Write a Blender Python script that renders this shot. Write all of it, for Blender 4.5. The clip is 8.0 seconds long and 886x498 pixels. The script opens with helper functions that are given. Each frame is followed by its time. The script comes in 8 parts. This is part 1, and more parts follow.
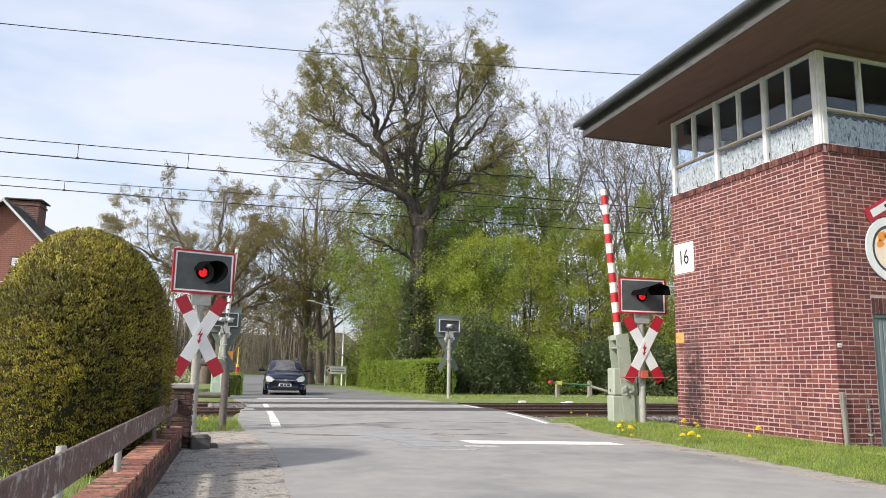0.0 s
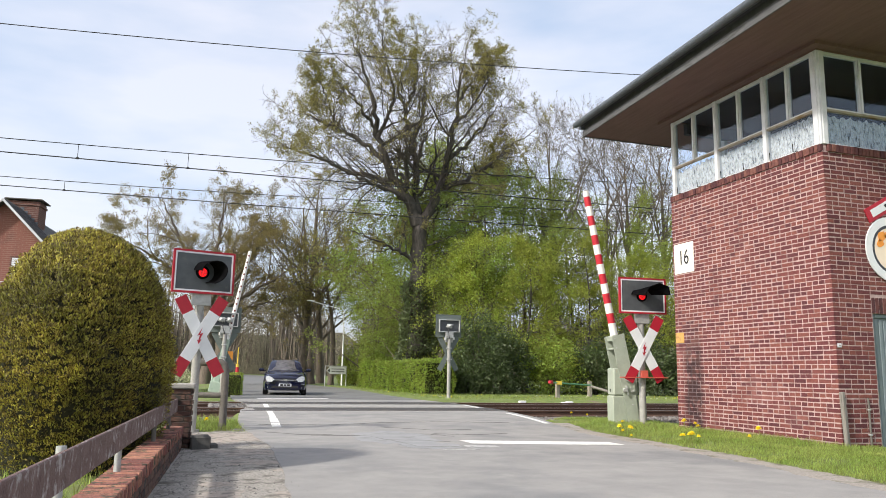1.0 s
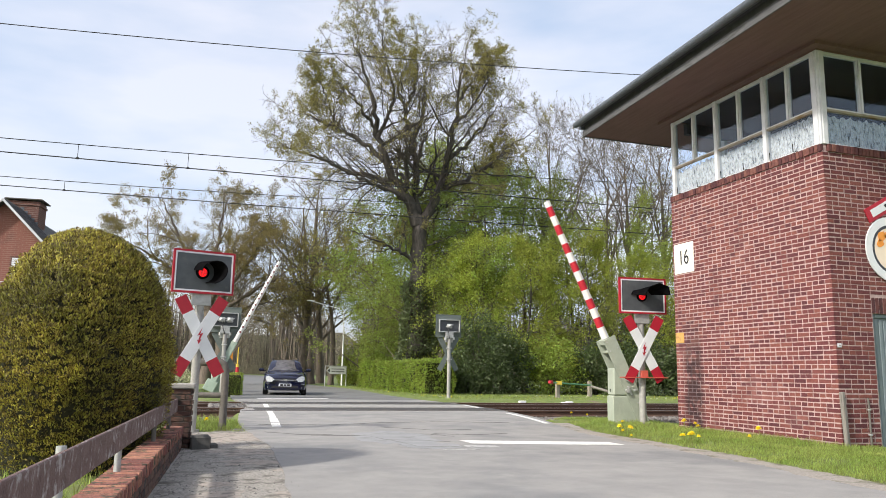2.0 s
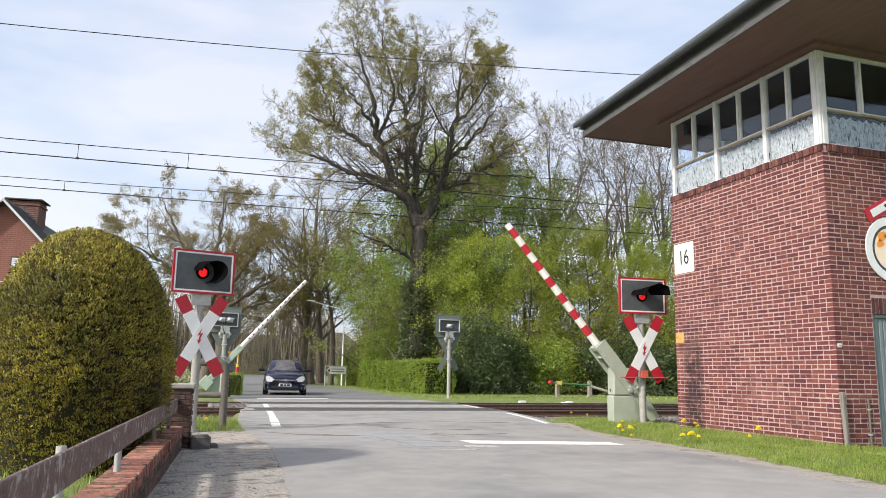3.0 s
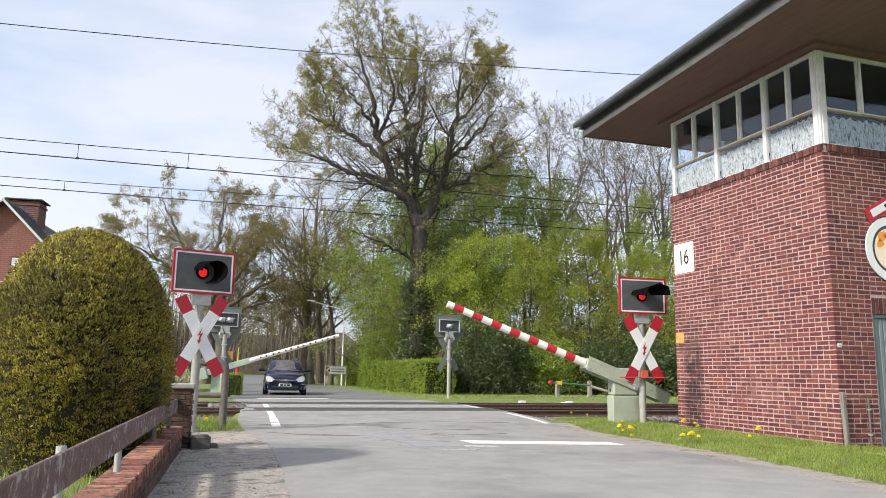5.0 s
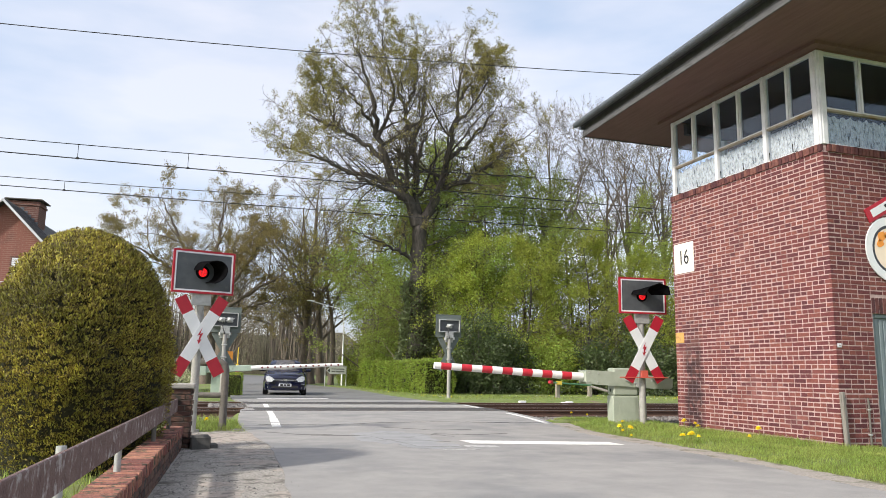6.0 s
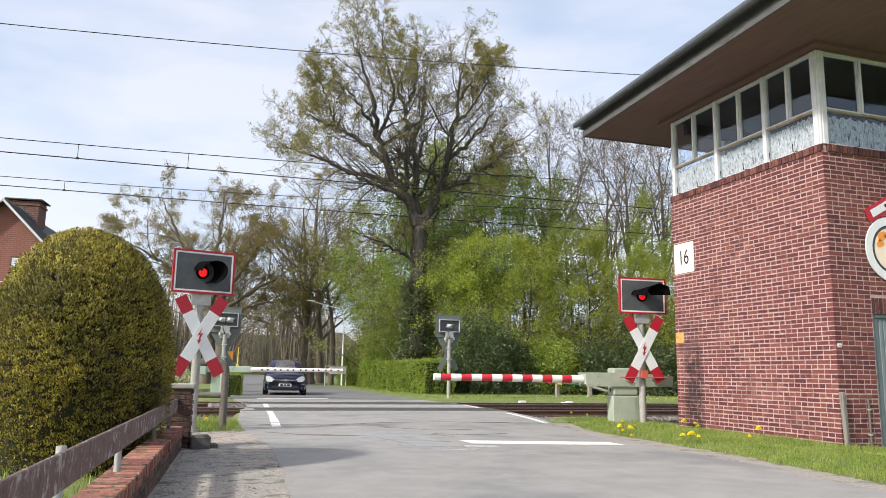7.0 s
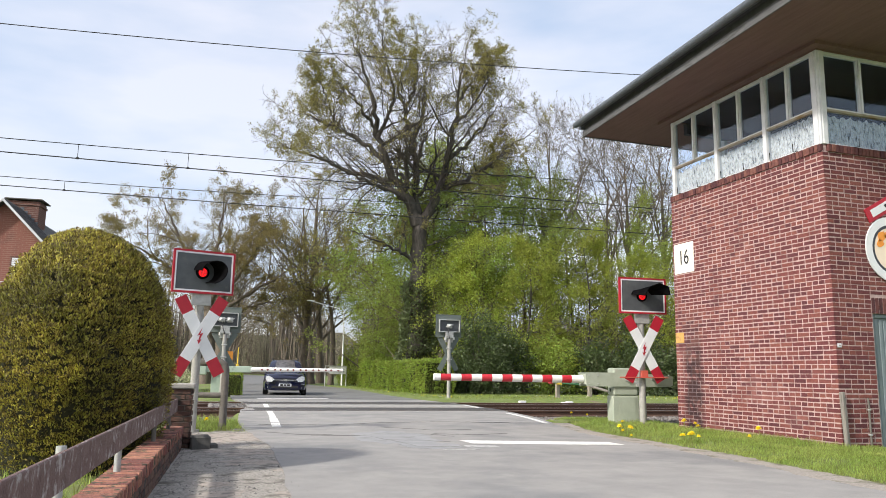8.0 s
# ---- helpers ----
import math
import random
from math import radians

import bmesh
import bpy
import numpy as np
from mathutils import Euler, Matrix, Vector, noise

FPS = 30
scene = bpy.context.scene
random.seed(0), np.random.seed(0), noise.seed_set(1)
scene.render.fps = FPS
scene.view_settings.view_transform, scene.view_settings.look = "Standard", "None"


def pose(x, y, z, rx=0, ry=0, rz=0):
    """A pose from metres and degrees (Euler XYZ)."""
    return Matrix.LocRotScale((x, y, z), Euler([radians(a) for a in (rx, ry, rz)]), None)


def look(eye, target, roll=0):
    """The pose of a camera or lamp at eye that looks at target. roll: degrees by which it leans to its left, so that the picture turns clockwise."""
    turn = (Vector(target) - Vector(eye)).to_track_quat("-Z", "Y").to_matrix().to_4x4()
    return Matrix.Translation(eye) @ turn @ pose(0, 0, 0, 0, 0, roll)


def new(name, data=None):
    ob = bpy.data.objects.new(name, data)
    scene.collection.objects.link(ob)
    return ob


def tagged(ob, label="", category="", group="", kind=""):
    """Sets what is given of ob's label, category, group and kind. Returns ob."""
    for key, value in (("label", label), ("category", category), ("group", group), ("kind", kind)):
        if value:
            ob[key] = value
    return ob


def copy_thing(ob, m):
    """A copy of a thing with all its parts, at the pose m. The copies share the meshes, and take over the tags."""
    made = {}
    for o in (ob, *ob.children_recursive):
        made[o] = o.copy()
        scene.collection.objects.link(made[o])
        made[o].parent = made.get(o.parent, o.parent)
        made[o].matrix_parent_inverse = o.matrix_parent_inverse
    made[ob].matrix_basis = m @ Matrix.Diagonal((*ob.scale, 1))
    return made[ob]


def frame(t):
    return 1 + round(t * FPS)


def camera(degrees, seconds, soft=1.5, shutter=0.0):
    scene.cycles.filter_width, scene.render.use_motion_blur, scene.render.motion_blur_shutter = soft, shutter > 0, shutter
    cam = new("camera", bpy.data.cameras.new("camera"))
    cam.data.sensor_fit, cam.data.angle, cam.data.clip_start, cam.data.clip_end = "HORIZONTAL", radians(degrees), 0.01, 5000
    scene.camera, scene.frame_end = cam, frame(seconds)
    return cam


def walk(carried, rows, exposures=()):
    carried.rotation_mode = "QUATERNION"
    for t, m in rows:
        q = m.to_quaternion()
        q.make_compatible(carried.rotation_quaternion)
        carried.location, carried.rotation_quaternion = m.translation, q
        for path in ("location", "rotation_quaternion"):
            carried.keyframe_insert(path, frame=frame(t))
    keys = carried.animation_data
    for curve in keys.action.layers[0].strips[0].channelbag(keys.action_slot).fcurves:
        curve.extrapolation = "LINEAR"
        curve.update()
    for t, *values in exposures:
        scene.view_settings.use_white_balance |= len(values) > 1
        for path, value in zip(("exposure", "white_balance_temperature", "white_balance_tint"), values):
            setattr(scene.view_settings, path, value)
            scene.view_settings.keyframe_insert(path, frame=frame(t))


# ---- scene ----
# Site axes: x along the railway, y along the road, z up. The camera stands still.
HEADING, TILT, ROLL = radians(18.2), radians(9.45), 0.93
EYE = Vector((0.0, 0.0, 1.05))
AIM = EYE + Vector((math.sin(HEADING) * math.cos(TILT), math.cos(HEADING) * math.cos(TILT), math.sin(TILT)))
cam = camera(60.85, 8.0, soft=0.4)
walk(cam, [(0.0, look(EYE, AIM, ROLL)), (8.0, look(EYE, AIM, ROLL))], [(0.0, 0.0), (8.0, 0.0)])

# ---- world and sun: hazy spring daylight under thin cloud ----
SUN_WAY = Vector((0.73, 0.27, -0.59)).normalized()


def make_world():
    world = bpy.data.worlds.new("world")
    scene.world = world
    world.use_nodes = True
    nt = world.node_tree
    nt.nodes.clear()
    out = nt.nodes.new("ShaderNodeOutputWorld")
    bg = nt.nodes.new("ShaderNodeBackground")
    sky = nt.nodes.new("ShaderNodeTexSky")
    sky.sky_type = "NISHITA"
    sky.sun_disc = False
    sky.sun_elevation = math.asin(-SUN_WAY.z)
    sky.sun_rotation = math.atan2(-SUN_WAY.x, -SUN_WAY.y)
    sky.dust_density = 4.0
    tc = nt.nodes.new("ShaderNodeTexCoord")
    mp = nt.nodes.new("ShaderNodeMapping")
    mp.inputs["Scale"].default_value = (1.0, 1.0, 3.2)
    mp.inputs["Location"].default_value = (0.35, 0.1, 0.2)
    noise_n = nt.nodes.new("ShaderNodeTexNoise")
    noise_n.inputs["Scale"].default_value = 2.3
    noise_n.inputs["Detail"].default_value = 5
    noise_n.inputs["Roughness"].default_value = 0.5
    ramp = nt.nodes.new("ShaderNodeValToRGB")
    ramp.color_ramp.elements[0].position = 0.38
    ramp.color_ramp.elements[0].color = (4.3, 5.0, 6.2, 1)
    ramp.color_ramp.elements[1].position = 0.58
    ramp.color_ramp.elements[1].color = (7.0, 6.9, 7.3, 1)
    mix = nt.nodes.new("ShaderNodeMix")
    mix.data_type = "RGBA"
    mix.blend_type = "ADD"
    mix.inputs["Factor"].default_value = 1.0
    nt.links.new(tc.outputs["Generated"], mp.inputs["Vector"])
    nt.links.new(mp.outputs["Vector"], noise_n.inputs["Vector"])
    nt.links.new(noise_n.outputs["Fac"], ramp.inputs["Fac"])
    nt.links.new(ramp.outputs["Color"], mix.inputs["B"])
    nt.links.new(sky.outputs["Color"], mix.inputs["A"])
    nt.links.new(mix.outputs["Result"], bg.inputs["Color"])
    bg.inputs["Strength"].default_value = 0.1
    nt.links.new(bg.outputs["Background"], out.inputs["Surface"])


make_world()
sun_data = bpy.data.lights.new("sun", "SUN")
sun_data.energy, sun_data.angle, sun_data.color = 4.6, radians(3.0), (1.0, 0.95, 0.87)
sun = new("sun", sun_data)
sun.matrix_world = look((-30, -14, 30), Vector((-30, -14, 30)) + SUN_WAY)

# ---- materials ----
def mat(name, a, b=None, scale=6.0, rough=0.7, metal=0.0, bump=0.0, bump_scale=40.0, spots=None, spot_scale=2.0,
        spot_from=0.55, island=0.0, per_object=0.0, emit=None, emit_strength=1.0, stretch=(1, 1, 1), sheen=0.5, trans=0.0, soot=None, courses=None):
    """A principled material: two tones mixed by fine noise, spots of a third at a larger scale, and relief."""
    m = bpy.data.materials.new(name)
    m.use_nodes = True
    nt = m.node_tree
    bs = nt.nodes["Principled BSDF"]
    bs.inputs["Roughness"].default_value = rough
    bs.inputs["Metallic"].default_value = metal
    bs.inputs["Specular IOR Level"].default_value = sheen
    tc = nt.nodes.new("ShaderNodeTexCoord")
    mp = nt.nodes.new("ShaderNodeMapping")
    mp.inputs["Scale"].default_value = stretch
    nt.links.new(tc.outputs["Object"], mp.inputs["Vector"])
    if per_object:
        oi = nt.nodes.new("ShaderNodeObjectInfo")
        sh = nt.nodes.new("ShaderNodeMath")
        sh.operation = "MULTIPLY"
        sh.inputs[1].default_value = 37.0
        nt.links.new(oi.outputs["Random"], sh.inputs[0])
        nt.links.new(sh.outputs["Value"], mp.inputs["Location"])
    n1 = nt.nodes.new("ShaderNodeTexNoise")
    n1.inputs["Scale"].default_value, n1.inputs["Detail"].default_value = scale, 6
    n1.inputs["Roughness"].default_value = 0.65
    nt.links.new(mp.outputs["Vector"], n1.inputs["Vector"])
    r1 = nt.nodes.new("ShaderNodeMapRange")
    r1.inputs["From Min"].default_value, r1.inputs["From Max"].default_value = 0.3, 0.7
    nt.links.new(n1.outputs["Fac"], r1.inputs["Value"])
    mix = nt.nodes.new("ShaderNodeMix")
    mix.data_type = "RGBA"
    mix.inputs["A"].default_value = (*a, 1)
    mix.inputs["B"].default_value = (*(b or a), 1)
    nt.links.new(r1.outputs["Result"], mix.inputs["Factor"])
    col = mix.outputs["Result"]
    if spots:
        n2 = nt.nodes.new("ShaderNodeTexNoise")
        n2.inputs["Scale"].default_value, n2.inputs["Detail"].default_value = spot_scale, 5
        n2.inputs["Roughness"].default_value = 0.6
        nt.links.new(mp.outputs["Vector"], n2.inputs["Vector"])
        r2 = nt.nodes.new("ShaderNodeMapRange")
        r2.inputs["From Min"].default_value, r2.inputs["From Max"].default_value = spot_from, spot_from + 0.12
        nt.links.new(n2.outputs["Fac"], r2.inputs["Value"])
        m2 = nt.nodes.new("ShaderNodeMix")
        m2.data_type = "RGBA"
        m2.inputs["B"].default_value = (*spots, 1)
        nt.links.new(r2.outputs["Result"], m2.inputs["Factor"])
        nt.links.new(col, m2.inputs["A"])
        col = m2.outputs["Result"]
    for amount, kind in ((island, "ShaderNodeNewGeometry"), (per_object, "ShaderNodeObjectInfo")):
        if amount:
            g = nt.nodes.new(kind)
            rr = nt.nodes.new("ShaderNodeMapRange")
            rr.inputs["To Min"].default_value, rr.inputs["To Max"].default_value = 1 - amount, 1 + amount
            nt.links.new(g.outputs["Random Per Island" if island and kind.endswith("Geometry") else "Random"], rr.inputs["Value"])
            hs = nt.nodes.new("ShaderNodeHueSaturation")
            nt.links.new(rr.outputs["Result"], hs.inputs["Value"])
            rh = nt.nodes.new("ShaderNodeMapRange")
            rh.inputs["To Min"].default_value, rh.inputs["To Max"].default_value = 0.5 - amount * 0.035, 0.5 + amount * 0.035
            nt.links.new(g.outputs["Random Per Island" if island and kind.endswith("Geometry") else "Random"], rh.inputs["Value"])
            nt.links.new(rh.outputs["Result"], hs.inputs["Hue"])
            nt.links.new(col, hs.inputs["Color"])
            col = hs.outputs["Color"]
    if courses:
        sx = nt.nodes.new("ShaderNodeSeparateXYZ")
        nt.links.new(tc.outputs["Object"], sx.inputs["Vector"])
        ad = nt.nodes.new("ShaderNodeMath")
        nt.links.new(sx.outputs["X"], ad.inputs[0])
        nt.links.new(sx.outputs["Y"], ad.inputs[1])
        cb = nt.nodes.new("ShaderNodeCombineXYZ")
        nt.links.new(ad.outputs["Value"], cb.inputs["X"])
        nt.links.new(sx.outputs["Z"], cb.inputs["Y"])
        bt = nt.nodes.new("ShaderNodeTexBrick")
        bt.inputs["Scale"].default_value, bt.inputs["Mortar Size"].default_value = 1.0, 0.007
        bt.inputs["Brick Width"].default_value, bt.inputs["Row Height"].default_value = 0.25, 0.077
        nt.links.new(cb.outputs["Vector"], bt.inputs["Vector"])
        mb = nt.nodes.new("ShaderNodeMix")
        mb.data_type = "RGBA"
        mb.inputs["B"].default_value = (*courses, 1)
        nt.links.new(bt.outputs["Fac"], mb.inputs["Factor"])
        nt.links.new(col, mb.inputs["A"])
        col = mb.outputs["Result"]
    if soot:
        # an old dark stain: centre and half-width along y, foot and top along z
        sp = nt.nodes.new("ShaderNodeSeparateXYZ")
        nt.links.new(tc.outputs["Object"], sp.inputs["Vector"])
        fac = None
        for axis, lo0, lo1, hi0, hi1 in (("Y", soot[0] - soot[1], soot[0] - soot[1] * 0.5, soot[0] + soot[1] * 0.5, soot[0] + soot[1]), ("Z", -1.0, -0.9, soot[2], soot[3])):
            for f0, f1, t0, t1 in ((lo0, lo1, 0, 1), (hi0, hi1, 1, 0)):
                rg = nt.nodes.new("ShaderNodeMapRange")
                rg.inputs["From Min"].default_value, rg.inputs["From Max"].default_value = f0, f1
                rg.inputs["To Min"].default_value, rg.inputs["To Max"].default_value = t0, t1
                nt.links.new(sp.outputs[axis], rg.inputs["Value"])
                if fac is None:
                    fac = rg.outputs["Result"]
                else:
                    mu = nt.nodes.new("ShaderNodeMath")
                    mu.operation = "MULTIPLY"
                    nt.links.new(fac, mu.inputs[0])
                    nt.links.new(rg.outputs["Result"], mu.inputs[1])
                    fac = mu.outputs["Value"]
        ns = nt.nodes.new("ShaderNodeTexNoise")
        ns.inputs["Scale"].default_value, ns.inputs["Detail"].default_value = 5.0, 5
        nt.links.new(tc.outputs["Object"], ns.inputs["Vector"])
        rs = nt.nodes.new("ShaderNodeMapRange")
        rs.inputs["From Min"].default_value, rs.inputs["From Max"].default_value = 0.30, 0.50
        nt.links.new(ns.outputs["Fac"], rs.inputs["Value"])
        mu = nt.nodes.new("ShaderNodeMath")
        mu.operation = "MULTIPLY"
        nt.links.new(fac, mu.inputs[0])
        nt.links.new(rs.outputs["Result"], mu.inputs[1])
        ms2 = nt.nodes.new("ShaderNodeMix")
        ms2.data_type, ms2.blend_type = "RGBA", "MULTIPLY"
        ms2.inputs["B"].default_value = (0.27, 0.27, 0.30, 1)
        nt.links.new(mu.outputs["Value"], ms2.inputs["Factor"])
        nt.links.new(col, ms2.inputs["A"])
        col = ms2.outputs["Result"]
    nt.links.new(col, bs.inputs["Base Color"])
    if bump:
        nb = nt.nodes.new("ShaderNodeTexNoise")
        nb.inputs["Scale"].default_value, nb.inputs["Detail"].default_value = bump_scale, 5
        nt.links.new(mp.outputs["Vector"], nb.inputs["Vector"])
        bp = nt.nodes.new("ShaderNodeBump")
        bp.inputs["Strength"].default_value, bp.inputs["Distance"].default_value = bump, 0.02
        nt.links.new(nb.outputs["Fac"], bp.inputs["Height"])
        nt.links.new(bp.outputs["Normal"], bs.inputs["Normal"])
    if emit:
        bs.inputs["Emission Color"].default_value = (*emit, 1)
        bs.inputs["Emission Strength"].default_value = emit_strength
    if trans:
        tr = nt.nodes.new("ShaderNodeBsdfTranslucent")
        nt.links.new(col, tr.inputs["Color"])
        ms = nt.nodes.new("ShaderNodeMixShader")
        ms.inputs["Fac"].default_value = trans
        nt.links.new(bs.outputs["BSDF"], ms.inputs[1])
        nt.links.new(tr.outputs["BSDF"], ms.inputs[2])
        nt.links.new(ms.outputs["Shader"], nt.nodes["Material Output"].inputs["Surface"])
    return m


def glass_mat(name, tint=(0.9, 0.95, 1.0), rough=0.02):
    m = bpy.data.materials.new(name)
    m.use_nodes = True
    nt = m.node_tree
    nt.nodes.remove(nt.nodes["Principled BSDF"])
    gl = nt.nodes.new("ShaderNodeBsdfGlossy")
    gl.inputs["Roughness"].default_value = rough
    tr = nt.nodes.new("ShaderNodeBsdfTransparent")
    tr.inputs["Color"].default_value = (*tint, 1)
    lw = nt.nodes.new("ShaderNodeLayerWeight")
    lw.inputs["Blend"].default_value = 0.5
    pw = nt.nodes.new("ShaderNodeMath")
    pw.operation = "POWER"
    pw.inputs[1].default_value = 4.0
    ml = nt.nodes.new("ShaderNodeMath")
    ml.operation = "MULTIPLY_ADD"
    ml.inputs[1].default_value, ml.inputs[2].default_value = 0.6, 0.05
    nt.links.new(lw.outputs["Facing"], pw.inputs[0])
    nt.links.new(pw.outputs["Value"], ml.inputs[0])
    mx = nt.nodes.new("ShaderNodeMixShader")
    nt.links.new(ml.outputs["Value"], mx.inputs["Fac"])
    nt.links.new(tr.outputs["BSDF"], mx.inputs[1])
    nt.links.new(gl.outputs["BSDF"], mx.inputs[2])
    nt.links.new(mx.outputs["Shader"], nt.nodes["Material Output"].inputs["Surface"])
    return m


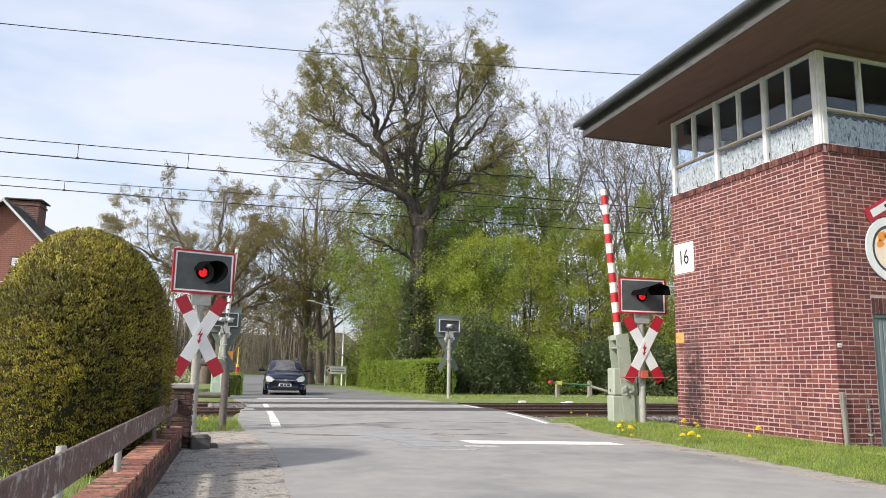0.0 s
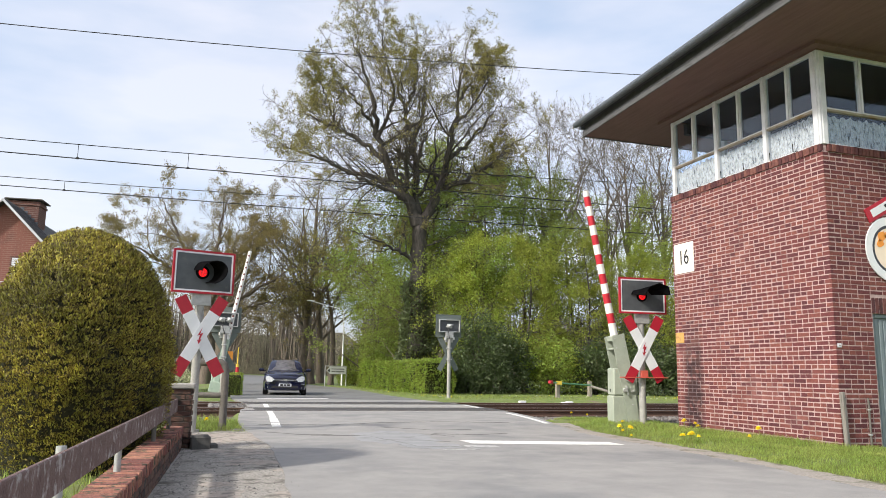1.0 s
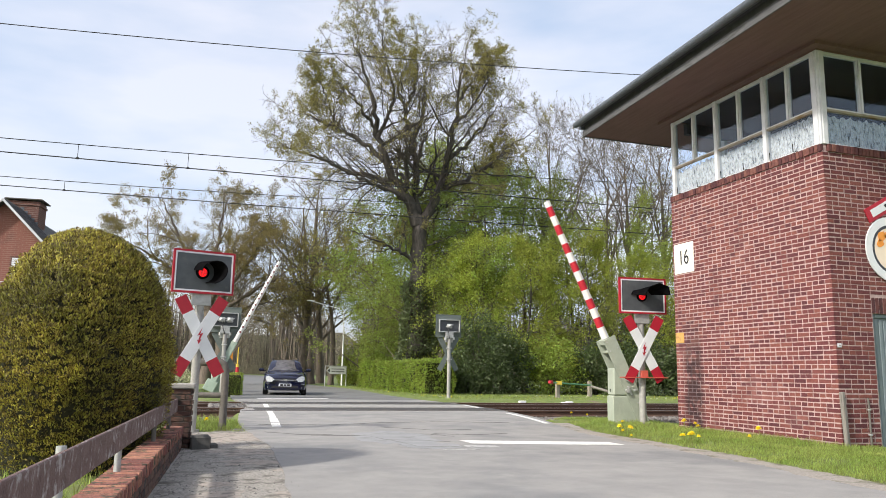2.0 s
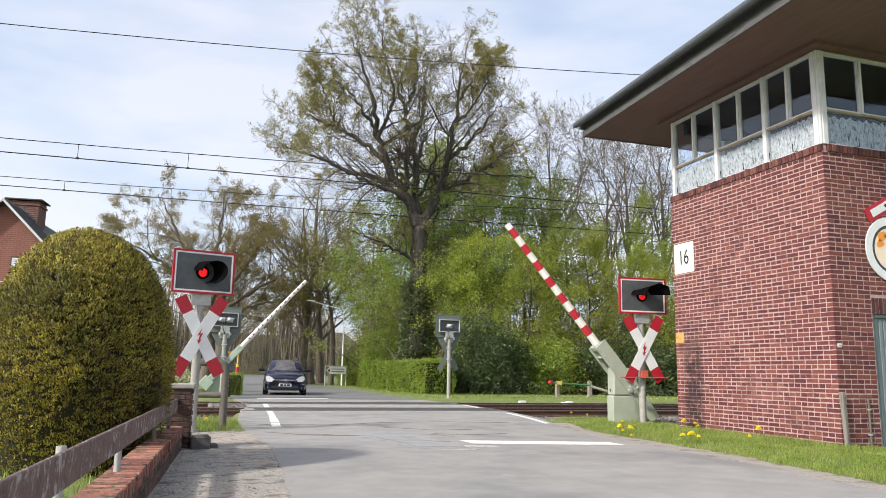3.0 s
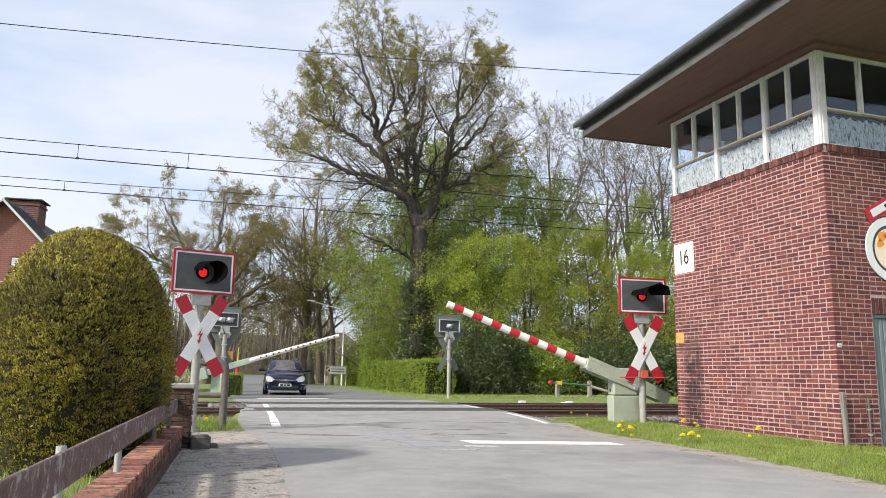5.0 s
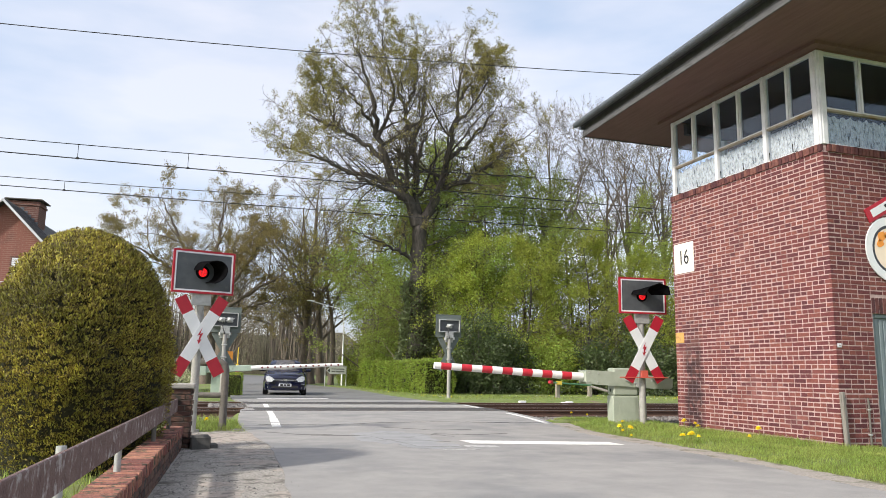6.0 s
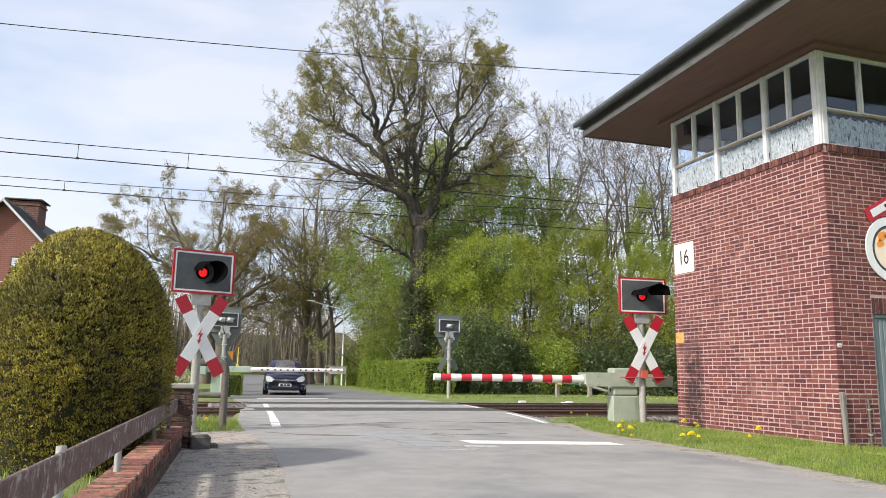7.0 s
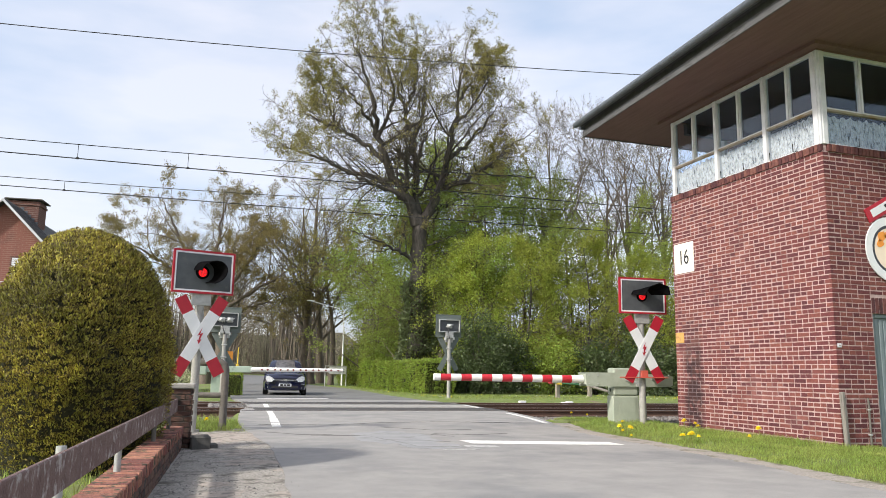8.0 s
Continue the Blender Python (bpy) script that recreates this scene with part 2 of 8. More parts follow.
M = {
    "asphalt": mat("asphalt", (0.23, 0.225, 0.216), (0.315, 0.303, 0.288), 1.6, 0.88, bump=0.3, bump_scale=160, spots=(0.20, 0.199, 0.197), spot_scale=0.5, spot_from=0.52),
    "asphalt_dark": mat("asphalt_dark", (0.135, 0.137, 0.135), (0.18, 0.18, 0.175), 0.8, 0.85, bump=0.25, bump_scale=160, spots=(0.115, 0.115, 0.113), spot_scale=0.3, spot_from=0.52),
    "asphalt_pale": mat("asphalt_pale", (0.27, 0.26, 0.245), (0.335, 0.325, 0.305), 2.5, 0.9, bump=0.3, bump_scale=120),
    "crack": mat("crack", (0.065, 0.063, 0.06), (0.10, 0.095, 0.09), 20, 0.95),
    "paint_line": mat("paint_line", (0.62, 0.61, 0.58), (0.78, 0.77, 0.74), 9, 0.7, spots=(0.36, 0.35, 0.33), spot_scale=7, spot_from=0.60),
    "paint_worn": mat("paint_worn", (0.36, 0.355, 0.34), (0.52, 0.51, 0.50), 14, 0.8, spots=(0.27, 0.265, 0.255), spot_scale=9, spot_from=0.5),
    "asphalt_blue": mat("asphalt_blue", (0.24, 0.243, 0.246), (0.315, 0.316, 0.318), 3.0, 0.9, bump=0.35, bump_scale=120, spots=(0.20, 0.20, 0.20), spot_scale=2.2, spot_from=0.56),
    "gravel_edge": mat("gravel_edge", (0.15, 0.135, 0.12), (0.48, 0.45, 0.40), 40, 0.95, bump=1.0, bump_scale=55, spots=(0.13, 0.12, 0.10), spot_scale=4.0, spot_from=0.52),
    "soil": mat("soil", (0.10, 0.085, 0.055), (0.07, 0.095, 0.03), 1.5, 0.95, bump=0.6, bump_scale=25),
    "turf": mat("turf", (0.11, 0.155, 0.036), (0.18, 0.225, 0.06), 5.0, 0.9, bump=0.9, bump_scale=50, spots=(0.20, 0.165, 0.10), spot_scale=1.6, spot_from=0.58),
    "blade": mat("blade", (0.18, 0.27, 0.042), (0.37, 0.41, 0.11), 1.3, 0.6, island=0.6, trans=0.42),
    "petal": mat("petal", (0.88, 0.70, 0.015), (0.92, 0.78, 0.03), 30, 0.6),
    "petal_white": mat("petal_white", (0.75, 0.75, 0.70), (0.8, 0.8, 0.72), 30, 0.6),
    "ballast": mat("ballast", (0.11, 0.10, 0.093), (0.25, 0.235, 0.225), 6, 0.95, bump=0.6, bump_scale=50, island=0.45),
    "rail_side": mat("rail_side", (0.055, 0.030, 0.022), (0.10, 0.055, 0.038), 8, 0.8, bump=0.2, bump_scale=60, stretch=(0.3, 1, 1)),
    "rail_head": mat("rail_head", (0.42, 0.40, 0.38), (0.55, 0.54, 0.52), 8, 0.32, metal=0.9, stretch=(0.1, 1, 1)),
    "sleeper": mat("sleeper", (0.16, 0.14, 0.125), (0.24, 0.22, 0.20), 9, 0.95, bump=0.4),
    "rubber": mat("rubber", (0.045, 0.043, 0.042), (0.075, 0.07, 0.068), 7, 0.8, bump=0.3, bump_scale=80),
    "brick": mat("brick", (0.103, 0.0245, 0.0245), (0.170, 0.0455, 0.0430), 22, 0.85, bump=0.4, bump_scale=70, island=0.38, spots=(0.195, 0.070, 0.065), spot_scale=0.9, spot_from=0.57, soot=(3.45, 0.36, 1.3, 2.5)),
    "brick_piece": mat("brick_piece", (0.103, 0.0245, 0.0245), (0.170, 0.0455, 0.0430), 22, 0.85, bump=0.4, bump_scale=70, per_object=0.38),
    "brick_soldier": mat("brick_soldier", (0.080, 0.027, 0.026), (0.15, 0.050, 0.046), 25, 0.85, bump=0.45, bump_scale=70, per_object=0.5),
    "mortar": mat("mortar", (0.34, 0.242, 0.226), (0.52, 0.405, 0.385), 9, 0.95, bump=0.3, bump_scale=90, spots=(0.25, 0.175, 0.163), spot_scale=1.7, spot_from=0.55, soot=(3.45, 0.36, 1.3, 2.5)),
    "house_brick": mat("house_brick", (0.175, 0.068, 0.050), (0.25, 0.10, 0.076), 60, 0.9, bump=0.3, bump_scale=60, spots=(0.16, 0.068, 0.053), spot_scale=1.5, spot_from=0.55, courses=(0.26, 0.15, 0.12)),
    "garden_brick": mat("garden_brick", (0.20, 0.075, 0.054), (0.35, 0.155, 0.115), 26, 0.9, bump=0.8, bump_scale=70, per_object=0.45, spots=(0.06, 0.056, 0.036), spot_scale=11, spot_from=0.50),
    # upright faces of wall and pillar, darker than the coping bricks
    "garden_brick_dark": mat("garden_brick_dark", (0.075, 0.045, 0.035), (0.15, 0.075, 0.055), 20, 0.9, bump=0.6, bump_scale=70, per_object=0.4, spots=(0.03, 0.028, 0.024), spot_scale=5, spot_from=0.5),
    "old_mortar": mat("old_mortar", (0.13, 0.12, 0.10), (0.22, 0.20, 0.17), 12, 0.95, bump=0.6, spots=(0.06, 0.06, 0.045), spot_scale=3, spot_from=0.5),
    "concrete": mat("concrete", (0.30, 0.285, 0.26), (0.42, 0.40, 0.37), 9, 0.92, bump=0.45, bump_scale=60, spots=(0.13, 0.125, 0.10), spot_scale=5, spot_from=0.56),
    "concrete_dark": mat("concrete_dark", (0.07, 0.068, 0.062), (0.12, 0.115, 0.105), 9, 0.92, bump=0.45, bump_scale=60),
    "rail_board": mat("rail_board", (0.11, 0.064, 0.055), (0.20, 0.132, 0.118), 5, 0.8, bump=0.6, bump_scale=30, stretch=(8, 2.4, 2.2), spots=(0.40, 0.37, 0.35), spot_scale=5.5, spot_from=0.54),
    "old_wood": mat("old_wood", (0.17, 0.155, 0.135), (0.29, 0.27, 0.24), 6, 0.9, bump=0.5, bump_scale=30, stretch=(8, 8, 0.6), spots=(0.10, 0.09, 0.08), spot_scale=3, spot_from=0.55),
    "post_wood": mat("post_wood", (0.20, 0.175, 0.14), (0.32, 0.29, 0.24), 8, 0.9, bump=0.5, bump_scale=30, stretch=(6, 6, 0.5)),
    "galvanised": mat("galvanised", (0.36, 0.37, 0.36), (0.52, 0.53, 0.52), 14, 0.5, metal=0.35, spots=(0.28, 0.27, 0.25), spot_scale=6, spot_from=0.6),
    "pole_grey": mat("pole_grey", (0.27, 0.265, 0.245), (0.37, 0.365, 0.34), 7, 0.7, bump=0.15, spots=(0.18, 0.165, 0.14), spot_scale=4, spot_from=0.58),
    "pipe_grey": mat("pipe_grey", (0.095, 0.086, 0.074), (0.15, 0.135, 0.12), 9, 0.8, bump=0.3, spots=(0.065, 0.056, 0.045), spot_scale=5, spot_from=0.58),
    "machine_green": mat("machine_green", (0.30, 0.335, 0.27), (0.37, 0.405, 0.33), 4, 0.6, bump=0.05, spots=(0.24, 0.26, 0.205), spot_scale=2.5, spot_from=0.60),
    "machine_mint": mat("machine_mint", (0.29, 0.37, 0.30), (0.36, 0.44, 0.36), 4, 0.6, spots=(0.23, 0.29, 0.23), spot_scale=3, spot_from=0.6),
    "signal_grey": mat("signal_grey", (0.055, 0.062, 0.070), (0.085, 0.094, 0.102), 5, 0.55, spots=(0.12, 0.12, 0.115), spot_scale=4, spot_from=0.63),
    "signal_back": mat("signal_back", (0.095, 0.115, 0.105), (0.14, 0.165, 0.15), 5, 0.6),
    "black": mat("black", (0.004, 0.004, 0.0045), (0.008, 0.008, 0.009), 8, 0.95, sheen=0.0),
    "white_enamel": mat("white_enamel", (0.66, 0.68, 0.70), (0.74, 0.755, 0.77), 5, 0.45, spots=(0.5, 0.5, 0.48), spot_scale=7, spot_from=0.66),
    "red_enamel": mat("red_enamel", (0.34, 0.008, 0.022), (0.43, 0.014, 0.032), 5, 0.5, spots=(0.27, 0.022, 0.03), spot_scale=6, spot_from=0.62),
    "red_faded": mat("red_faded", (0.50, 0.075, 0.05), (0.58, 0.13, 0.09), 9, 0.6),
    "arm_white": mat("arm_white", (0.70, 0.69, 0.66), (0.80, 0.79, 0.76), 6, 0.5, spots=(0.52, 0.5, 0.45), spot_scale=4, spot_from=0.64),
    "arm_red": mat("arm_red", (0.42, 0.012, 0.026), (0.50, 0.022, 0.036), 6, 0.5),
    "dot_red": mat("dot_red", (0.11, 0.026, 0.026), (0.16, 0.036, 0.034), 10, 0.35),
    "lens_red": mat("lens_red", (0.25, 0.005, 0.005), None, 10, 0.25, emit=(1.0, 0.012, 0.018), emit_strength=1.25),
    "lens_dim": mat("lens_dim", (0.22, 0.004, 0.006), None, 10, 0.3),
    "soffit": mat("soffit", (0.125, 0.070, 0.063), (0.175, 0.102, 0.092), 3, 0.75, bump=0.15, stretch=(6, 0.4, 1)),
    "fascia": mat("fascia", (0.06, 0.06, 0.064), (0.125, 0.124, 0.128), 7, 0.85, bump=0.3, stretch=(1, 0.6, 5), spots=(0.04, 0.037, 0.035), spot_scale=3, spot_from=0.54),
    "zinc": mat("zinc", (0.07, 0.08, 0.092), (0.115, 0.128, 0.143), 5, 0.45, metal=0.2, spots=(0.05, 0.055, 0.06), spot_scale=3, spot_from=0.6),
    "roof_felt": mat("roof_felt", (0.045, 0.045, 0.047), (0.075, 0.075, 0.075), 6, 0.95, bump=0.4),
    "white_paint": mat("white_paint", (0.53, 0.54, 0.565), (0.67, 0.68, 0.70), 5, 0.55, spots=(0.38, 0.36, 0.34), spot_scale=5, spot_from=0.62),
    "ochre_wood": mat("ochre_wood", (0.26, 0.205, 0.15), (0.46, 0.42, 0.36), 6, 0.7, stretch=(1, 1, 6), spots=(0.27, 0.17, 0.07), spot_scale=3, spot_from=0.54),
    "lace": mat("lace", (0.34, 0.325, 0.30), (0.86, 0.83, 0.78), 34, 0.9, spots=(0.15, 0.145, 0.14), spot_scale=24, spot_from=0.53, trans=0.2, stretch=(1, 1, 0.4)),
    # dim tone of the unlit upper room, shade included in the colour
    "room_shade": mat("room_shade", (0.045, 0.05, 0.062), (0.07, 0.075, 0.088), 2, 0.9),
    # pale tone for the reflection in the signal box panes
    "pane_reflection": mat("pane_reflection", (0.34, 0.37, 0.39), (0.40, 0.43, 0.45), 2, 0.7),
    "glass": glass_mat("glass"),
    "door_grey": mat("door_grey", (0.15, 0.19, 0.205), (0.20, 0.24, 0.255), 4, 0.6, spots=(0.26, 0.28, 0.28), spot_scale=4, spot_from=0.64),
    "plate_cream": mat("plate_cream", (0.72, 0.69, 0.60), (0.80, 0.77, 0.68), 5, 0.5, spots=(0.52, 0.40, 0.24), spot_scale=5, spot_from=0.64),
    "plate_yellow": mat("plate_yellow", (0.50, 0.28, 0.07), (0.60, 0.37, 0.12), 7, 0.6, spots=(0.36, 0.2, 0.08), spot_scale=7, spot_from=0.56),
    "ink": mat("ink", (0.012, 0.012, 0.014), None, 5, 0.6),
    "sign_cream": mat("sign_cream", (0.80, 0.66, 0.52), (0.84, 0.72, 0.58), 4, 0.5),
    "sign_orange": mat("sign_orange", (0.75, 0.25, 0.02), (0.82, 0.34, 0.05), 5, 0.5),
    "sign_navy": mat("sign_navy", (0.03, 0.035, 0.05), (0.05, 0.05, 0.06), 5, 0.5),
    "bark": mat("bark", (0.028, 0.025, 0.022), (0.115, 0.102, 0.090), 4, 0.95, bump=1.0, bump_scale=6, stretch=(1.6, 1.6, 0.35), spots=(0.045, 0.043, 0.035), spot_scale=1.2, spot_from=0.58),
    "bark_pale": mat("bark_pale", (0.088, 0.070, 0.057), (0.165, 0.134, 0.106), 9, 0.95, bump=0.8, bump_scale=14, stretch=(1, 1, 0.25), spots=(0.085, 0.095, 0.055), spot_scale=1.0, spot_from=0.58),
    "twig": mat("twig", (0.055, 0.045, 0.037), (0.095, 0.078, 0.063), 3, 0.9),
    "leaf_oak": mat("leaf_oak", (0.225, 0.21, 0.058), (0.35, 0.31, 0.10), 0.5, 0.6, island=0.4, trans=0.58),
    "leaf_bud": mat("leaf_bud", (0.20, 0.165, 0.060), (0.29, 0.23, 0.095), 0.5, 0.6, island=0.4, trans=0.5),
    "leaf_fresh": mat("leaf_fresh", (0.265, 0.325, 0.042), (0.42, 0.44, 0.080), 0.3, 0.55, island=0.45, per_object=0.2, trans=0.6),
    "leaf_mid": mat("leaf_mid", (0.225, 0.315, 0.050), (0.35, 0.405, 0.088), 0.3, 0.55, island=0.45, per_object=0.25, trans=0.62),
    "leaf_dark": mat("leaf_dark", (0.05, 0.075, 0.022), (0.085, 0.115, 0.035), 0.5, 0.5, island=0.4, trans=0.2),
    "leaf_ivy": mat("leaf_ivy", (0.075, 0.10, 0.035), (0.13, 0.16, 0.065), 0.8, 0.4, island=0.5, trans=0.3),
    "leaf_hedge": mat("leaf_hedge", (0.17, 0.255, 0.03), (0.28, 0.345, 0.05), 0.8, 0.55, island=0.5, trans=0.4),
    "thuja": mat("thuja", (0.082, 0.074, 0.009), (0.43, 0.34, 0.055), 3.0, 0.6, island=0.85, trans=0.25, spots=(0.125, 0.11, 0.016), spot_scale=1.1, spot_from=0.5),
    # near-black, standing for the shade deep inside conifer and hedges
    "core_shade": mat("core_shade", (0.012, 0.013, 0.004), (0.024, 0.023, 0.007), 12, 0.95, bump=0.6),
    "tile_roof": mat("tile_roof", (0.030, 0.030, 0.032), (0.055, 0.053, 0.052), 6, 0.7, bump=0.2, per_object=0.25),
    "shutter": mat("shutter", (0.62, 0.64, 0.66), (0.70, 0.72, 0.73), 4, 0.6),
    "car_paint": mat("car_paint", (0.0045, 0.006, 0.022), (0.006, 0.008, 0.028), 3, 0.08, sheen=0.7),
    "car_black": mat("car_black", (0.012, 0.012, 0.013), (0.02, 0.02, 0.02), 8, 0.6),
    "tyre": mat("tyre", (0.014, 0.014, 0.014), (0.025, 0.025, 0.024), 12, 0.85),
    "chrome": mat("chrome", (0.60, 0.61, 0.62), (0.7, 0.7, 0.7), 4, 0.15, metal=1.0),
    "headlamp": mat("headlamp", (0.36, 0.38, 0.40), (0.80, 0.82, 0.84), 22, 0.12, sheen=0.8),
    # the paler noise tone of both car glasses paints in reflections
    "car_glass": mat("car_glass", (0.012, 0.014, 0.017), (0.05, 0.052, 0.055), 2.6, 0.03, sheen=1.0),
    "windscreen": mat("windscreen", (0.022, 0.021, 0.022), (0.13, 0.12, 0.12), 4, 0.02, sheen=1.0),
    "plate_white": mat("plate_white", (0.68, 0.69, 0.72), None, 8, 0.4),
    "road_sign_white": mat("road_sign_white", (0.66, 0.67, 0.66), (0.72, 0.73, 0.72), 6, 0.5),
    "cable": mat("cable", (0.016, 0.017, 0.018), (0.03, 0.03, 0.03), 5, 0.7),
    "pipe_green": mat("pipe_green", (0.08, 0.24, 0.12), (0.12, 0.30, 0.16), 8, 0.6),
    "orange": mat("orange", (0.50, 0.19, 0.02), (0.58, 0.24, 0.03), 6, 0.6),
    "yellow": mat("yellow", (0.68, 0.48, 0.05), (0.74, 0.54, 0.08), 6, 0.6),
    "sand": mat("sand", (0.27, 0.23, 0.195), (0.44, 0.39, 0.34), 14, 0.95, bump=0.7, bump_scale=60, spots=(0.19, 0.17, 0.15), spot_scale=6, spot_from=0.50),
    "leaf_pale": mat("leaf_pale", (0.30, 0.31, 0.16), (0.42, 0.42, 0.26), 0.8, 0.6, island=0.4, trans=0.3),
    "dust": mat("dust", (0.23, 0.205, 0.18), (0.40, 0.365, 0.325), 26, 0.95, bump=1.0, bump_scale=50, spots=(0.13, 0.12, 0.075), spot_scale=3, spot_from=0.54),
    "chimney_brick": mat("chimney_brick", (0.10, 0.045, 0.035), (0.15, 0.065, 0.05), 40, 0.9, bump=0.3, bump_scale=60, courses=(0.22, 0.16, 0.14)),
    "far_wood": mat("far_wood", (0.15, 0.14, 0.10), (0.23, 0.205, 0.15), 0.08, 0.95, island=0.3),
}


# ---- mesh helpers ----
def thing(name, m, label, category, group=""):
    ob = new(name)
    ob.empty_display_size = 0.2
    ob.matrix_world = m
    return tagged(ob, label, category, group)


def mesh_of(name, bm, materials, smooth=False):
    me = bpy.data.meshes.new(name)
    bm.normal_update()
    bm.to_mesh(me)
    bm.free()
    for m in materials if isinstance(materials, (list, tuple)) else [materials]:
        me.materials.append(m)
    if smooth:
        me.polygons.foreach_set("use_smooth", [True] * len(me.polygons))
        me.set_sharp_from_angle(angle=radians(38))
    return me


def part(name, bm, materials, parent=None, label="", smooth=False, m=None):
    ob = new(name, mesh_of(name, bm, materials, smooth))
    ob.parent = parent
    if m is not None:
        ob.matrix_basis = m
    return tagged(ob, label)


def arrays(name, co, faces, materials, parent=None, label="", smooth=False):
    """One mesh from numpy arrays: corners, and faces that all have the same number of corners."""
    me = bpy.data.meshes.new(name)
    n, k = faces.shape
    me.vertices.add(len(co))
    me.vertices.foreach_set("co", np.ascontiguousarray(co, dtype=np.float32).ravel())
    me.loops.add(n * k)
    me.loops.foreach_set("vertex_index", np.ascontiguousarray(faces, dtype=np.int32).ravel())
    me.polygons.add(n)
    me.polygons.foreach_set("loop_start", np.arange(0, n * k, k, dtype=np.int32))
    me.polygons.foreach_set("use_smooth", np.full(n, smooth, dtype=bool))
    for m in materials if isinstance(materials, (list, tuple)) else [materials]:
        me.materials.append(m)
    me.update(calc_edges=True)
    me.validate()
    ob = new(name, me)
    ob.parent = parent
    return tagged(ob, label)


def box(bm, lo, hi, m=None, mi=0, bevel=0.0):
    made = bmesh.ops.create_cube(bm, size=1.0)["verts"]
    mid = [(a + b) / 2 for a, b in zip(lo, hi)]
    for v in made:
        v.co = Vector([c + s * (b - a) for c, s, a, b in zip(mid, v.co, lo, hi)])
    faces = {f for v in made for f in v.link_faces}
    for f in faces:
        f.material_index = mi
    if bevel:
        edges = list({e for v in made for e in v.link_edges})
        res = bmesh.ops.bevel(bm, geom=edges, offset=bevel, segments=1, affect="EDGES", profile=0.5)
        made = list({v for f in res["faces"] for v in f.verts})
        for f in {f for v in made for f in v.link_faces}:
            f.material_index = mi
        made = list({v for v in made})
    if m is not None:
        bmesh.ops.transform(bm, matrix=m, verts=made)
    return made


def tube(bm, points, radii, n=10, mi=0, caps=True):
    """A round bar through points."""
    points = [Vector(p) for p in points]
    if not isinstance(radii, (list, tuple)):
        radii = [radii] * len(points)
    rings = []
    for i, (p, r) in enumerate(zip(points, radii)):
        way = (points[min(i + 1, len(points) - 1)] - points[max(i - 1, 0)]).normalized()
        side = way.cross(Vector((0, 0, 1)) if abs(way.z) < 0.9 else Vector((1, 0, 0))).normalized()
        up = side.cross(way)
        rings.append([bm.verts.new(p + r * (math.cos(a) * side + math.sin(a) * up)) for a in (2 * math.pi * k / n for k in range(n))])
    for a, b in zip(rings, rings[1:]):
        for k in range(n):
            f = bm.faces.new((a[k], b[k], b[(k + 1) % n], a[(k + 1) % n]))
            f.material_index = mi
    if caps:
        bm.faces.new(rings[0]).material_index = mi
        bm.faces.new(rings[-1][::-1]).material_index = mi
    return rings


def slab(bm, outline, depth, m=None, mi=0):
    """A flat plate: outline in x, z; it reaches from y = 0 to y = depth."""
    a = [bm.verts.new((x, 0, z)) for x, z in outline]
    b = [bm.verts.new((x, depth, z)) for x, z in outline]
    n = len(a)
    faces = [bm.faces.new(a), bm.faces.new(b[::-1])]
    faces += [bm.faces.new((a[(k + 1) % n], a[k], b[k], b[(k + 1) % n])) for k in range(n)]
    for f in faces:
        f.material_index = mi
    bmesh.ops.recalc_face_normals(bm, faces=faces)
    if m is not None:
        bmesh.ops.transform(bm, matrix=m, verts=a + b)
    return a + b


def ring_plate(bm, r0, r1, depth, n=48, mi=0, m=None):
    made, q = [], []
    for k in range(n):
        c, s = math.cos(2 * math.pi * k / n), math.sin(2 * math.pi * k / n)
        q.append([bm.verts.new((r * c, y, r * s)) for r, y in ((r0, 0), (r1, 0), (r1, depth), (r0, depth))])
        made += q[-1]
    for k in range(n):
        a, b = q[k], q[(k + 1) % n]
        for i in range(4):
            bm.faces.new((a[i], a[(i + 1) % 4], b[(i + 1) % 4], b[i])).material_index = mi
    if m is not None:
        bmesh.ops.transform(bm, matrix=m, verts=made)


def disc(r, n=32):
    return [(r * math.cos(2 * math.pi * k / n), r * math.sin(2 * math.pi * k / n)) for k in range(n)]


def rect(w, h, x=0.0, z=0.0):
    return [(x - w / 2, z - h / 2), (x + w / 2, z - h / 2), (x + w / 2, z + h / 2), (x - w / 2, z + h / 2)]


def leaves(points, normals, length, width, rng, spread=0.8, droop=0.0):
    """Small folded leaves at points, facing roughly along normals: corners and faces."""
    n = len(points)
    way = normals + rng.normal(0, spread, (n, 3))
    way[:, 2] -= droop
    way /= np.linalg.norm(way, axis=1, keepdims=True) + 1e-9
    side = np.cross(way, rng.normal(0, 1, (n, 3)))
    side /= np.linalg.norm(side, axis=1, keepdims=True) + 1e-9
    size = rng.uniform(0.6, 1.3, (n, 1))
    up = np.cross(side, way)
    a, w = way * length * size, side * width * size * 0.5
    mid = points + a * 0.5 + up * width * 0.15
    co = np.stack([points, mid - w, points + a, mid + w], 1).reshape(-1, 3)
    return co, np.arange(4 * n).reshape(n, 4)


def height(y):
    """The road rises a little to the railway."""
    s = min(max((y - 12.5) / 5.5, 0.0), 1.0)
    return 0.10 * s * s * (3 - 2 * s)


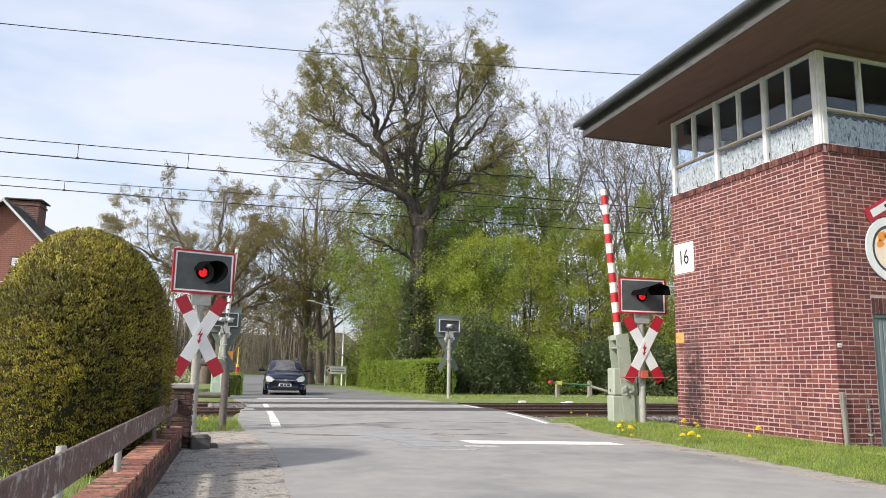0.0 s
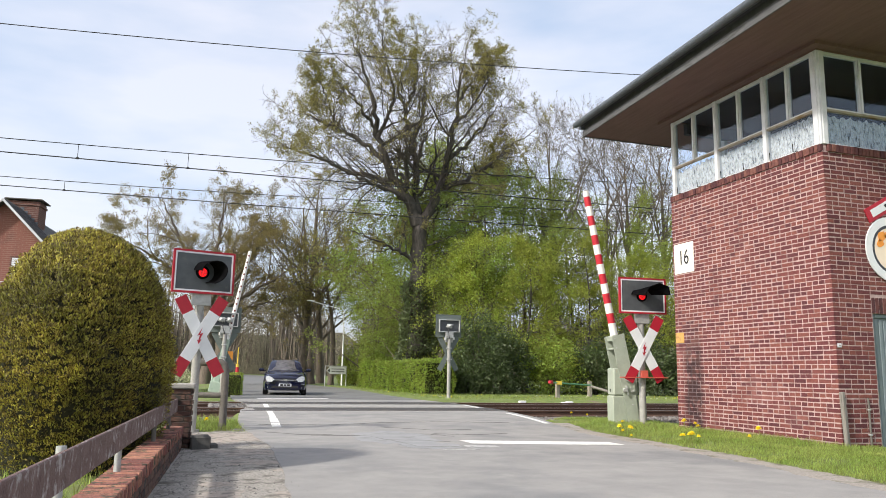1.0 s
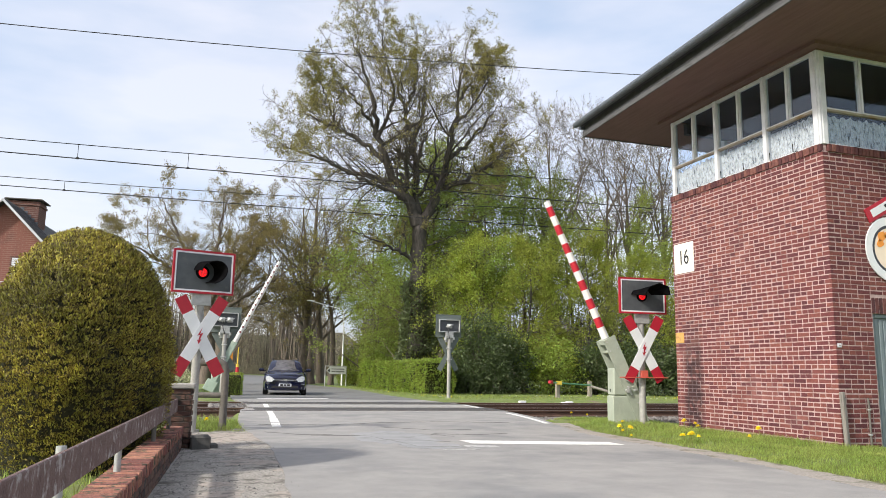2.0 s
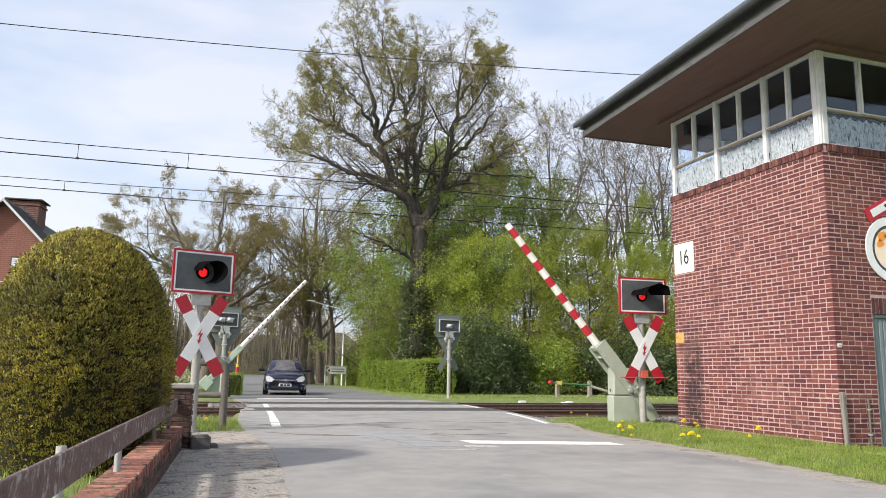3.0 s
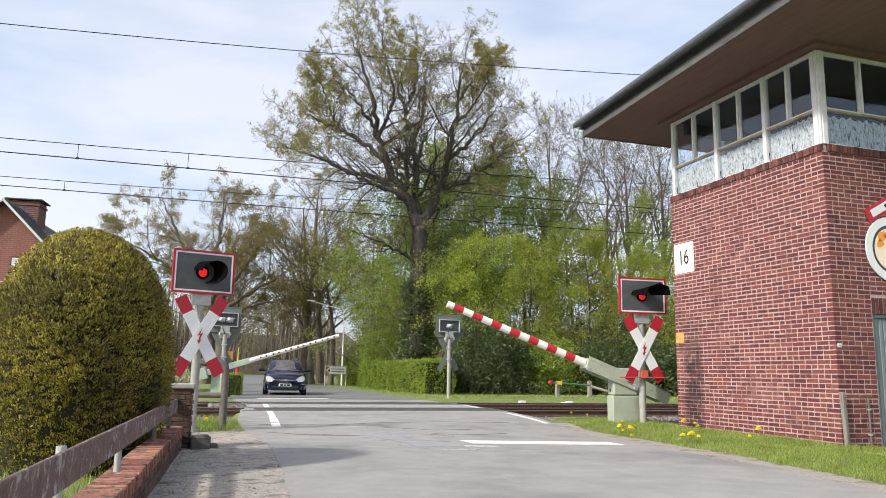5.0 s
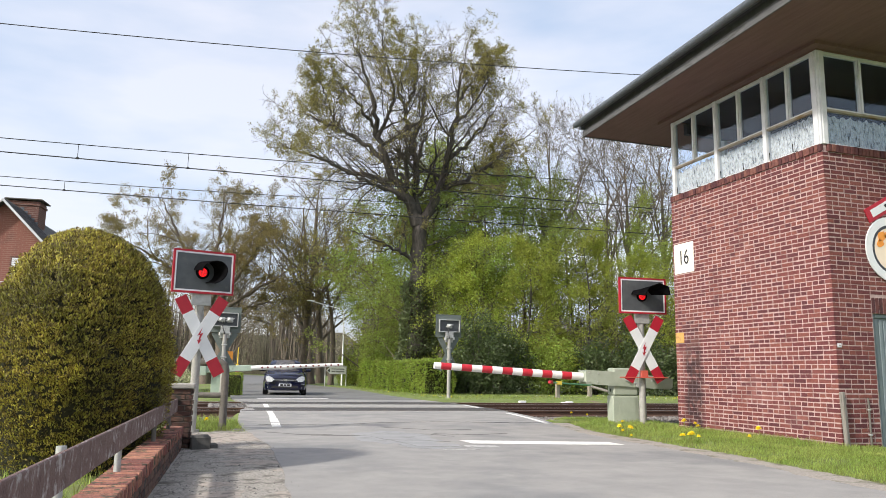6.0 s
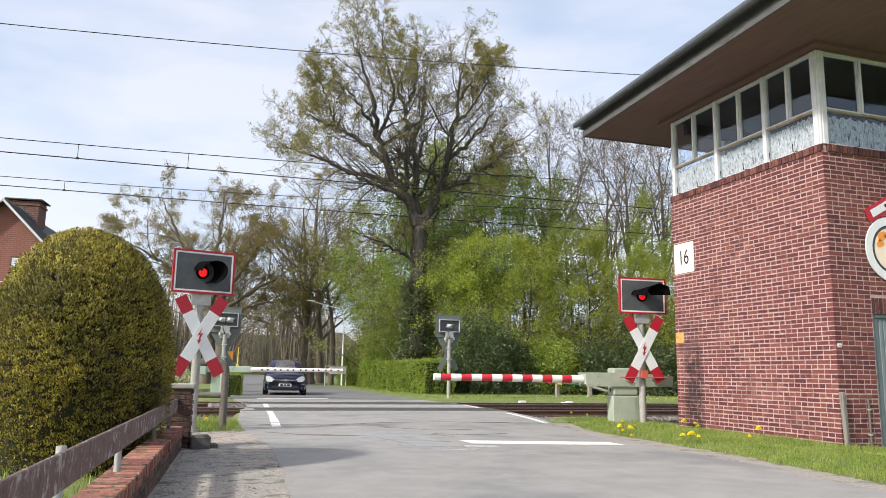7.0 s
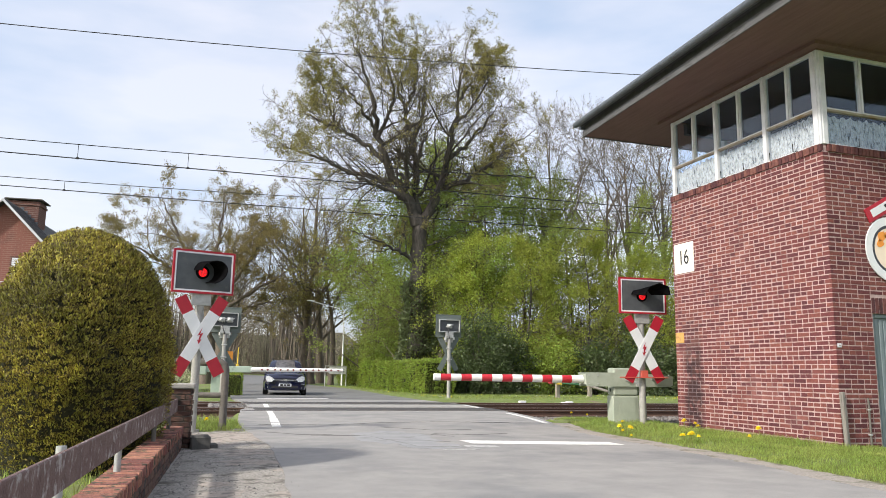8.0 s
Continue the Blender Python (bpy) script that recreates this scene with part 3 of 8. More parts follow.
# y, left edge, right edge of the carriageway
ROAD = [(-25, -1.5, 4.3), (-10, -0.45, 5.4), (0, 0.3, 6.1), (6.5, 0.86, 6.62), (9, 1.05, 6.98), (11.3, 1.15, 7.1), (13, 1.1, 7.15),
        (14.9, 0.98, 7.55), (16.5, 1.02, 7.85), (20, 1.3, 8.3), (22, 1.6, 8.45), (24, 1.65, 8.55), (28, 1.5, 8.35), (32, 1.6, 8.4), (37, 1.85, 8.75), (42, 2.1, 9.1),
        (48, 2.6, 9.4), (56, 3.3, 9.0), (70, 4.3, 9.2), (92, 5.75, 10.2), (135, 8.7, 12.9), (225, 14.5, 18.7)]


def road_edges(y):
    ys = [r[0] for r in ROAD]
    return float(np.interp(y, ys, [r[1] for r in ROAD])), float(np.interp(y, ys, [r[2] for r in ROAD]))


def smooth_noise(x, y, s):
    return noise.noise(Vector((x / s, y / s, 0.37)))


def ground_height(x, y):
    z = height(y)
    left, right = road_edges(y)
    if left - 0.3 < x < right + 0.3 and y < 225:
        return z - 0.06
    off = max(left - x, x - right)
    if -0.75 < x < left and y < 13.6:
        return z - 0.06
    bank = 0.04 * smooth_noise(x, y, 2.3) * min(1, off / 1.5)
    if 17.2 < y < 27.0:
        ramp = min(1.0, (y - 17.2) / 0.8, (27.0 - y) / 0.8)
        return z + bank * (1 - ramp) - 0.36 * ramp - (0.10 * (1 - ramp) if y < 20 else 0)
    if x > right and 14.6 < y < 17.2 and x > 9.3:
        return z - 0.10
    if x > right and 15.2 < y < 17.2:
        return z + 0.09 + bank * 0.6 - 0.22 * (y - 15.2) / 2.0
    if x < left and 16.2 < y < 17.2:
        return z - 0.12
    if x > right and y < 17.6:
        return z - 0.01 + min(0.09, 0.12 * max(0.0, off - 0.15)) + bank * 0.6
    return z + bank + 0.01


def build_ground():
    xs = np.concatenate([[-900, -400, -200, -100, -60, -40, -28, -20], np.arange(-14, 26.01, 0.4), [28, 32, 38, 46, 60, 80, 120, 200, 400, 900]])
    ys = np.concatenate([[-900, -300, -100, -40, -20, -10, -5], np.arange(-2, 48.01, 0.4), [52, 58, 66, 76, 90, 110, 140, 180, 240, 320, 450, 700, 1200]])
    gx, gy = np.meshgrid(xs, ys)
    gz = np.array([[ground_height(x, y) for x in xs] for y in ys])
    co = np.stack([gx, gy, gz], -1).reshape(-1, 3)
    w, h = len(xs), len(ys)
    i = (np.arange(h - 1)[:, None] * w + np.arange(w - 1)[None]).reshape(-1)
    tagged(arrays("ground", co, np.stack([i, i + 1, i + 1 + w, i + w], 1), M["turf"], smooth=True), "flat verge of short spring grass beside the road", "ground", kind="structure")


def strip(name, rows, lift, material, skirt=0.0, label="", category="", parent=None):
    """A band on the road's profile: rows of y, x0, x1."""
    bm = bmesh.new()
    last = None
    for y, x0, x1 in rows:
        z = height(y) + lift
        xs = [x0, x0 + (x1 - x0) * 0.33, x0 + (x1 - x0) * 0.67, x1]
        row = [bm.verts.new((x, y, z)) for x in xs]
        if skirt:
            row = [bm.verts.new((x0, y, z - skirt))] + row + [bm.verts.new((x1, y, z - skirt))]
        if last:
            for k in range(len(row) - 1):
                bm.faces.new((last[k], last[k + 1], row[k + 1], row[k]))
        last = row
    ob = part(name, bm, material, parent)
    return tagged(ob, label, category, kind="structure") if label else ob


def build_road():
    ys = sorted({r[0] for r in ROAD} | set(np.arange(4, 44, 0.5).tolist()))
    rng = random.Random(4)
    rows = []
    for y in ys:
        a, b = road_edges(y)
        j = 0.03 if 3 < y < 30 else 0
        rows.append((y, a + rng.uniform(-j, j), b + rng.uniform(-j, j)))
    strip("road", [r for r in rows if r[0] <= 27.5], 0.0, M["asphalt"], 0.3, "worn pale grey asphalt road with patches and cracks", "road")
    strip("road", [r for r in rows if r[0] >= 27.5], 0.0, M["asphalt_dark"], 0.3, "darker smooth asphalt road beyond the tracks", "road")
    rows = [(y, road_edges(y)[0] - 1.9, road_edges(y)[0] + 0.05) for y in np.arange(-20, 14.6, 0.5)]
    strip("pavement", rows, -0.006, M["gravel_edge"], 0.1, "rough gritty road shoulder beside the garden wall", "shoulder")


build_ground()
build_road()


# ---- railway ----
RAILS = (19.6, 21.035, 23.6, 25.035)
RAIL_TOP = 0.105


def build_rail(y):
    rail = thing("rail", pose(0, y, 0), "rusty brown steel rail with a bright worn head", "rail", "rails of the two tracks")
    prof = [(-0.075, -0.17), (0.075, -0.17), (0.075, -0.155), (0.012, -0.13), (0.012, -0.045), (0.036, -0.035), (0.036, -0.004), (0.03, 0), (-0.03, 0), (-0.036, -0.004), (-0.036, -0.035), (-0.012, -0.045), (-0.012, -0.13), (-0.075, -0.155)]
    bm = bmesh.new()
    ends = [[bm.verts.new((x, py, RAIL_TOP + pz)) for py, pz in prof] for x in (-90, 1, 9.5, 120)]
    n = len(prof)
    for a, b in zip(ends, ends[1:]):
        for k in range(n):
            bm.faces.new((a[k], b[k], b[(k + 1) % n], a[(k + 1) % n]))
    bmesh.ops.recalc_face_normals(bm, faces=bm.faces)
    part("rail_body", bm, M["rail_side"], rail)
    bm = bmesh.new()
    box(bm, (-90, -0.028, RAIL_TOP), (120, 0.028, RAIL_TOP + 0.004))
    part("running_surface", bm, M["rail_head"], rail, "bright polished steel running surface")


for rail_y in RAILS:
    build_rail(rail_y)


def build_flangeways():
    """Dark rubber strips beside each rail where the road crosses."""
    for y in RAILS:
        for d, w in ((-0.105, 0.05), (0.105, 0.05)):
            a, b = road_edges(y)
            bm = bmesh.new()
            box(bm, (a + 0.02, y + d - w, height(y) - 0.1), (b - 0.02, y + d + w, height(y) + 0.005))
            tagged(part("rubber_strip", bm, M["rubber"]), "black rubber flangeway strip beside the rail in the road", "rubber strip", "rubber strips of the crossing", "structure")


build_flangeways()


def build_sleepers():
    bm = bmesh.new()
    box(bm, (-0.13, -1.3, -0.25), (0.13, 1.3, -0.072), bevel=0.02)
    first = tagged(part("sleeper", bm, M["sleeper"]), "weathered concrete sleeper in the ballast", "sleeper", "sleepers under the tracks")
    first.matrix_basis = pose(-0.2, 20.32, 0)
    for y in (20.32, 24.32):
        for k in list(range(1, 24)) + list(range(-38, -14)):
            x = -0.2 - 0.62 * k
            if not (0.6 < x < 9.2):
                copy_thing(first, pose(x, y, random.uniform(-0.01, 0.0), 0, 0, random.uniform(-1, 1)))


build_sleepers()


def build_ballast():
    rng = np.random.default_rng(3)
    n = 34000
    x = np.concatenate([rng.uniform(-14, 1.35, 12000), np.concatenate([rng.uniform(-4, 1.65, 4000), rng.uniform(0.5, 1.7, 1000)]), rng.uniform(8.5, 32, 13000), rng.uniform(9.35, 14, 4000)])
    y = np.concatenate([rng.uniform(16.3, 27.0, 12000), np.concatenate([rng.uniform(16.2, 23.5, 4000), rng.uniform(21.3, 23.3, 1000)]), rng.uniform(16.9, 27.0, 13000), rng.uniform(14.7, 17.5, 4000)])
    z = -0.10 + 0.02 * rng.random(n) + np.where(y < 18.4, 0.13 * (18.4 - y) / 3.0, 0)
    z = np.where((x > 0.6) & (x < 1.95) & (y > 21.3) & (y < 23.3), np.maximum(z, 0.05 + 0.05 * rng.random(n) - 0.06 * np.clip((x - 1.1) / 0.6, 0, 1)), z)
    near = np.minimum(np.abs(y[:, None] - np.array(RAILS)).min(1), 1)
    z = np.where(near < 0.12, z - 0.06, z)
    s = rng.uniform(0.03, 0.065, (n, 1, 1))
    base = np.array([(1, 0, 0), (-0.6, 0.8, 0), (-0.5, -0.9, 0.1), (0.1, 0.1, 0.9)], dtype=float)
    co = base[None] * (1 + rng.normal(0, 0.25, (n, 4, 3)))
    ang = rng.uniform(0, 6.28, n)
    c, q = np.cos(ang), np.sin(ang)
    co = np.stack([co[..., 0] * c[:, None] - co[..., 1] * q[:, None], co[..., 0] * q[:, None] + co[..., 1] * c[:, None], co[..., 2]], -1)
    co = co * s + np.stack([x, y, z], -1)[:, None]
    f = np.array([(0, 1, 3), (1, 2, 3), (2, 0, 3)])
    faces = (np.arange(n)[:, None, None] * 4 + f[None]).reshape(-1, 3)
    tagged(arrays("ballast", co.reshape(-1, 3), faces, M["ballast"]), "grey-brown crushed stone ballast along the tracks", "ballast", kind="stuff")
    for name, x0, x1, y00 in (("ballast_bed", -90, 1.6, 16.2), ("ballast_bed", 8.4, 120, 17.0), ("ballast_bed", 9.35, 120, 14.7)):
        bm = bmesh.new()
        for y0, y1, z0, z1 in ((y00, 18.4, -0.09 + 0.13 * (18.4 - y00) / 3.0, -0.11), (18.4, 26.3, -0.11, -0.11), (26.3, 27.2, -0.11, -0.2)) if x0 != 9.35 else ((y00, 16.99, 0.06, -0.03),):
            bm.faces.new([bm.verts.new(p) for p in ((x0, y0, z0), (x1, y0, z0), (x1, y1, z1), (x0, y1, z1))])
        tagged(part(name, bm, M["ballast"]), "bed of crushed stone under the tracks", "ballast bed", kind="structure")


build_ballast()


def build_wire(y, a, b, c, r=0.011, name="overhead_wire"):
    """Height along x: a x^2 + b x + c."""
    bm = bmesh.new()
    tube(bm, [(x, y, a * x * x + b * x + c) for x in np.linspace(-42, 58, 51)], r, 6)
    return tagged(part(name, bm, M["cable"], smooth=True), "thin dark overhead wire strung along the railway", "wire", "wires over the railway")


build_wire(20.3, 0.00011, 0.00677, 6.277, 0.014)
build_wire(20.3, 0.00105, 0.0235, 6.682)
build_wire(24.3, 0.00027, 0.00519, 6.293, 0.014)
build_wire(24.3, 0.00117, 0.0217, 6.622)
build_wire(19.2, 0.00128, 0.0618, 9.337, 0.011)


def build_dropper(x, y, z0, z1):
    bm = bmesh.new()
    tube(bm, [(x, y, z0), (x, y, z1)], 0.008, 6)
    box(bm, (x - 0.03, y - 0.02, z0 - 0.02), (x + 0.03, y + 0.02, z0 + 0.03))
    tagged(part("dropper", bm, M["cable"]), "short wire dropper between two overhead wires", "dropper", "droppers of the overhead line")


def build_pebbles():
    rng = np.random.default_rng(29)
    n = 2600
    y = rng.uniform(4.5, 14.2, n)
    x = np.array([-0.32 + 0.05 * (b - 5) for b in y]) + rng.random(n) ** 1.6 * 1.5
    s = rng.uniform(0.003, 0.010, (n, 1, 1)) * (1 + (rng.random((n, 1, 1)) < 0.05) * 1.0)
    base = np.array([(1, 0, 0), (-0.6, 0.8, 0), (-0.5, -0.9, 0), (0.1, 0.1, 0.8)], dtype=float)
    co = base[None] * (1 + rng.normal(0, 0.3, (n, 4, 3))) * s + np.stack([x, y, np.array([height(b) for b in y]) - 0.006], -1)[:, None]
    f = np.array([(0, 1, 3), (1, 2, 3), (2, 0, 3)])
    faces = (np.arange(n)[:, None, None] * 4 + f[None]).reshape(-1, 3)
    tagged(arrays("grit", co.reshape(-1, 3), faces, M["ballast"]), "loose grit and small stones on the road shoulder", "grit", kind="stuff")


build_pebbles()


# ---- road markings, patches and cracks ----
def mark(name, outline, material, lift, label, category, group=""):
    bm = bmesh.new()
    top = [bm.verts.new((x, y, height(y) + lift)) for x, y in outline]
    low = [bm.verts.new((x, y, height(y) + min(lift, 0) - 0.004)) for x, y in outline]
    bm.faces.new(top)
    n = len(top)
    for k in range(n):
        bm.faces.new((top[(k + 1) % n], top[k], low[k], low[(k + 1) % n]))
    bmesh.ops.recalc_face_normals(bm, faces=bm.faces)
    return tagged(part(name, bm, material), label, category, group, "structure")


def ragged(x0, x1, y0, y1, rng, j=0.02, steps=8):
    """A four-sided outline with worn edges; the near and far edges are given as (y at x0, y at x1)."""
    near = [(x0 + (x1 - x0) * k / steps, y0[0] + (y0[1] - y0[0]) * k / steps + rng.uniform(-j, j)) for k in range(steps + 1)]
    far = [(x0 + (x1 - x0) * k / steps + rng.uniform(-j, j), y1[0] + (y1[1] - y1[0]) * k / steps + rng.uniform(-j, j)) for k in range(steps, -1, -1)]
    return near + far


def build_markings():
    rng = random.Random(3)
    mark("stop_line", ragged(4.26, 6.60, (11.32, 10.74), (11.86, 11.20), rng), M["paint_line"], 0.004, "worn white stop line painted across the lane", "stop line")
    mark("stop_line", ragged(2.36, 4.95, (28.05, 28.2), (28.42, 28.58), rng), M["paint_line"], 0.004, "worn white stop line beyond the tracks", "stop line")
    mark("paint_remnant", ragged(3.98, 4.46, (10.72, 10.66), (11.02, 10.92), rng, 0.03), M["paint_worn"], 0.0035, "rubbed remnant of white road paint", "road paint")
    mark("paint_remnant", ragged(3.50, 4.05, (10.42, 10.38), (10.50, 10.46), rng, 0.012), M["paint_worn"], 0.0055, "rubbed remnant of white road paint", "road paint")
    y = 14.75
    while y < 24.8:
        l = rng.uniform(0.7, 1.0)
        x = 1.63 + (y - 14.9) * 0.067
        w = 0.07 if y > 16 else 0.085
        mark("edge_line", [(x - w, y), (x + w, y + rng.uniform(-0.05, 0.05)), (x + w + 0.067 * l, y + l), (x - w + 0.067 * l, y + l)], M["paint_line"], 0.004, "worn white edge line block on the asphalt", "edge line", "blocks of the worn edge line")
        y += l + rng.uniform(0.06, 0.16)
    for ya, yb in ((15.1, 18.2), (20.0, 23.3)):
        n = 4
        pts = []
        for k in range(n + 1):
            yy = ya + (yb - ya) * k / n
            pts.append((7.42 + (yy - 15.2) * 0.125 + rng.uniform(-0.01, 0.01), yy))
        for (xa, y0), (xb, y1) in zip(pts, pts[1:]):
            mark("edge_line", [(xa - 0.06, y0), (xa + 0.06, y0), (xb + 0.06, y1), (xb - 0.06, y1)], M["paint_line"], 0.004, "worn white edge line at the grass side of the road", "edge line", "lengths of the edge line at the grass")


build_markings()


def build_patches():
    rng = random.Random(17)

    def blob(cx, cy, rx, ry, n=26, j=0.16):
        f = [1 + rng.uniform(-j, j) for _ in range(n)]
        return [(cx + rx * f[k] * math.cos(2 * math.pi * k / n), cy + ry * f[k] * math.sin(2 * math.pi * k / n)) for k in range(n)]

    mark("asphalt_patch", blob(3.3, 12.55, 0.66, 1.25), M["asphalt_blue"], 0.0025, "pale worn patch in the asphalt", "asphalt patch")
    mark("asphalt_patch", blob(3.5, 11.1, 0.46, 0.52, j=0.12), M["asphalt_blue"], 0.0032, "pale worn patch in the asphalt", "asphalt patch")
    mark("asphalt_patch", [(1.14, 15.9), (7.4, 15.4), (7.8, 18.9), (1.36, 19.1)], M["asphalt_pale"], 0.0022, "paler asphalt apron before the rails", "asphalt patch")
    mark("asphalt_patch", [(1.66, 21.35), (8.3, 21.35), (8.45, 23.25), (1.74, 23.25)], M["asphalt_pale"], 0.0022, "paler asphalt between the tracks", "asphalt patch")
    def fray(y, k):
        return 0.13 * smooth_noise(k, y, 0.8) + 0.08 * smooth_noise(k + 4, y, 0.27) + 0.05 * smooth_noise(k + 9, y, 0.09) + rng.uniform(-0.02, 0.02)
    ys = np.arange(4.0, 15.2, 0.045)
    pts = [(road_edges(y)[1] - 0.05 + fray(y, 5.0), y) for y in ys] + [(road_edges(y)[1] + 0.34 + fray(y, 3.0), y) for y in ys[::-1]]
    mark("soil_strip", pts, M["dust"], 0.004, "bare dusty soil along the asphalt edge", "soil")
    for k in range(26):
        a, d = rng.uniform(0, 6.28), rng.random() ** 0.6
        r = rng.uniform(0.12, 0.34) * (1.2 - 0.6 * d)
        mark("sandy_patch", blob(0.75 + 0.8 * d * math.cos(a), 12.9 + 1.35 * d * math.sin(a), r, r * 1.2, 22, 0.28), M["sand"], -0.0055 + 0.00015 * k, "pale sandy worn patch on the road shoulder", "sandy patch", "sandy patches on the shoulder")
    for k in range(16):
        y = rng.uniform(6.0, 11.0)
        r = rng.uniform(0.08, 0.28)
        mark("sandy_patch", blob(road_edges(y)[0] - rng.uniform(-0.05, 1.1), y, r, r * 1.1, 20, 0.34), M["sand"], -0.0055 + 0.00015 * k, "pale sandy worn patch on the road shoulder", "sandy patch", "sandy patches on the shoulder")
    for y0, y1 in ((19.72, 20.92), (23.72, 24.92)):
        mark("crossing_panel", [(1.62, y0), (8.35, y0), (8.45, y1), (1.65, y1)], M["rubber"], 0.0042, "dark rubber crossing panel between the rails", "crossing panel", "panels between the rails")

    def crack(points, w):
        pts = []
        for a, b in zip(points, points[1:]):
            n = max(2, int(math.dist(a, b) / 0.12))
            for k in range(n):
                f = k / n
                pts.append((a[0] + (b[0] - a[0]) * f + rng.uniform(-0.03, 0.03), a[1] + (b[1] - a[1]) * f + rng.uniform(-0.03, 0.03)))
        pts.append(points[-1])
        up = [(x, y + w * rng.uniform(0.15, 0.6)) for x, y in pts]
        dn = [(x, y - w * rng.uniform(0.15, 0.6)) for x, y in pts[::-1]]
        mark("asphalt_crack", up + dn, M["crack"], 0.0046, "dark crack running across the worn asphalt", "crack", "cracks in the road")

    crack([(1.35, 15.2), (2.6, 15.0), (3.9, 15.5), (5.2, 15.6), (6.6, 15.3)], 0.035)
    crack([(2.0, 13.1), (2.9, 12.9), (3.1, 12.2), (3.2, 11.5), (3.25, 11.0)], 0.028)
    crack([(3.25, 11.0), (3.7, 10.82), (4.0, 10.98)], 0.026)
    crack([(2.6, 12.9), (3.3, 13.3), (4.1, 13.1), (4.4, 12.6)], 0.016)
    crack([(3.0, 12.1), (3.6, 12.0), (4.0, 11.6)], 0.014)
    crack([(3.6, 14.5), (4.4, 13.9), (5.2, 13.9)], 0.022)
    crack([(4.2, 13.2), (4.9, 12.9), (5.6, 13.1)], 0.018)
    crack([(1.3, 13.8), (1.9, 13.2), (2.4, 13.2)], 0.02)


build_patches()


# ---- signal box ----
WX, WY = 9.22, 9.01          # the corner that faces the road
DX, DY = 6.0, 3.98           # its extent along the railway and along the road
COURSE, JOINT = 0.0722, 0.0135
WALL_TOP = 64 * COURSE


def brick_mesh(length, name, material):
    bm = bmesh.new()
    box(bm, (0, -0.004, 0), (length - JOINT, 0.05, COURSE - JOINT), bevel=0.003)
    return mesh_of(name, bm, material)


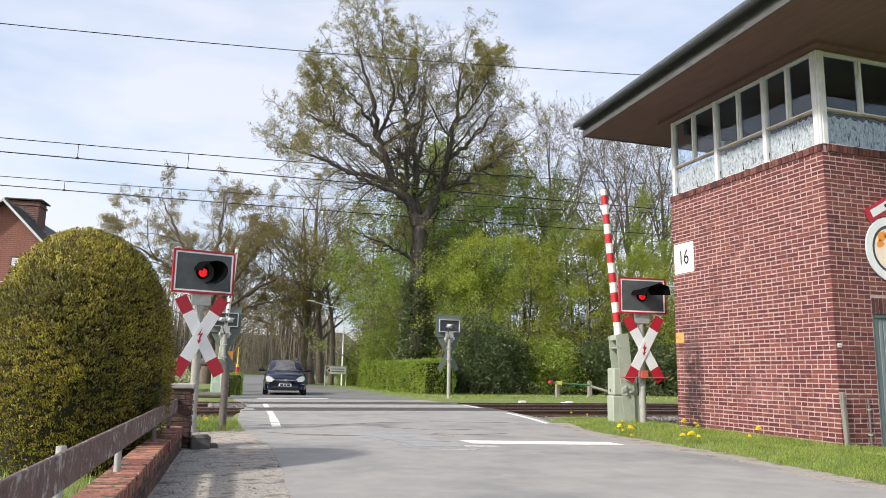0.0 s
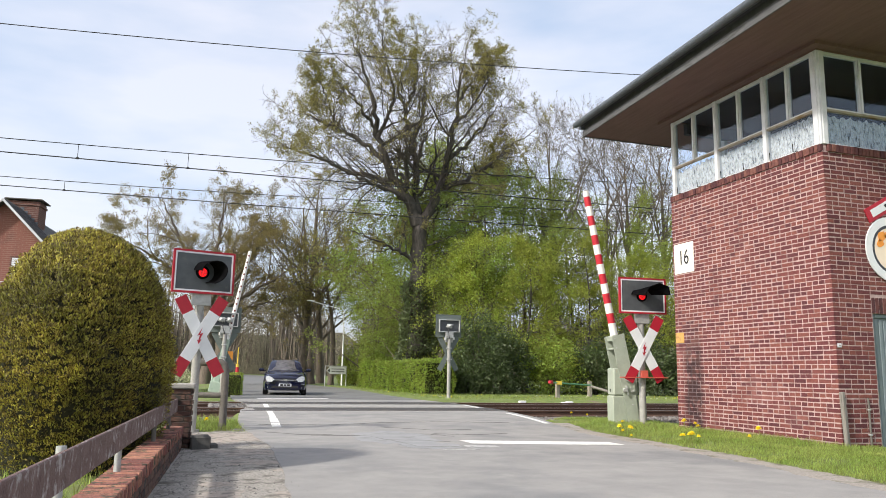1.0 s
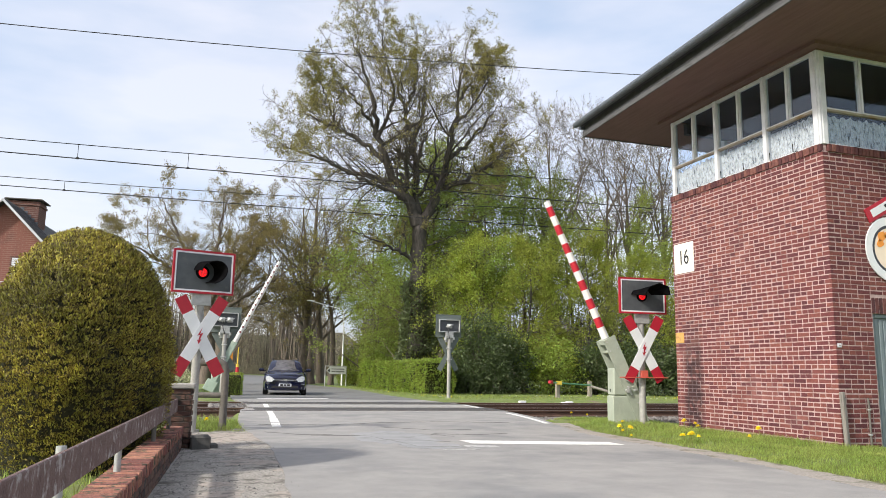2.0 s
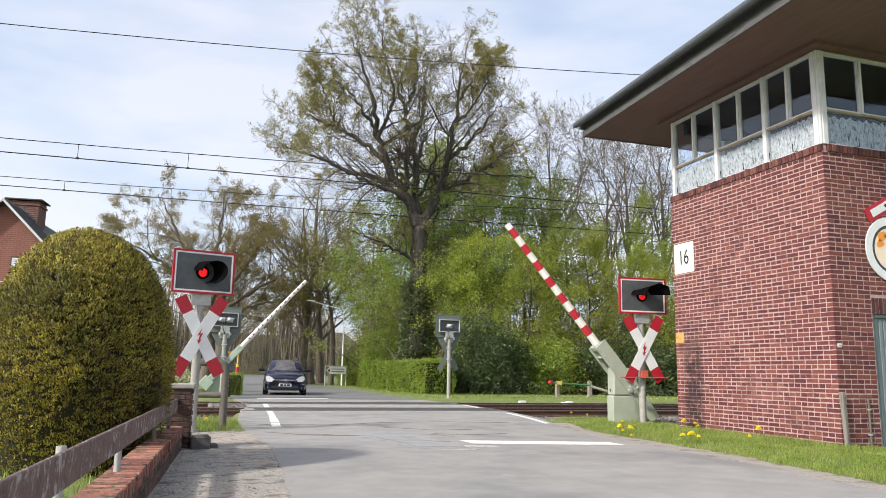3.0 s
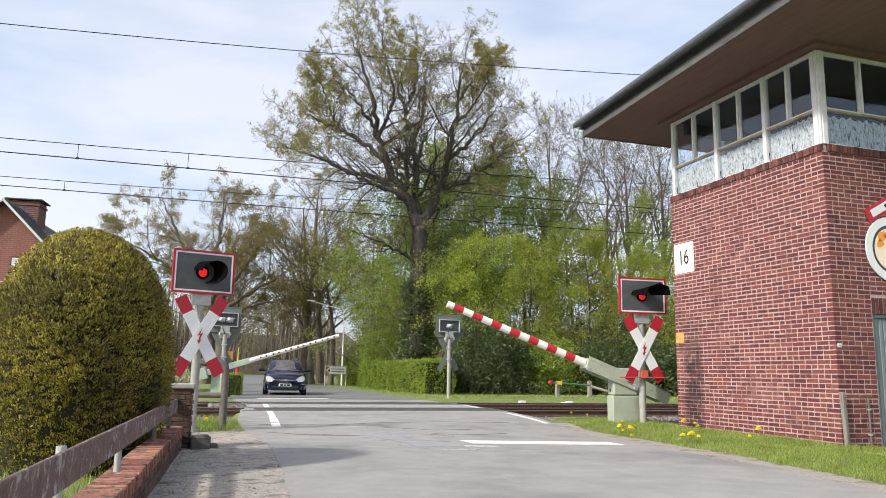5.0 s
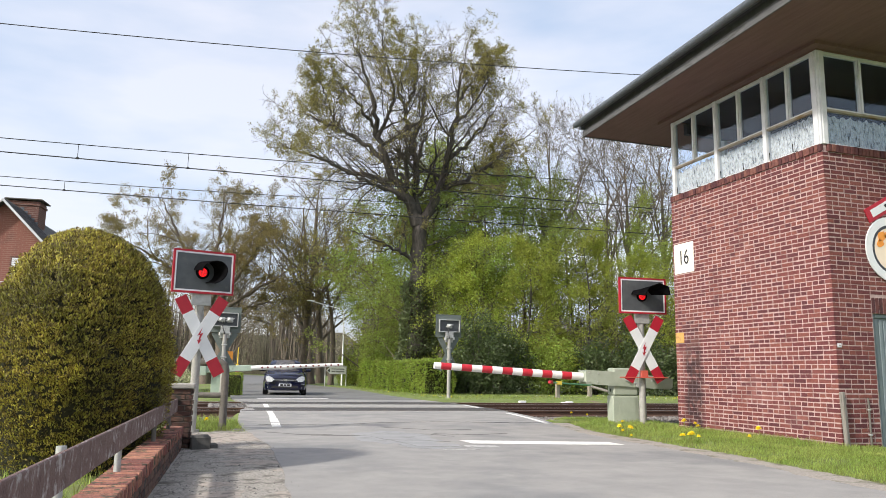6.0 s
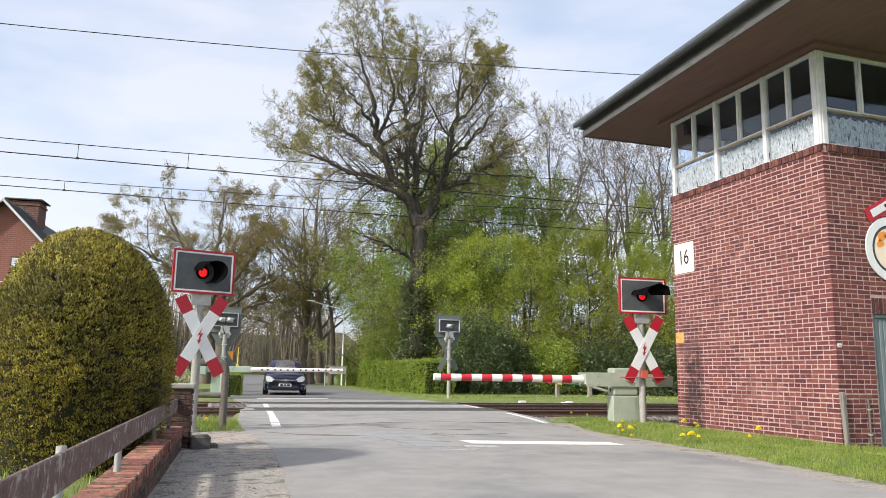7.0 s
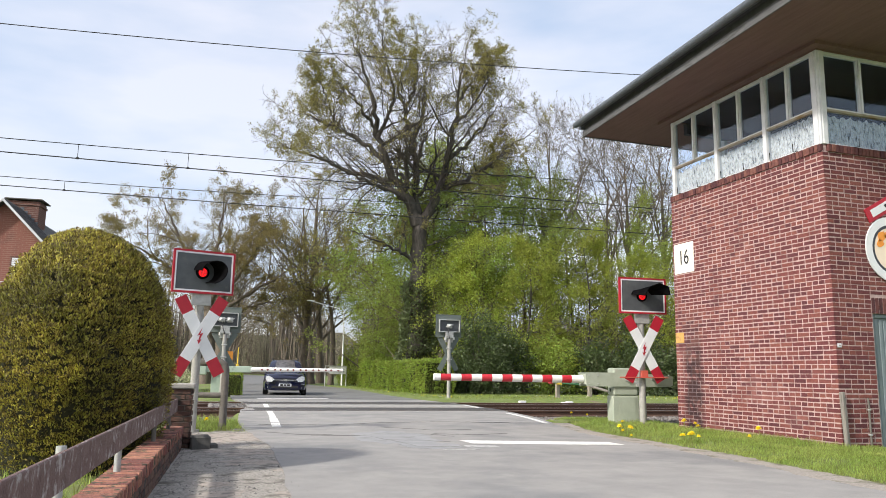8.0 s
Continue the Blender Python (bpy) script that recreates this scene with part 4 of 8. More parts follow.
def build_signal_box():
    hut = thing("signal_box", pose(WX, WY, 0), "red brick signal box with glazed upper room and wide flat roof", "signal box")
    # masonry with the doorway through it
    d0, d1, dz = 0.76, 1.75, 2.09
    t = 0.30
    for name, lo, hi in (("wall", (0.0, 0.0 + t, -0.3), (t, DY - 0.008, WALL_TOP)), ("wall", (DX - t, t, -0.3), (DX, DY - 0.008, WALL_TOP)), ("wall", (t, DY - t, -0.3), (DX - t, DY - 0.01, WALL_TOP))):
        bm = bmesh.new()
        box(bm, lo, hi)
        part(name, bm, M["mortar"], hut)
    bm = bmesh.new()
    box(bm, (0.0, 0.0, -0.3), (d0, t, WALL_TOP))
    box(bm, (d1, 0.0, -0.3), (DX, t, WALL_TOP))
    box(bm, (d0, 0.0, dz), (d1, t, WALL_TOP))
    part("front_wall", bm, M["mortar"], hut)
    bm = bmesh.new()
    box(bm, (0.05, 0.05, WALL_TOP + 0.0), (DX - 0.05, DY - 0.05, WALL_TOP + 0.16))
    part("floor_slab", bm, M["room_shade"], hut)
    # bricks in cross bond: stretcher and header courses by turns
    shapes = {n: (brick_mesh(l, "brick_" + n, M["brick_piece"])) for n, l in (("long", 0.25), ("short", 0.125))}
    rng = random.Random(8)
    placed = []
    for face, length in (("side", DY), ("front", 2.2)):
        for k in range(0, 64):
            z = k * COURSE + 0.003
            stretch = k % 2 == (0 if face == "side" else 1)
            step = 0.25 if stretch else 0.125
            s = 0.0 if face == "side" else 0.0
            if stretch and (k // 2) % 2:
                s = -0.125
            while s < length - 0.02:
                a, b = max(s, 0.0), min(s + step, length)
                if b - a > 0.05:
                    if face == "front" and z < dz + 0.24 and b > d0 and a < d1 + 0.1:
                        if z < dz and a < d0 - 0.05:
                            placed.append((face, a, d0 - a, z))
                        elif z >= dz and a < d0 - 0.05:
                            placed.append((face, a, d0 - a, z))
                        elif b > d1 + 0.15:
                            placed.append((face, d1 + 0.1, b - d1 - 0.1, z))
                    else:
                        placed.append((face, a, b - a, z))
                s += step
    def near(p):
        face, a, l, z = p
        return (a < 0.92 if face == "side" else a < 0.72) and 0.9 < z < 2.75 and (abs(l - 0.25) < 0.02 or abs(l - 0.125) < 0.02)
    chosen = [p for p in placed if near(p)][:300]
    picked = set(chosen)
    for face, a, l, z in chosen:
        ob = new("brick", shapes["long" if l > 0.2 else "short"])
        ob.parent = hut
        j = rng.uniform(-0.002, 0.003)
        if face == "side":
            edge = 0.0 if a > 0.01 else 0.0105
            ob.matrix_basis = pose(j, a + l - 0.0068 + rng.uniform(-0.003, 0.003), z + rng.uniform(-0.002, 0.002), 0, rng.uniform(-0.5, 0.5), -90)
        else:
            edge = 0.0 if a > 0.01 else 0.0105
            ob.matrix_basis = pose(a + 0.0068 - edge + rng.uniform(-0.003, 0.003) * (a > 0.01), j, z + rng.uniform(-0.002, 0.002), 0, rng.uniform(-0.5, 0.5), 0)
        ob.scale.x = (l - JOINT + edge) / ((0.25 if l > 0.2 else 0.125) - JOINT)
    rest = [p for p in placed if p not in picked]
    co, fa = [], []
    nrng = np.random.default_rng(5)
    for face, a, l, z in rest:
        j = nrng.uniform(-0.003, 0.003)
        e = 0.003
        u0, u1 = (a + 0.0068 + nrng.uniform(-0.005, 0.005) if a > 0.01 else -0.0035), a + l - 0.0068 + nrng.uniform(-0.005, 0.005)
        z0, z1 = z + nrng.uniform(-0.0035, 0.003), z + COURSE - JOINT + nrng.uniform(-0.004, 0.003)
        k = len(co)
        out, back = -0.005 + j * 0.7, 0.012
        chip = nrng.uniform(0, 0.006, 4) * (nrng.random(4) < 0.3)
        ring = [(u0 + e + chip[0], z0 + e), (u1 - e, z0 + e + chip[1]), (u1 - e - chip[2], z1 - e), (u0 + e, z1 - e - chip[3])]
        ring2 = [(u0, z0), (u1, z0), (u1, z1), (u0, z1)]
        pts = [(u, out, zz) for u, zz in ring] + [(u, back, zz) for u, zz in ring2]
        if face == "side":
            pts = [(d, u, zz) for u, d, zz in pts]
        co += pts
        quads = [(0, 1, 2, 3), (0, 4, 5, 1), (1, 5, 6, 2), (2, 6, 7, 3), (3, 7, 4, 0)]
        if face == "side":
            quads = [q[::-1] for q in quads]
        fa += [tuple(k + i for i in q) for q in quads]
    tagged(arrays("brickwork", np.array(co), np.array(fa), M["brick"], hut), "red bricks with pale joints", kind="stuff")
    # brick-on-end course under the windows, with bricks standing proud
    bm = bmesh.new()
    box(bm, (0.02, 0.02, WALL_TOP), (DX, DY - 0.02, WALL_TOP + 0.115))
    part("sill_course_core", bm, M["mortar"], hut)
    bm = bmesh.new()
    box(bm, (0, 0, 0), (0.064, 0.06, 0.122), bevel=0.005)
    soldier = mesh_of("soldier", bm, M["brick_soldier"])
    for k in range(int(DY / 0.0765)):
        ob = new("soldier_brick", soldier)
        ob.parent = hut
        ob.matrix_basis = pose(-0.03 + rng.uniform(-0.006, 0.006), 0.062 + 0.0765 * k + 0.005, WALL_TOP - 0.004 + rng.uniform(-0.004, 0.003), 0, -4 + rng.uniform(-2, 2), -90 + rng.uniform(-2, 2))
    for k in range(1, 30):
        ob = new("soldier_brick", soldier)
        ob.parent = hut
        ob.matrix_basis = pose(0.02 + 0.0765 * k, -0.03 + rng.uniform(-0.003, 0.003), WALL_TOP - 0.004, 4, 0, 0)
    # arch of standing bricks over the door
    for k in range(13):
        ob = new("lintel_brick", soldier)
        ob.parent = hut
        ob.matrix_basis = pose(d0 + 0.0 + 0.0765 * k, -0.008, dz + 0.002, 0, 0, 0) @ Matrix.Diagonal((1, 0.5, 2.0, 1))
    # door
    bm = bmesh.new()
    box(bm, (d0 + 0.002, 0.03, 0.02), (d0 + 0.06, 0.12, dz - 0.004), bevel=0.006)
    box(bm, (d1 - 0.06, 0.03, 0.02), (d1 - 0.002, 0.12, dz - 0.004), bevel=0.006)
    box(bm, (d0 + 0.06, 0.03, dz - 0.064), (d1 - 0.06, 0.12, dz - 0.004), bevel=0.006)
    part("door_frame", bm, M["door_grey"], hut)
    bm = bmesh.new()
    box(bm, (d0 + 0.064, 0.06, 0.03), (d1 - 0.064, 0.10, dz - 0.068))
    leaf = part("door", bm, M["door_grey"], hut, "blue-grey ribbed steel door, shut")
    for k in range(9):
        x = d0 + 0.08 + k * 0.093
        bm = bmesh.new()
        box(bm, (x, 0.048, 0.05), (x + 0.06, 0.06, dz - 0.09), bevel=0.005)
        part("rib", bm, M["door_grey"], leaf)
    bm = bmesh.new()
    box(bm, (d0 - 0.02, -0.05, -0.2), (d1 + 0.02, 0.3, 0.02))
    part("threshold", bm, M["concrete"], hut)
    # upper room: posts, sashes, curtains
    z0, z1, zm = WALL_TOP + 0.122, 6.315, 5.33
    sides = [("side", [0.03, 1.25, 2.54, 3.88]), ("front", [0.03, 1.68, 3.3, 4.9, 5.9])]
    glass_x = 0.06
    bm = bmesh.new()
    box(bm, (0.005, 0.005, z0), (0.16, 0.16, z1), bevel=0.008)
    box(bm, (-0.012, 0.04, z0), (0.006, 0.13, z1 - 0.02), bevel=0.004)
    box(bm, (0.04, -0.012, z0), (0.13, 0.006, z1 - 0.02), bevel=0.004)
    part("corner_post", bm, M["white_paint"], hut)

    def put(face, u0, u1, d0_, d1_, za, zb):
        return ((d0_, u0, za), (d1_, u1, zb)) if face == "side" else ((u0, d0_, za), (u1, d1_, zb))

    for face, marks in sides:
        for i, (a, b) in enumerate(zip(marks, marks[1:])):
            if a > 3.7 and face == "front":
                continue
            win = new("window")
            win.parent = hut
            a0, b0 = (a + 0.135 if i == 0 else a + 0.04), b - 0.04
            bm = bmesh.new()
            lo, hi = put(face, b0, b0 + 0.08, 0.005, 0.12, z0, z1)
            box(bm, lo, hi, bevel=0.006)
            part("post", bm, M["white_paint"], win)
            for za, zb in ((z0, z0 + 0.03), (z1 - 0.035, z1)):
                bm = bmesh.new()
                box(bm, *put(face, a0, b0, 0.02, 0.10, za, zb), bevel=0.004)
                part("frame_rail", bm, M["white_paint"], win)
            bm = bmesh.new()
            box(bm, *put(face, a0, b0, 0.035, 0.10, zm - 0.014, zm + 0.002), bevel=0.003)
            box(bm, *put(face, a0, b0, 0.025, 0.10, zm + 0.002, zm + 0.018), bevel=0.002)
            part("transom", bm, M["ochre_wood"], win, "peeling ochre wooden transom")
            mid = (a0 + b0) / 2
            bm = bmesh.new()
            box(bm, *put(face, mid - 0.022, mid + 0.022, 0.0, 0.10, zm + 0.02, z1 - 0.035), bevel=0.005)
            part("mullion", bm, M["white_paint"], win)
            for u0, u1 in ((a0, mid - 0.024), (mid + 0.024, b0)):
                bm = bmesh.new()
                w = 0.016
                box(bm, *put(face, u0, u0 + w, 0.03, 0.08, zm + 0.02, z1 - 0.037))
                box(bm, *put(face, u1 - w, u1, 0.03, 0.08, zm + 0.02, z1 - 0.037))
                box(bm, *put(face, u0 + w, u1 - w, 0.03, 0.08, zm + 0.02, zm + 0.042))
                box(bm, *put(face, u0 + w, u1 - w, 0.03, 0.08, z1 - 0.055, z1 - 0.037))
                part("sash", bm, M["white_paint"], win)
                bm = bmesh.new()
                box(bm, *put(face, u0 + w, u1 - w, glass_x, glass_x + 0.005, zm + 0.042, z1 - 0.055))
                p = part("pane", bm, M["glass"], win)
                p.visible_shadow = False
            bm = bmesh.new()
            box(bm, *put(face, a0, b0, glass_x, glass_x + 0.005, z0 + 0.03, zm - 0.03))
            p = part("pane", bm, M["glass"], win)
            p.visible_shadow = False
            # gathered lace curtain
            bm = bmesh.new()
            n = 60
            rows = []
            for r in range(5):
                row = []
                for k in range(n + 1):
                    u = a0 + 0.02 + (b0 - a0 - 0.04) * k / n
                    top = zm - 0.075 + 0.022 * math.sin(k * 0.9) + 0.012 * math.sin(k * 0.37 + i) - (0.05 * (k / n - 0.5) if face == "side" else 0.0)
                    z = z0 + 0.05 + (top - z0 - 0.05) * r / 4
                    d = 0.10 + 0.012 * math.sin(k * 1.3 + 0.4 * r) + 0.006 * math.sin(k * 0.5)
                    row.append(bm.verts.new((d, u, z) if face == "side" else (u, d, z)))
                rows.append(row)
            for r0, r1 in zip(rows, rows[1:]):
                for k in range(n):
                    bm.faces.new((r0[k], r0[k + 1], r1[k + 1], r1[k]))
            part("curtain", bm, M["lace"], win, "white lace half-curtain gathered on a wire", smooth=True)
            # iron stays in front of the sill
            for f in (0.35, 0.85):
                u = a0 + (b0 - a0) * f
                bm = bmesh.new()
                pts = [(0.03, z0 + 0.02), (-0.07, z0 - 0.005), (-0.075, z0 + 0.13)]
                tube(bm, [(d, u, z) if face == "side" else (u, d, z) for d, z in pts], 0.007, 6)
                part("stay", bm, M["black"], win, "thin black iron stay")
    # room inside: the shade behind the panes is put into its dark colour
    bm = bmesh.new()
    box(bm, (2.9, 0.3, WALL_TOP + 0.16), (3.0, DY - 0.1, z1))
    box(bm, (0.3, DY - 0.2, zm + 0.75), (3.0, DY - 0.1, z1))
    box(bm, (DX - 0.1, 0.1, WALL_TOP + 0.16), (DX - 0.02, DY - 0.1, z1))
    part("room_wall", bm, M["room_shade"], hut)
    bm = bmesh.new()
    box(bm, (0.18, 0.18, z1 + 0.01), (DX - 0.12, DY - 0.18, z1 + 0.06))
    part("room_ceiling", bm, M["room_shade"], hut, "ceiling of the upper room, coloured dark as its shade")
    # added pale block that imitates the reflection low in the panes
    bm = bmesh.new()
    box(bm, (0.9, 1.0, WALL_TOP + 0.16), (1.5, 3.3, zm + 0.30), bevel=0.02)
    part("reflection_block", bm, M["pane_reflection"], hut, "pale grey block added behind the glass as its reflection")
    # far corner glazing, thin white posts
    for x in (1.3, 2.6, 3.9, 5.2, 5.9):
        bm = bmesh.new()
        box(bm, (x, DY - 0.12, z0), (x + 0.09, DY - 0.005, z1), bevel=0.005)
        part("post", bm, M["white_paint"], hut)
    bm = bmesh.new()
    box(bm, (0.0, 0.0, z1), (DX, 0.16, z1 + 0.074), bevel=0.006)
    box(bm, (0.0, 0.162, z1), (0.16, DY, z1 + 0.074), bevel=0.006)
    box(bm, (0.162, DY - 0.16, z1), (DX, DY, z1 + 0.074), bevel=0.006)
    part("head_beam", bm, M["soffit"], hut)
    # roof
    ox, oy = 1.33, 1.55
    zs = 6.39

    def splay(ob):
        """The eave over the road runs a little askew to the wall."""
        for v in ob.data.vertices:
            if v.co.x < -0.6:
                v.co.x += 0.045 * (v.co.y - 2.0)
        return ob

    bm = bmesh.new()
    x0, y0, x1, y1 = -ox + 0.03, -oy + 0.03, DX + 1.3, DY + oy - 0.03
    box(bm, (x0, y0, zs), (x1, y1, zs + 0.05))
    splay(part("soffit", bm, M["soffit"], hut, "dark brown boarded soffit"))
    bm = bmesh.new()
    box(bm, (-0.16, -0.16, zs - 0.06), (-0.005, DY + 0.14, zs), bevel=0.004)
    box(bm, (-0.003, -0.16, zs - 0.06), (DX + 0.1, -0.005, zs), bevel=0.004)
    part("soffit_moulding", bm, M["soffit"], hut)
    fh = 0.12
    bm = bmesh.new()
    box(bm, (-ox, -oy, zs - 0.02), (-ox + 0.03, DY + oy, zs + fh), bevel=0.004)
    box(bm, (-ox + 0.032, -oy, zs - 0.02), (DX + 1.3, -oy + 0.03, zs + fh), bevel=0.004)
    box(bm, (-ox + 0.032, DY + oy - 0.03, zs - 0.02), (DX + 1.3, DY + oy, zs + fh), bevel=0.004)
    splay(part("fascia", bm, M["fascia"], hut, "weathered grey wooden fascia board"))
    bm = bmesh.new()
    box(bm, (-ox + 0.04, -oy + 0.04, zs + 0.052), (DX + 1.28, DY + oy - 0.04, zs + 0.26))
    box(bm, (-ox - 0.07, -oy - 0.07, zs + 0.25), (DX + 1.32, DY + oy + 0.07, zs + 0.30))
    splay(part("roof_deck", bm, M["roof_felt"], hut))
    for lo, hi in (((-ox - 0.13, -oy, zs + 0.27), (-ox - 0.13, DY + oy + 0.1, zs + 0.27)), ((-ox, DY + oy + 0.13, zs + 0.27), (DX + 1.3, DY + oy + 0.13, zs + 0.27)), ((-ox, -oy - 0.13, zs + 0.27), (DX + 1.3, -oy - 0.13, zs + 0.27))):
        bm = bmesh.new()
        tube(bm, [lo, hi], 0.07, 14)
        splay(part("gutter", bm, M["zinc"], hut, "grey zinc rain gutter", smooth=True))
    return hut


build_signal_box()


def text_mesh(body, size, depth=0.002):
    cu = bpy.data.curves.new("lettering", "FONT")
    cu.body, cu.size, cu.extrude, cu.align_x, cu.align_y = body, size, depth, "CENTER", "CENTER"
    tmp = new("lettering", cu)
    me = bpy.data.meshes.new_from_object(tmp.evaluated_get(bpy.context.evaluated_depsgraph_get()))
    bpy.data.objects.remove(tmp)
    bpy.data.curves.remove(cu)
    return me


def build_plates():
    p = thing("wall_plate", pose(WX - 0.012, 12.62, 3.42, 0, 0, -90), "cream enamel plate with dark numerals on the brick wall", "plate")
    bm = bmesh.new()
    slab(bm, rect(0.62, 0.60), 0.008)
    part("plate", bm, M["plate_cream"], p)
    me = text_mesh("16", 0.42)
    me.materials.append(M["ink"])
    t = new("numerals", me)
    t.parent = p
    t.matrix_basis = pose(0, -0.004, 0, 90, 0, 0) @ Matrix.Diagonal((0.80, 1.0, 1, 1))
    bm = bmesh.new()
    box(bm, (-0.012, 0, 0), (0.0, 0.26, 0.20), bevel=0.003)
    ob = tagged(part("warning_plate", bm, M["plate_yellow"]), "faded yellow plate screwed to the brick wall", "plate")
    ob.matrix_basis = pose(WX - 0.008, 12.70, 1.745)
    bm = bmesh.new()
    box(bm, (0.0, -0.012, 0), (0.075, 0.0, 0.06), bevel=0.003)
    box(bm, (0.012, -0.016, 0.02), (0.06, -0.012, 0.04), mi=1)
    ob = tagged(part("small_plate", bm, [M["plate_white"], M["concrete"]]), "small pale plate on the brick corner", "plate")
    ob.matrix_basis = pose(WX + 0.02, WY - 0.008, 1.55)
    # leaning old post
    bm = bmesh.new()
    box(bm, (-0.04, -0.03, -0.1), (0.04, 0.03, 0.83), bevel=0.012)
    ob = tagged(part("wooden_post", bm, M["old_wood"], smooth=False), "weathered grey wooden post leaning on the brick corner", "post")
    ob.matrix_basis = pose(WX + 0.02, WY - 0.075, 0.06, -2, -1, 10)
    c = thing("wall_conduit", pose(WX + 0.52, WY - 0.03, 0.0), "dark cable conduit clipped to the brick wall beside the door", "conduit")
    bm = bmesh.new()
    tube(bm, [(0, 0, -0.1), (0, 0, 0.74), (0.01, 0.02, 0.80)], 0.016, 8)
    part("tube", bm, M["pipe_grey"], c, smooth=True)
    for z in (0.25, 0.62):
        bm = bmesh.new()
        box(bm, (-0.028, -0.018, z), (0.028, 0.022, z + 0.02), bevel=0.003)
        part("clip", bm, M["galvanised"], c)
    # round sign
    s = thing("round_sign", pose(WX + 1.22, WY - 0.03, 3.12), "round white sign with a dark ring and faded orange picture", "sign")
    bm = bmesh.new()
    slab(bm, disc(0.40), 0.012)
    part("panel", bm, M["sign_cream"], s)
    bm = bmesh.new()
    ring_plate(bm, 0.39, 0.52, 0.018, m=pose(0, -0.006, 0))
    part("rim", bm, M["white_enamel"], s, "white enamel rim")
    bm = bmesh.new()
    ring_plate(bm, 0.345, 0.392, 0.010, m=pose(0, -0.004, 0))
    part("dark_ring", bm, M["sign_navy"], s)
    rng = random.Random(2)
    for k, (cx, cz, r) in enumerate(((-0.17, 0.20, 0.10), (-0.05, 0.24, 0.08), (-0.22, 0.08, 0.07), (-0.02, 0.12, 0.09), (0.12, 0.2, 0.1), (0.05, -0.05, 0.08))):
        bm = bmesh.new()
        slab(bm, [(cx + r * rng.uniform(0.6, 1.2) * math.cos(a), cz + r * rng.uniform(0.5, 1.1) * math.sin(a)) for a in np.linspace(0, 6.28, 12)[:-1]], 0.004, m=pose(0, -0.006, 0))
        part("blotch", bm, M["sign_orange"], s, "faded orange patch")
    # slanting enamel bar above it
    c = thing("bar_sign", pose(WX + 0.87, WY - 0.03, 3.67, 0, -28, 0), "slanting red-edged white enamel bar hung on the brick wall", "sign")
    bm = bmesh.new()
    box(bm, (-0.10, 0.0, -0.115), (1.25, 0.02, 0.115), bevel=0.004)
    part("bar", bm, M["red_enamel"], c)
    bm = bmesh.new()
    box(bm, (0.0, -0.006, -0.062), (1.15, 0.0, 0.062), bevel=0.001)
    part("white_panel", bm, M["white_enamel"], c)
    bm = bmesh.new()
    slab(bm, disc(0.03, 14), 0.012, m=pose(0.34, -0.016, 0.0))
    part("bolt", bm, M["ink"], c)


build_plates()


# ---- crossing lights and crosses ----
def cross_bar(ang, front):
    """Half of a crossing cross: white bar with red ends, three meshes' outlines in x, z."""
    out = []
    for a, b, red in ((-0.74, -0.44, True), (-0.44, 0.44, False), (0.44, 0.74, True)):
        out.append((a, b, red))
    return [(pose(0, front, 0, 0, ang, 0), a, b, red) for a, b, red in out]


BOLT = [(0.035, 0.15), (-0.055, -0.01), (-0.005, 0.005), (-0.03, -0.10), (-0.055, -0.085), (-0.02, -0.17), (0.03, -0.075), (-0.003, -0.085), (0.055, 0.045), (0.0, 0.03)]


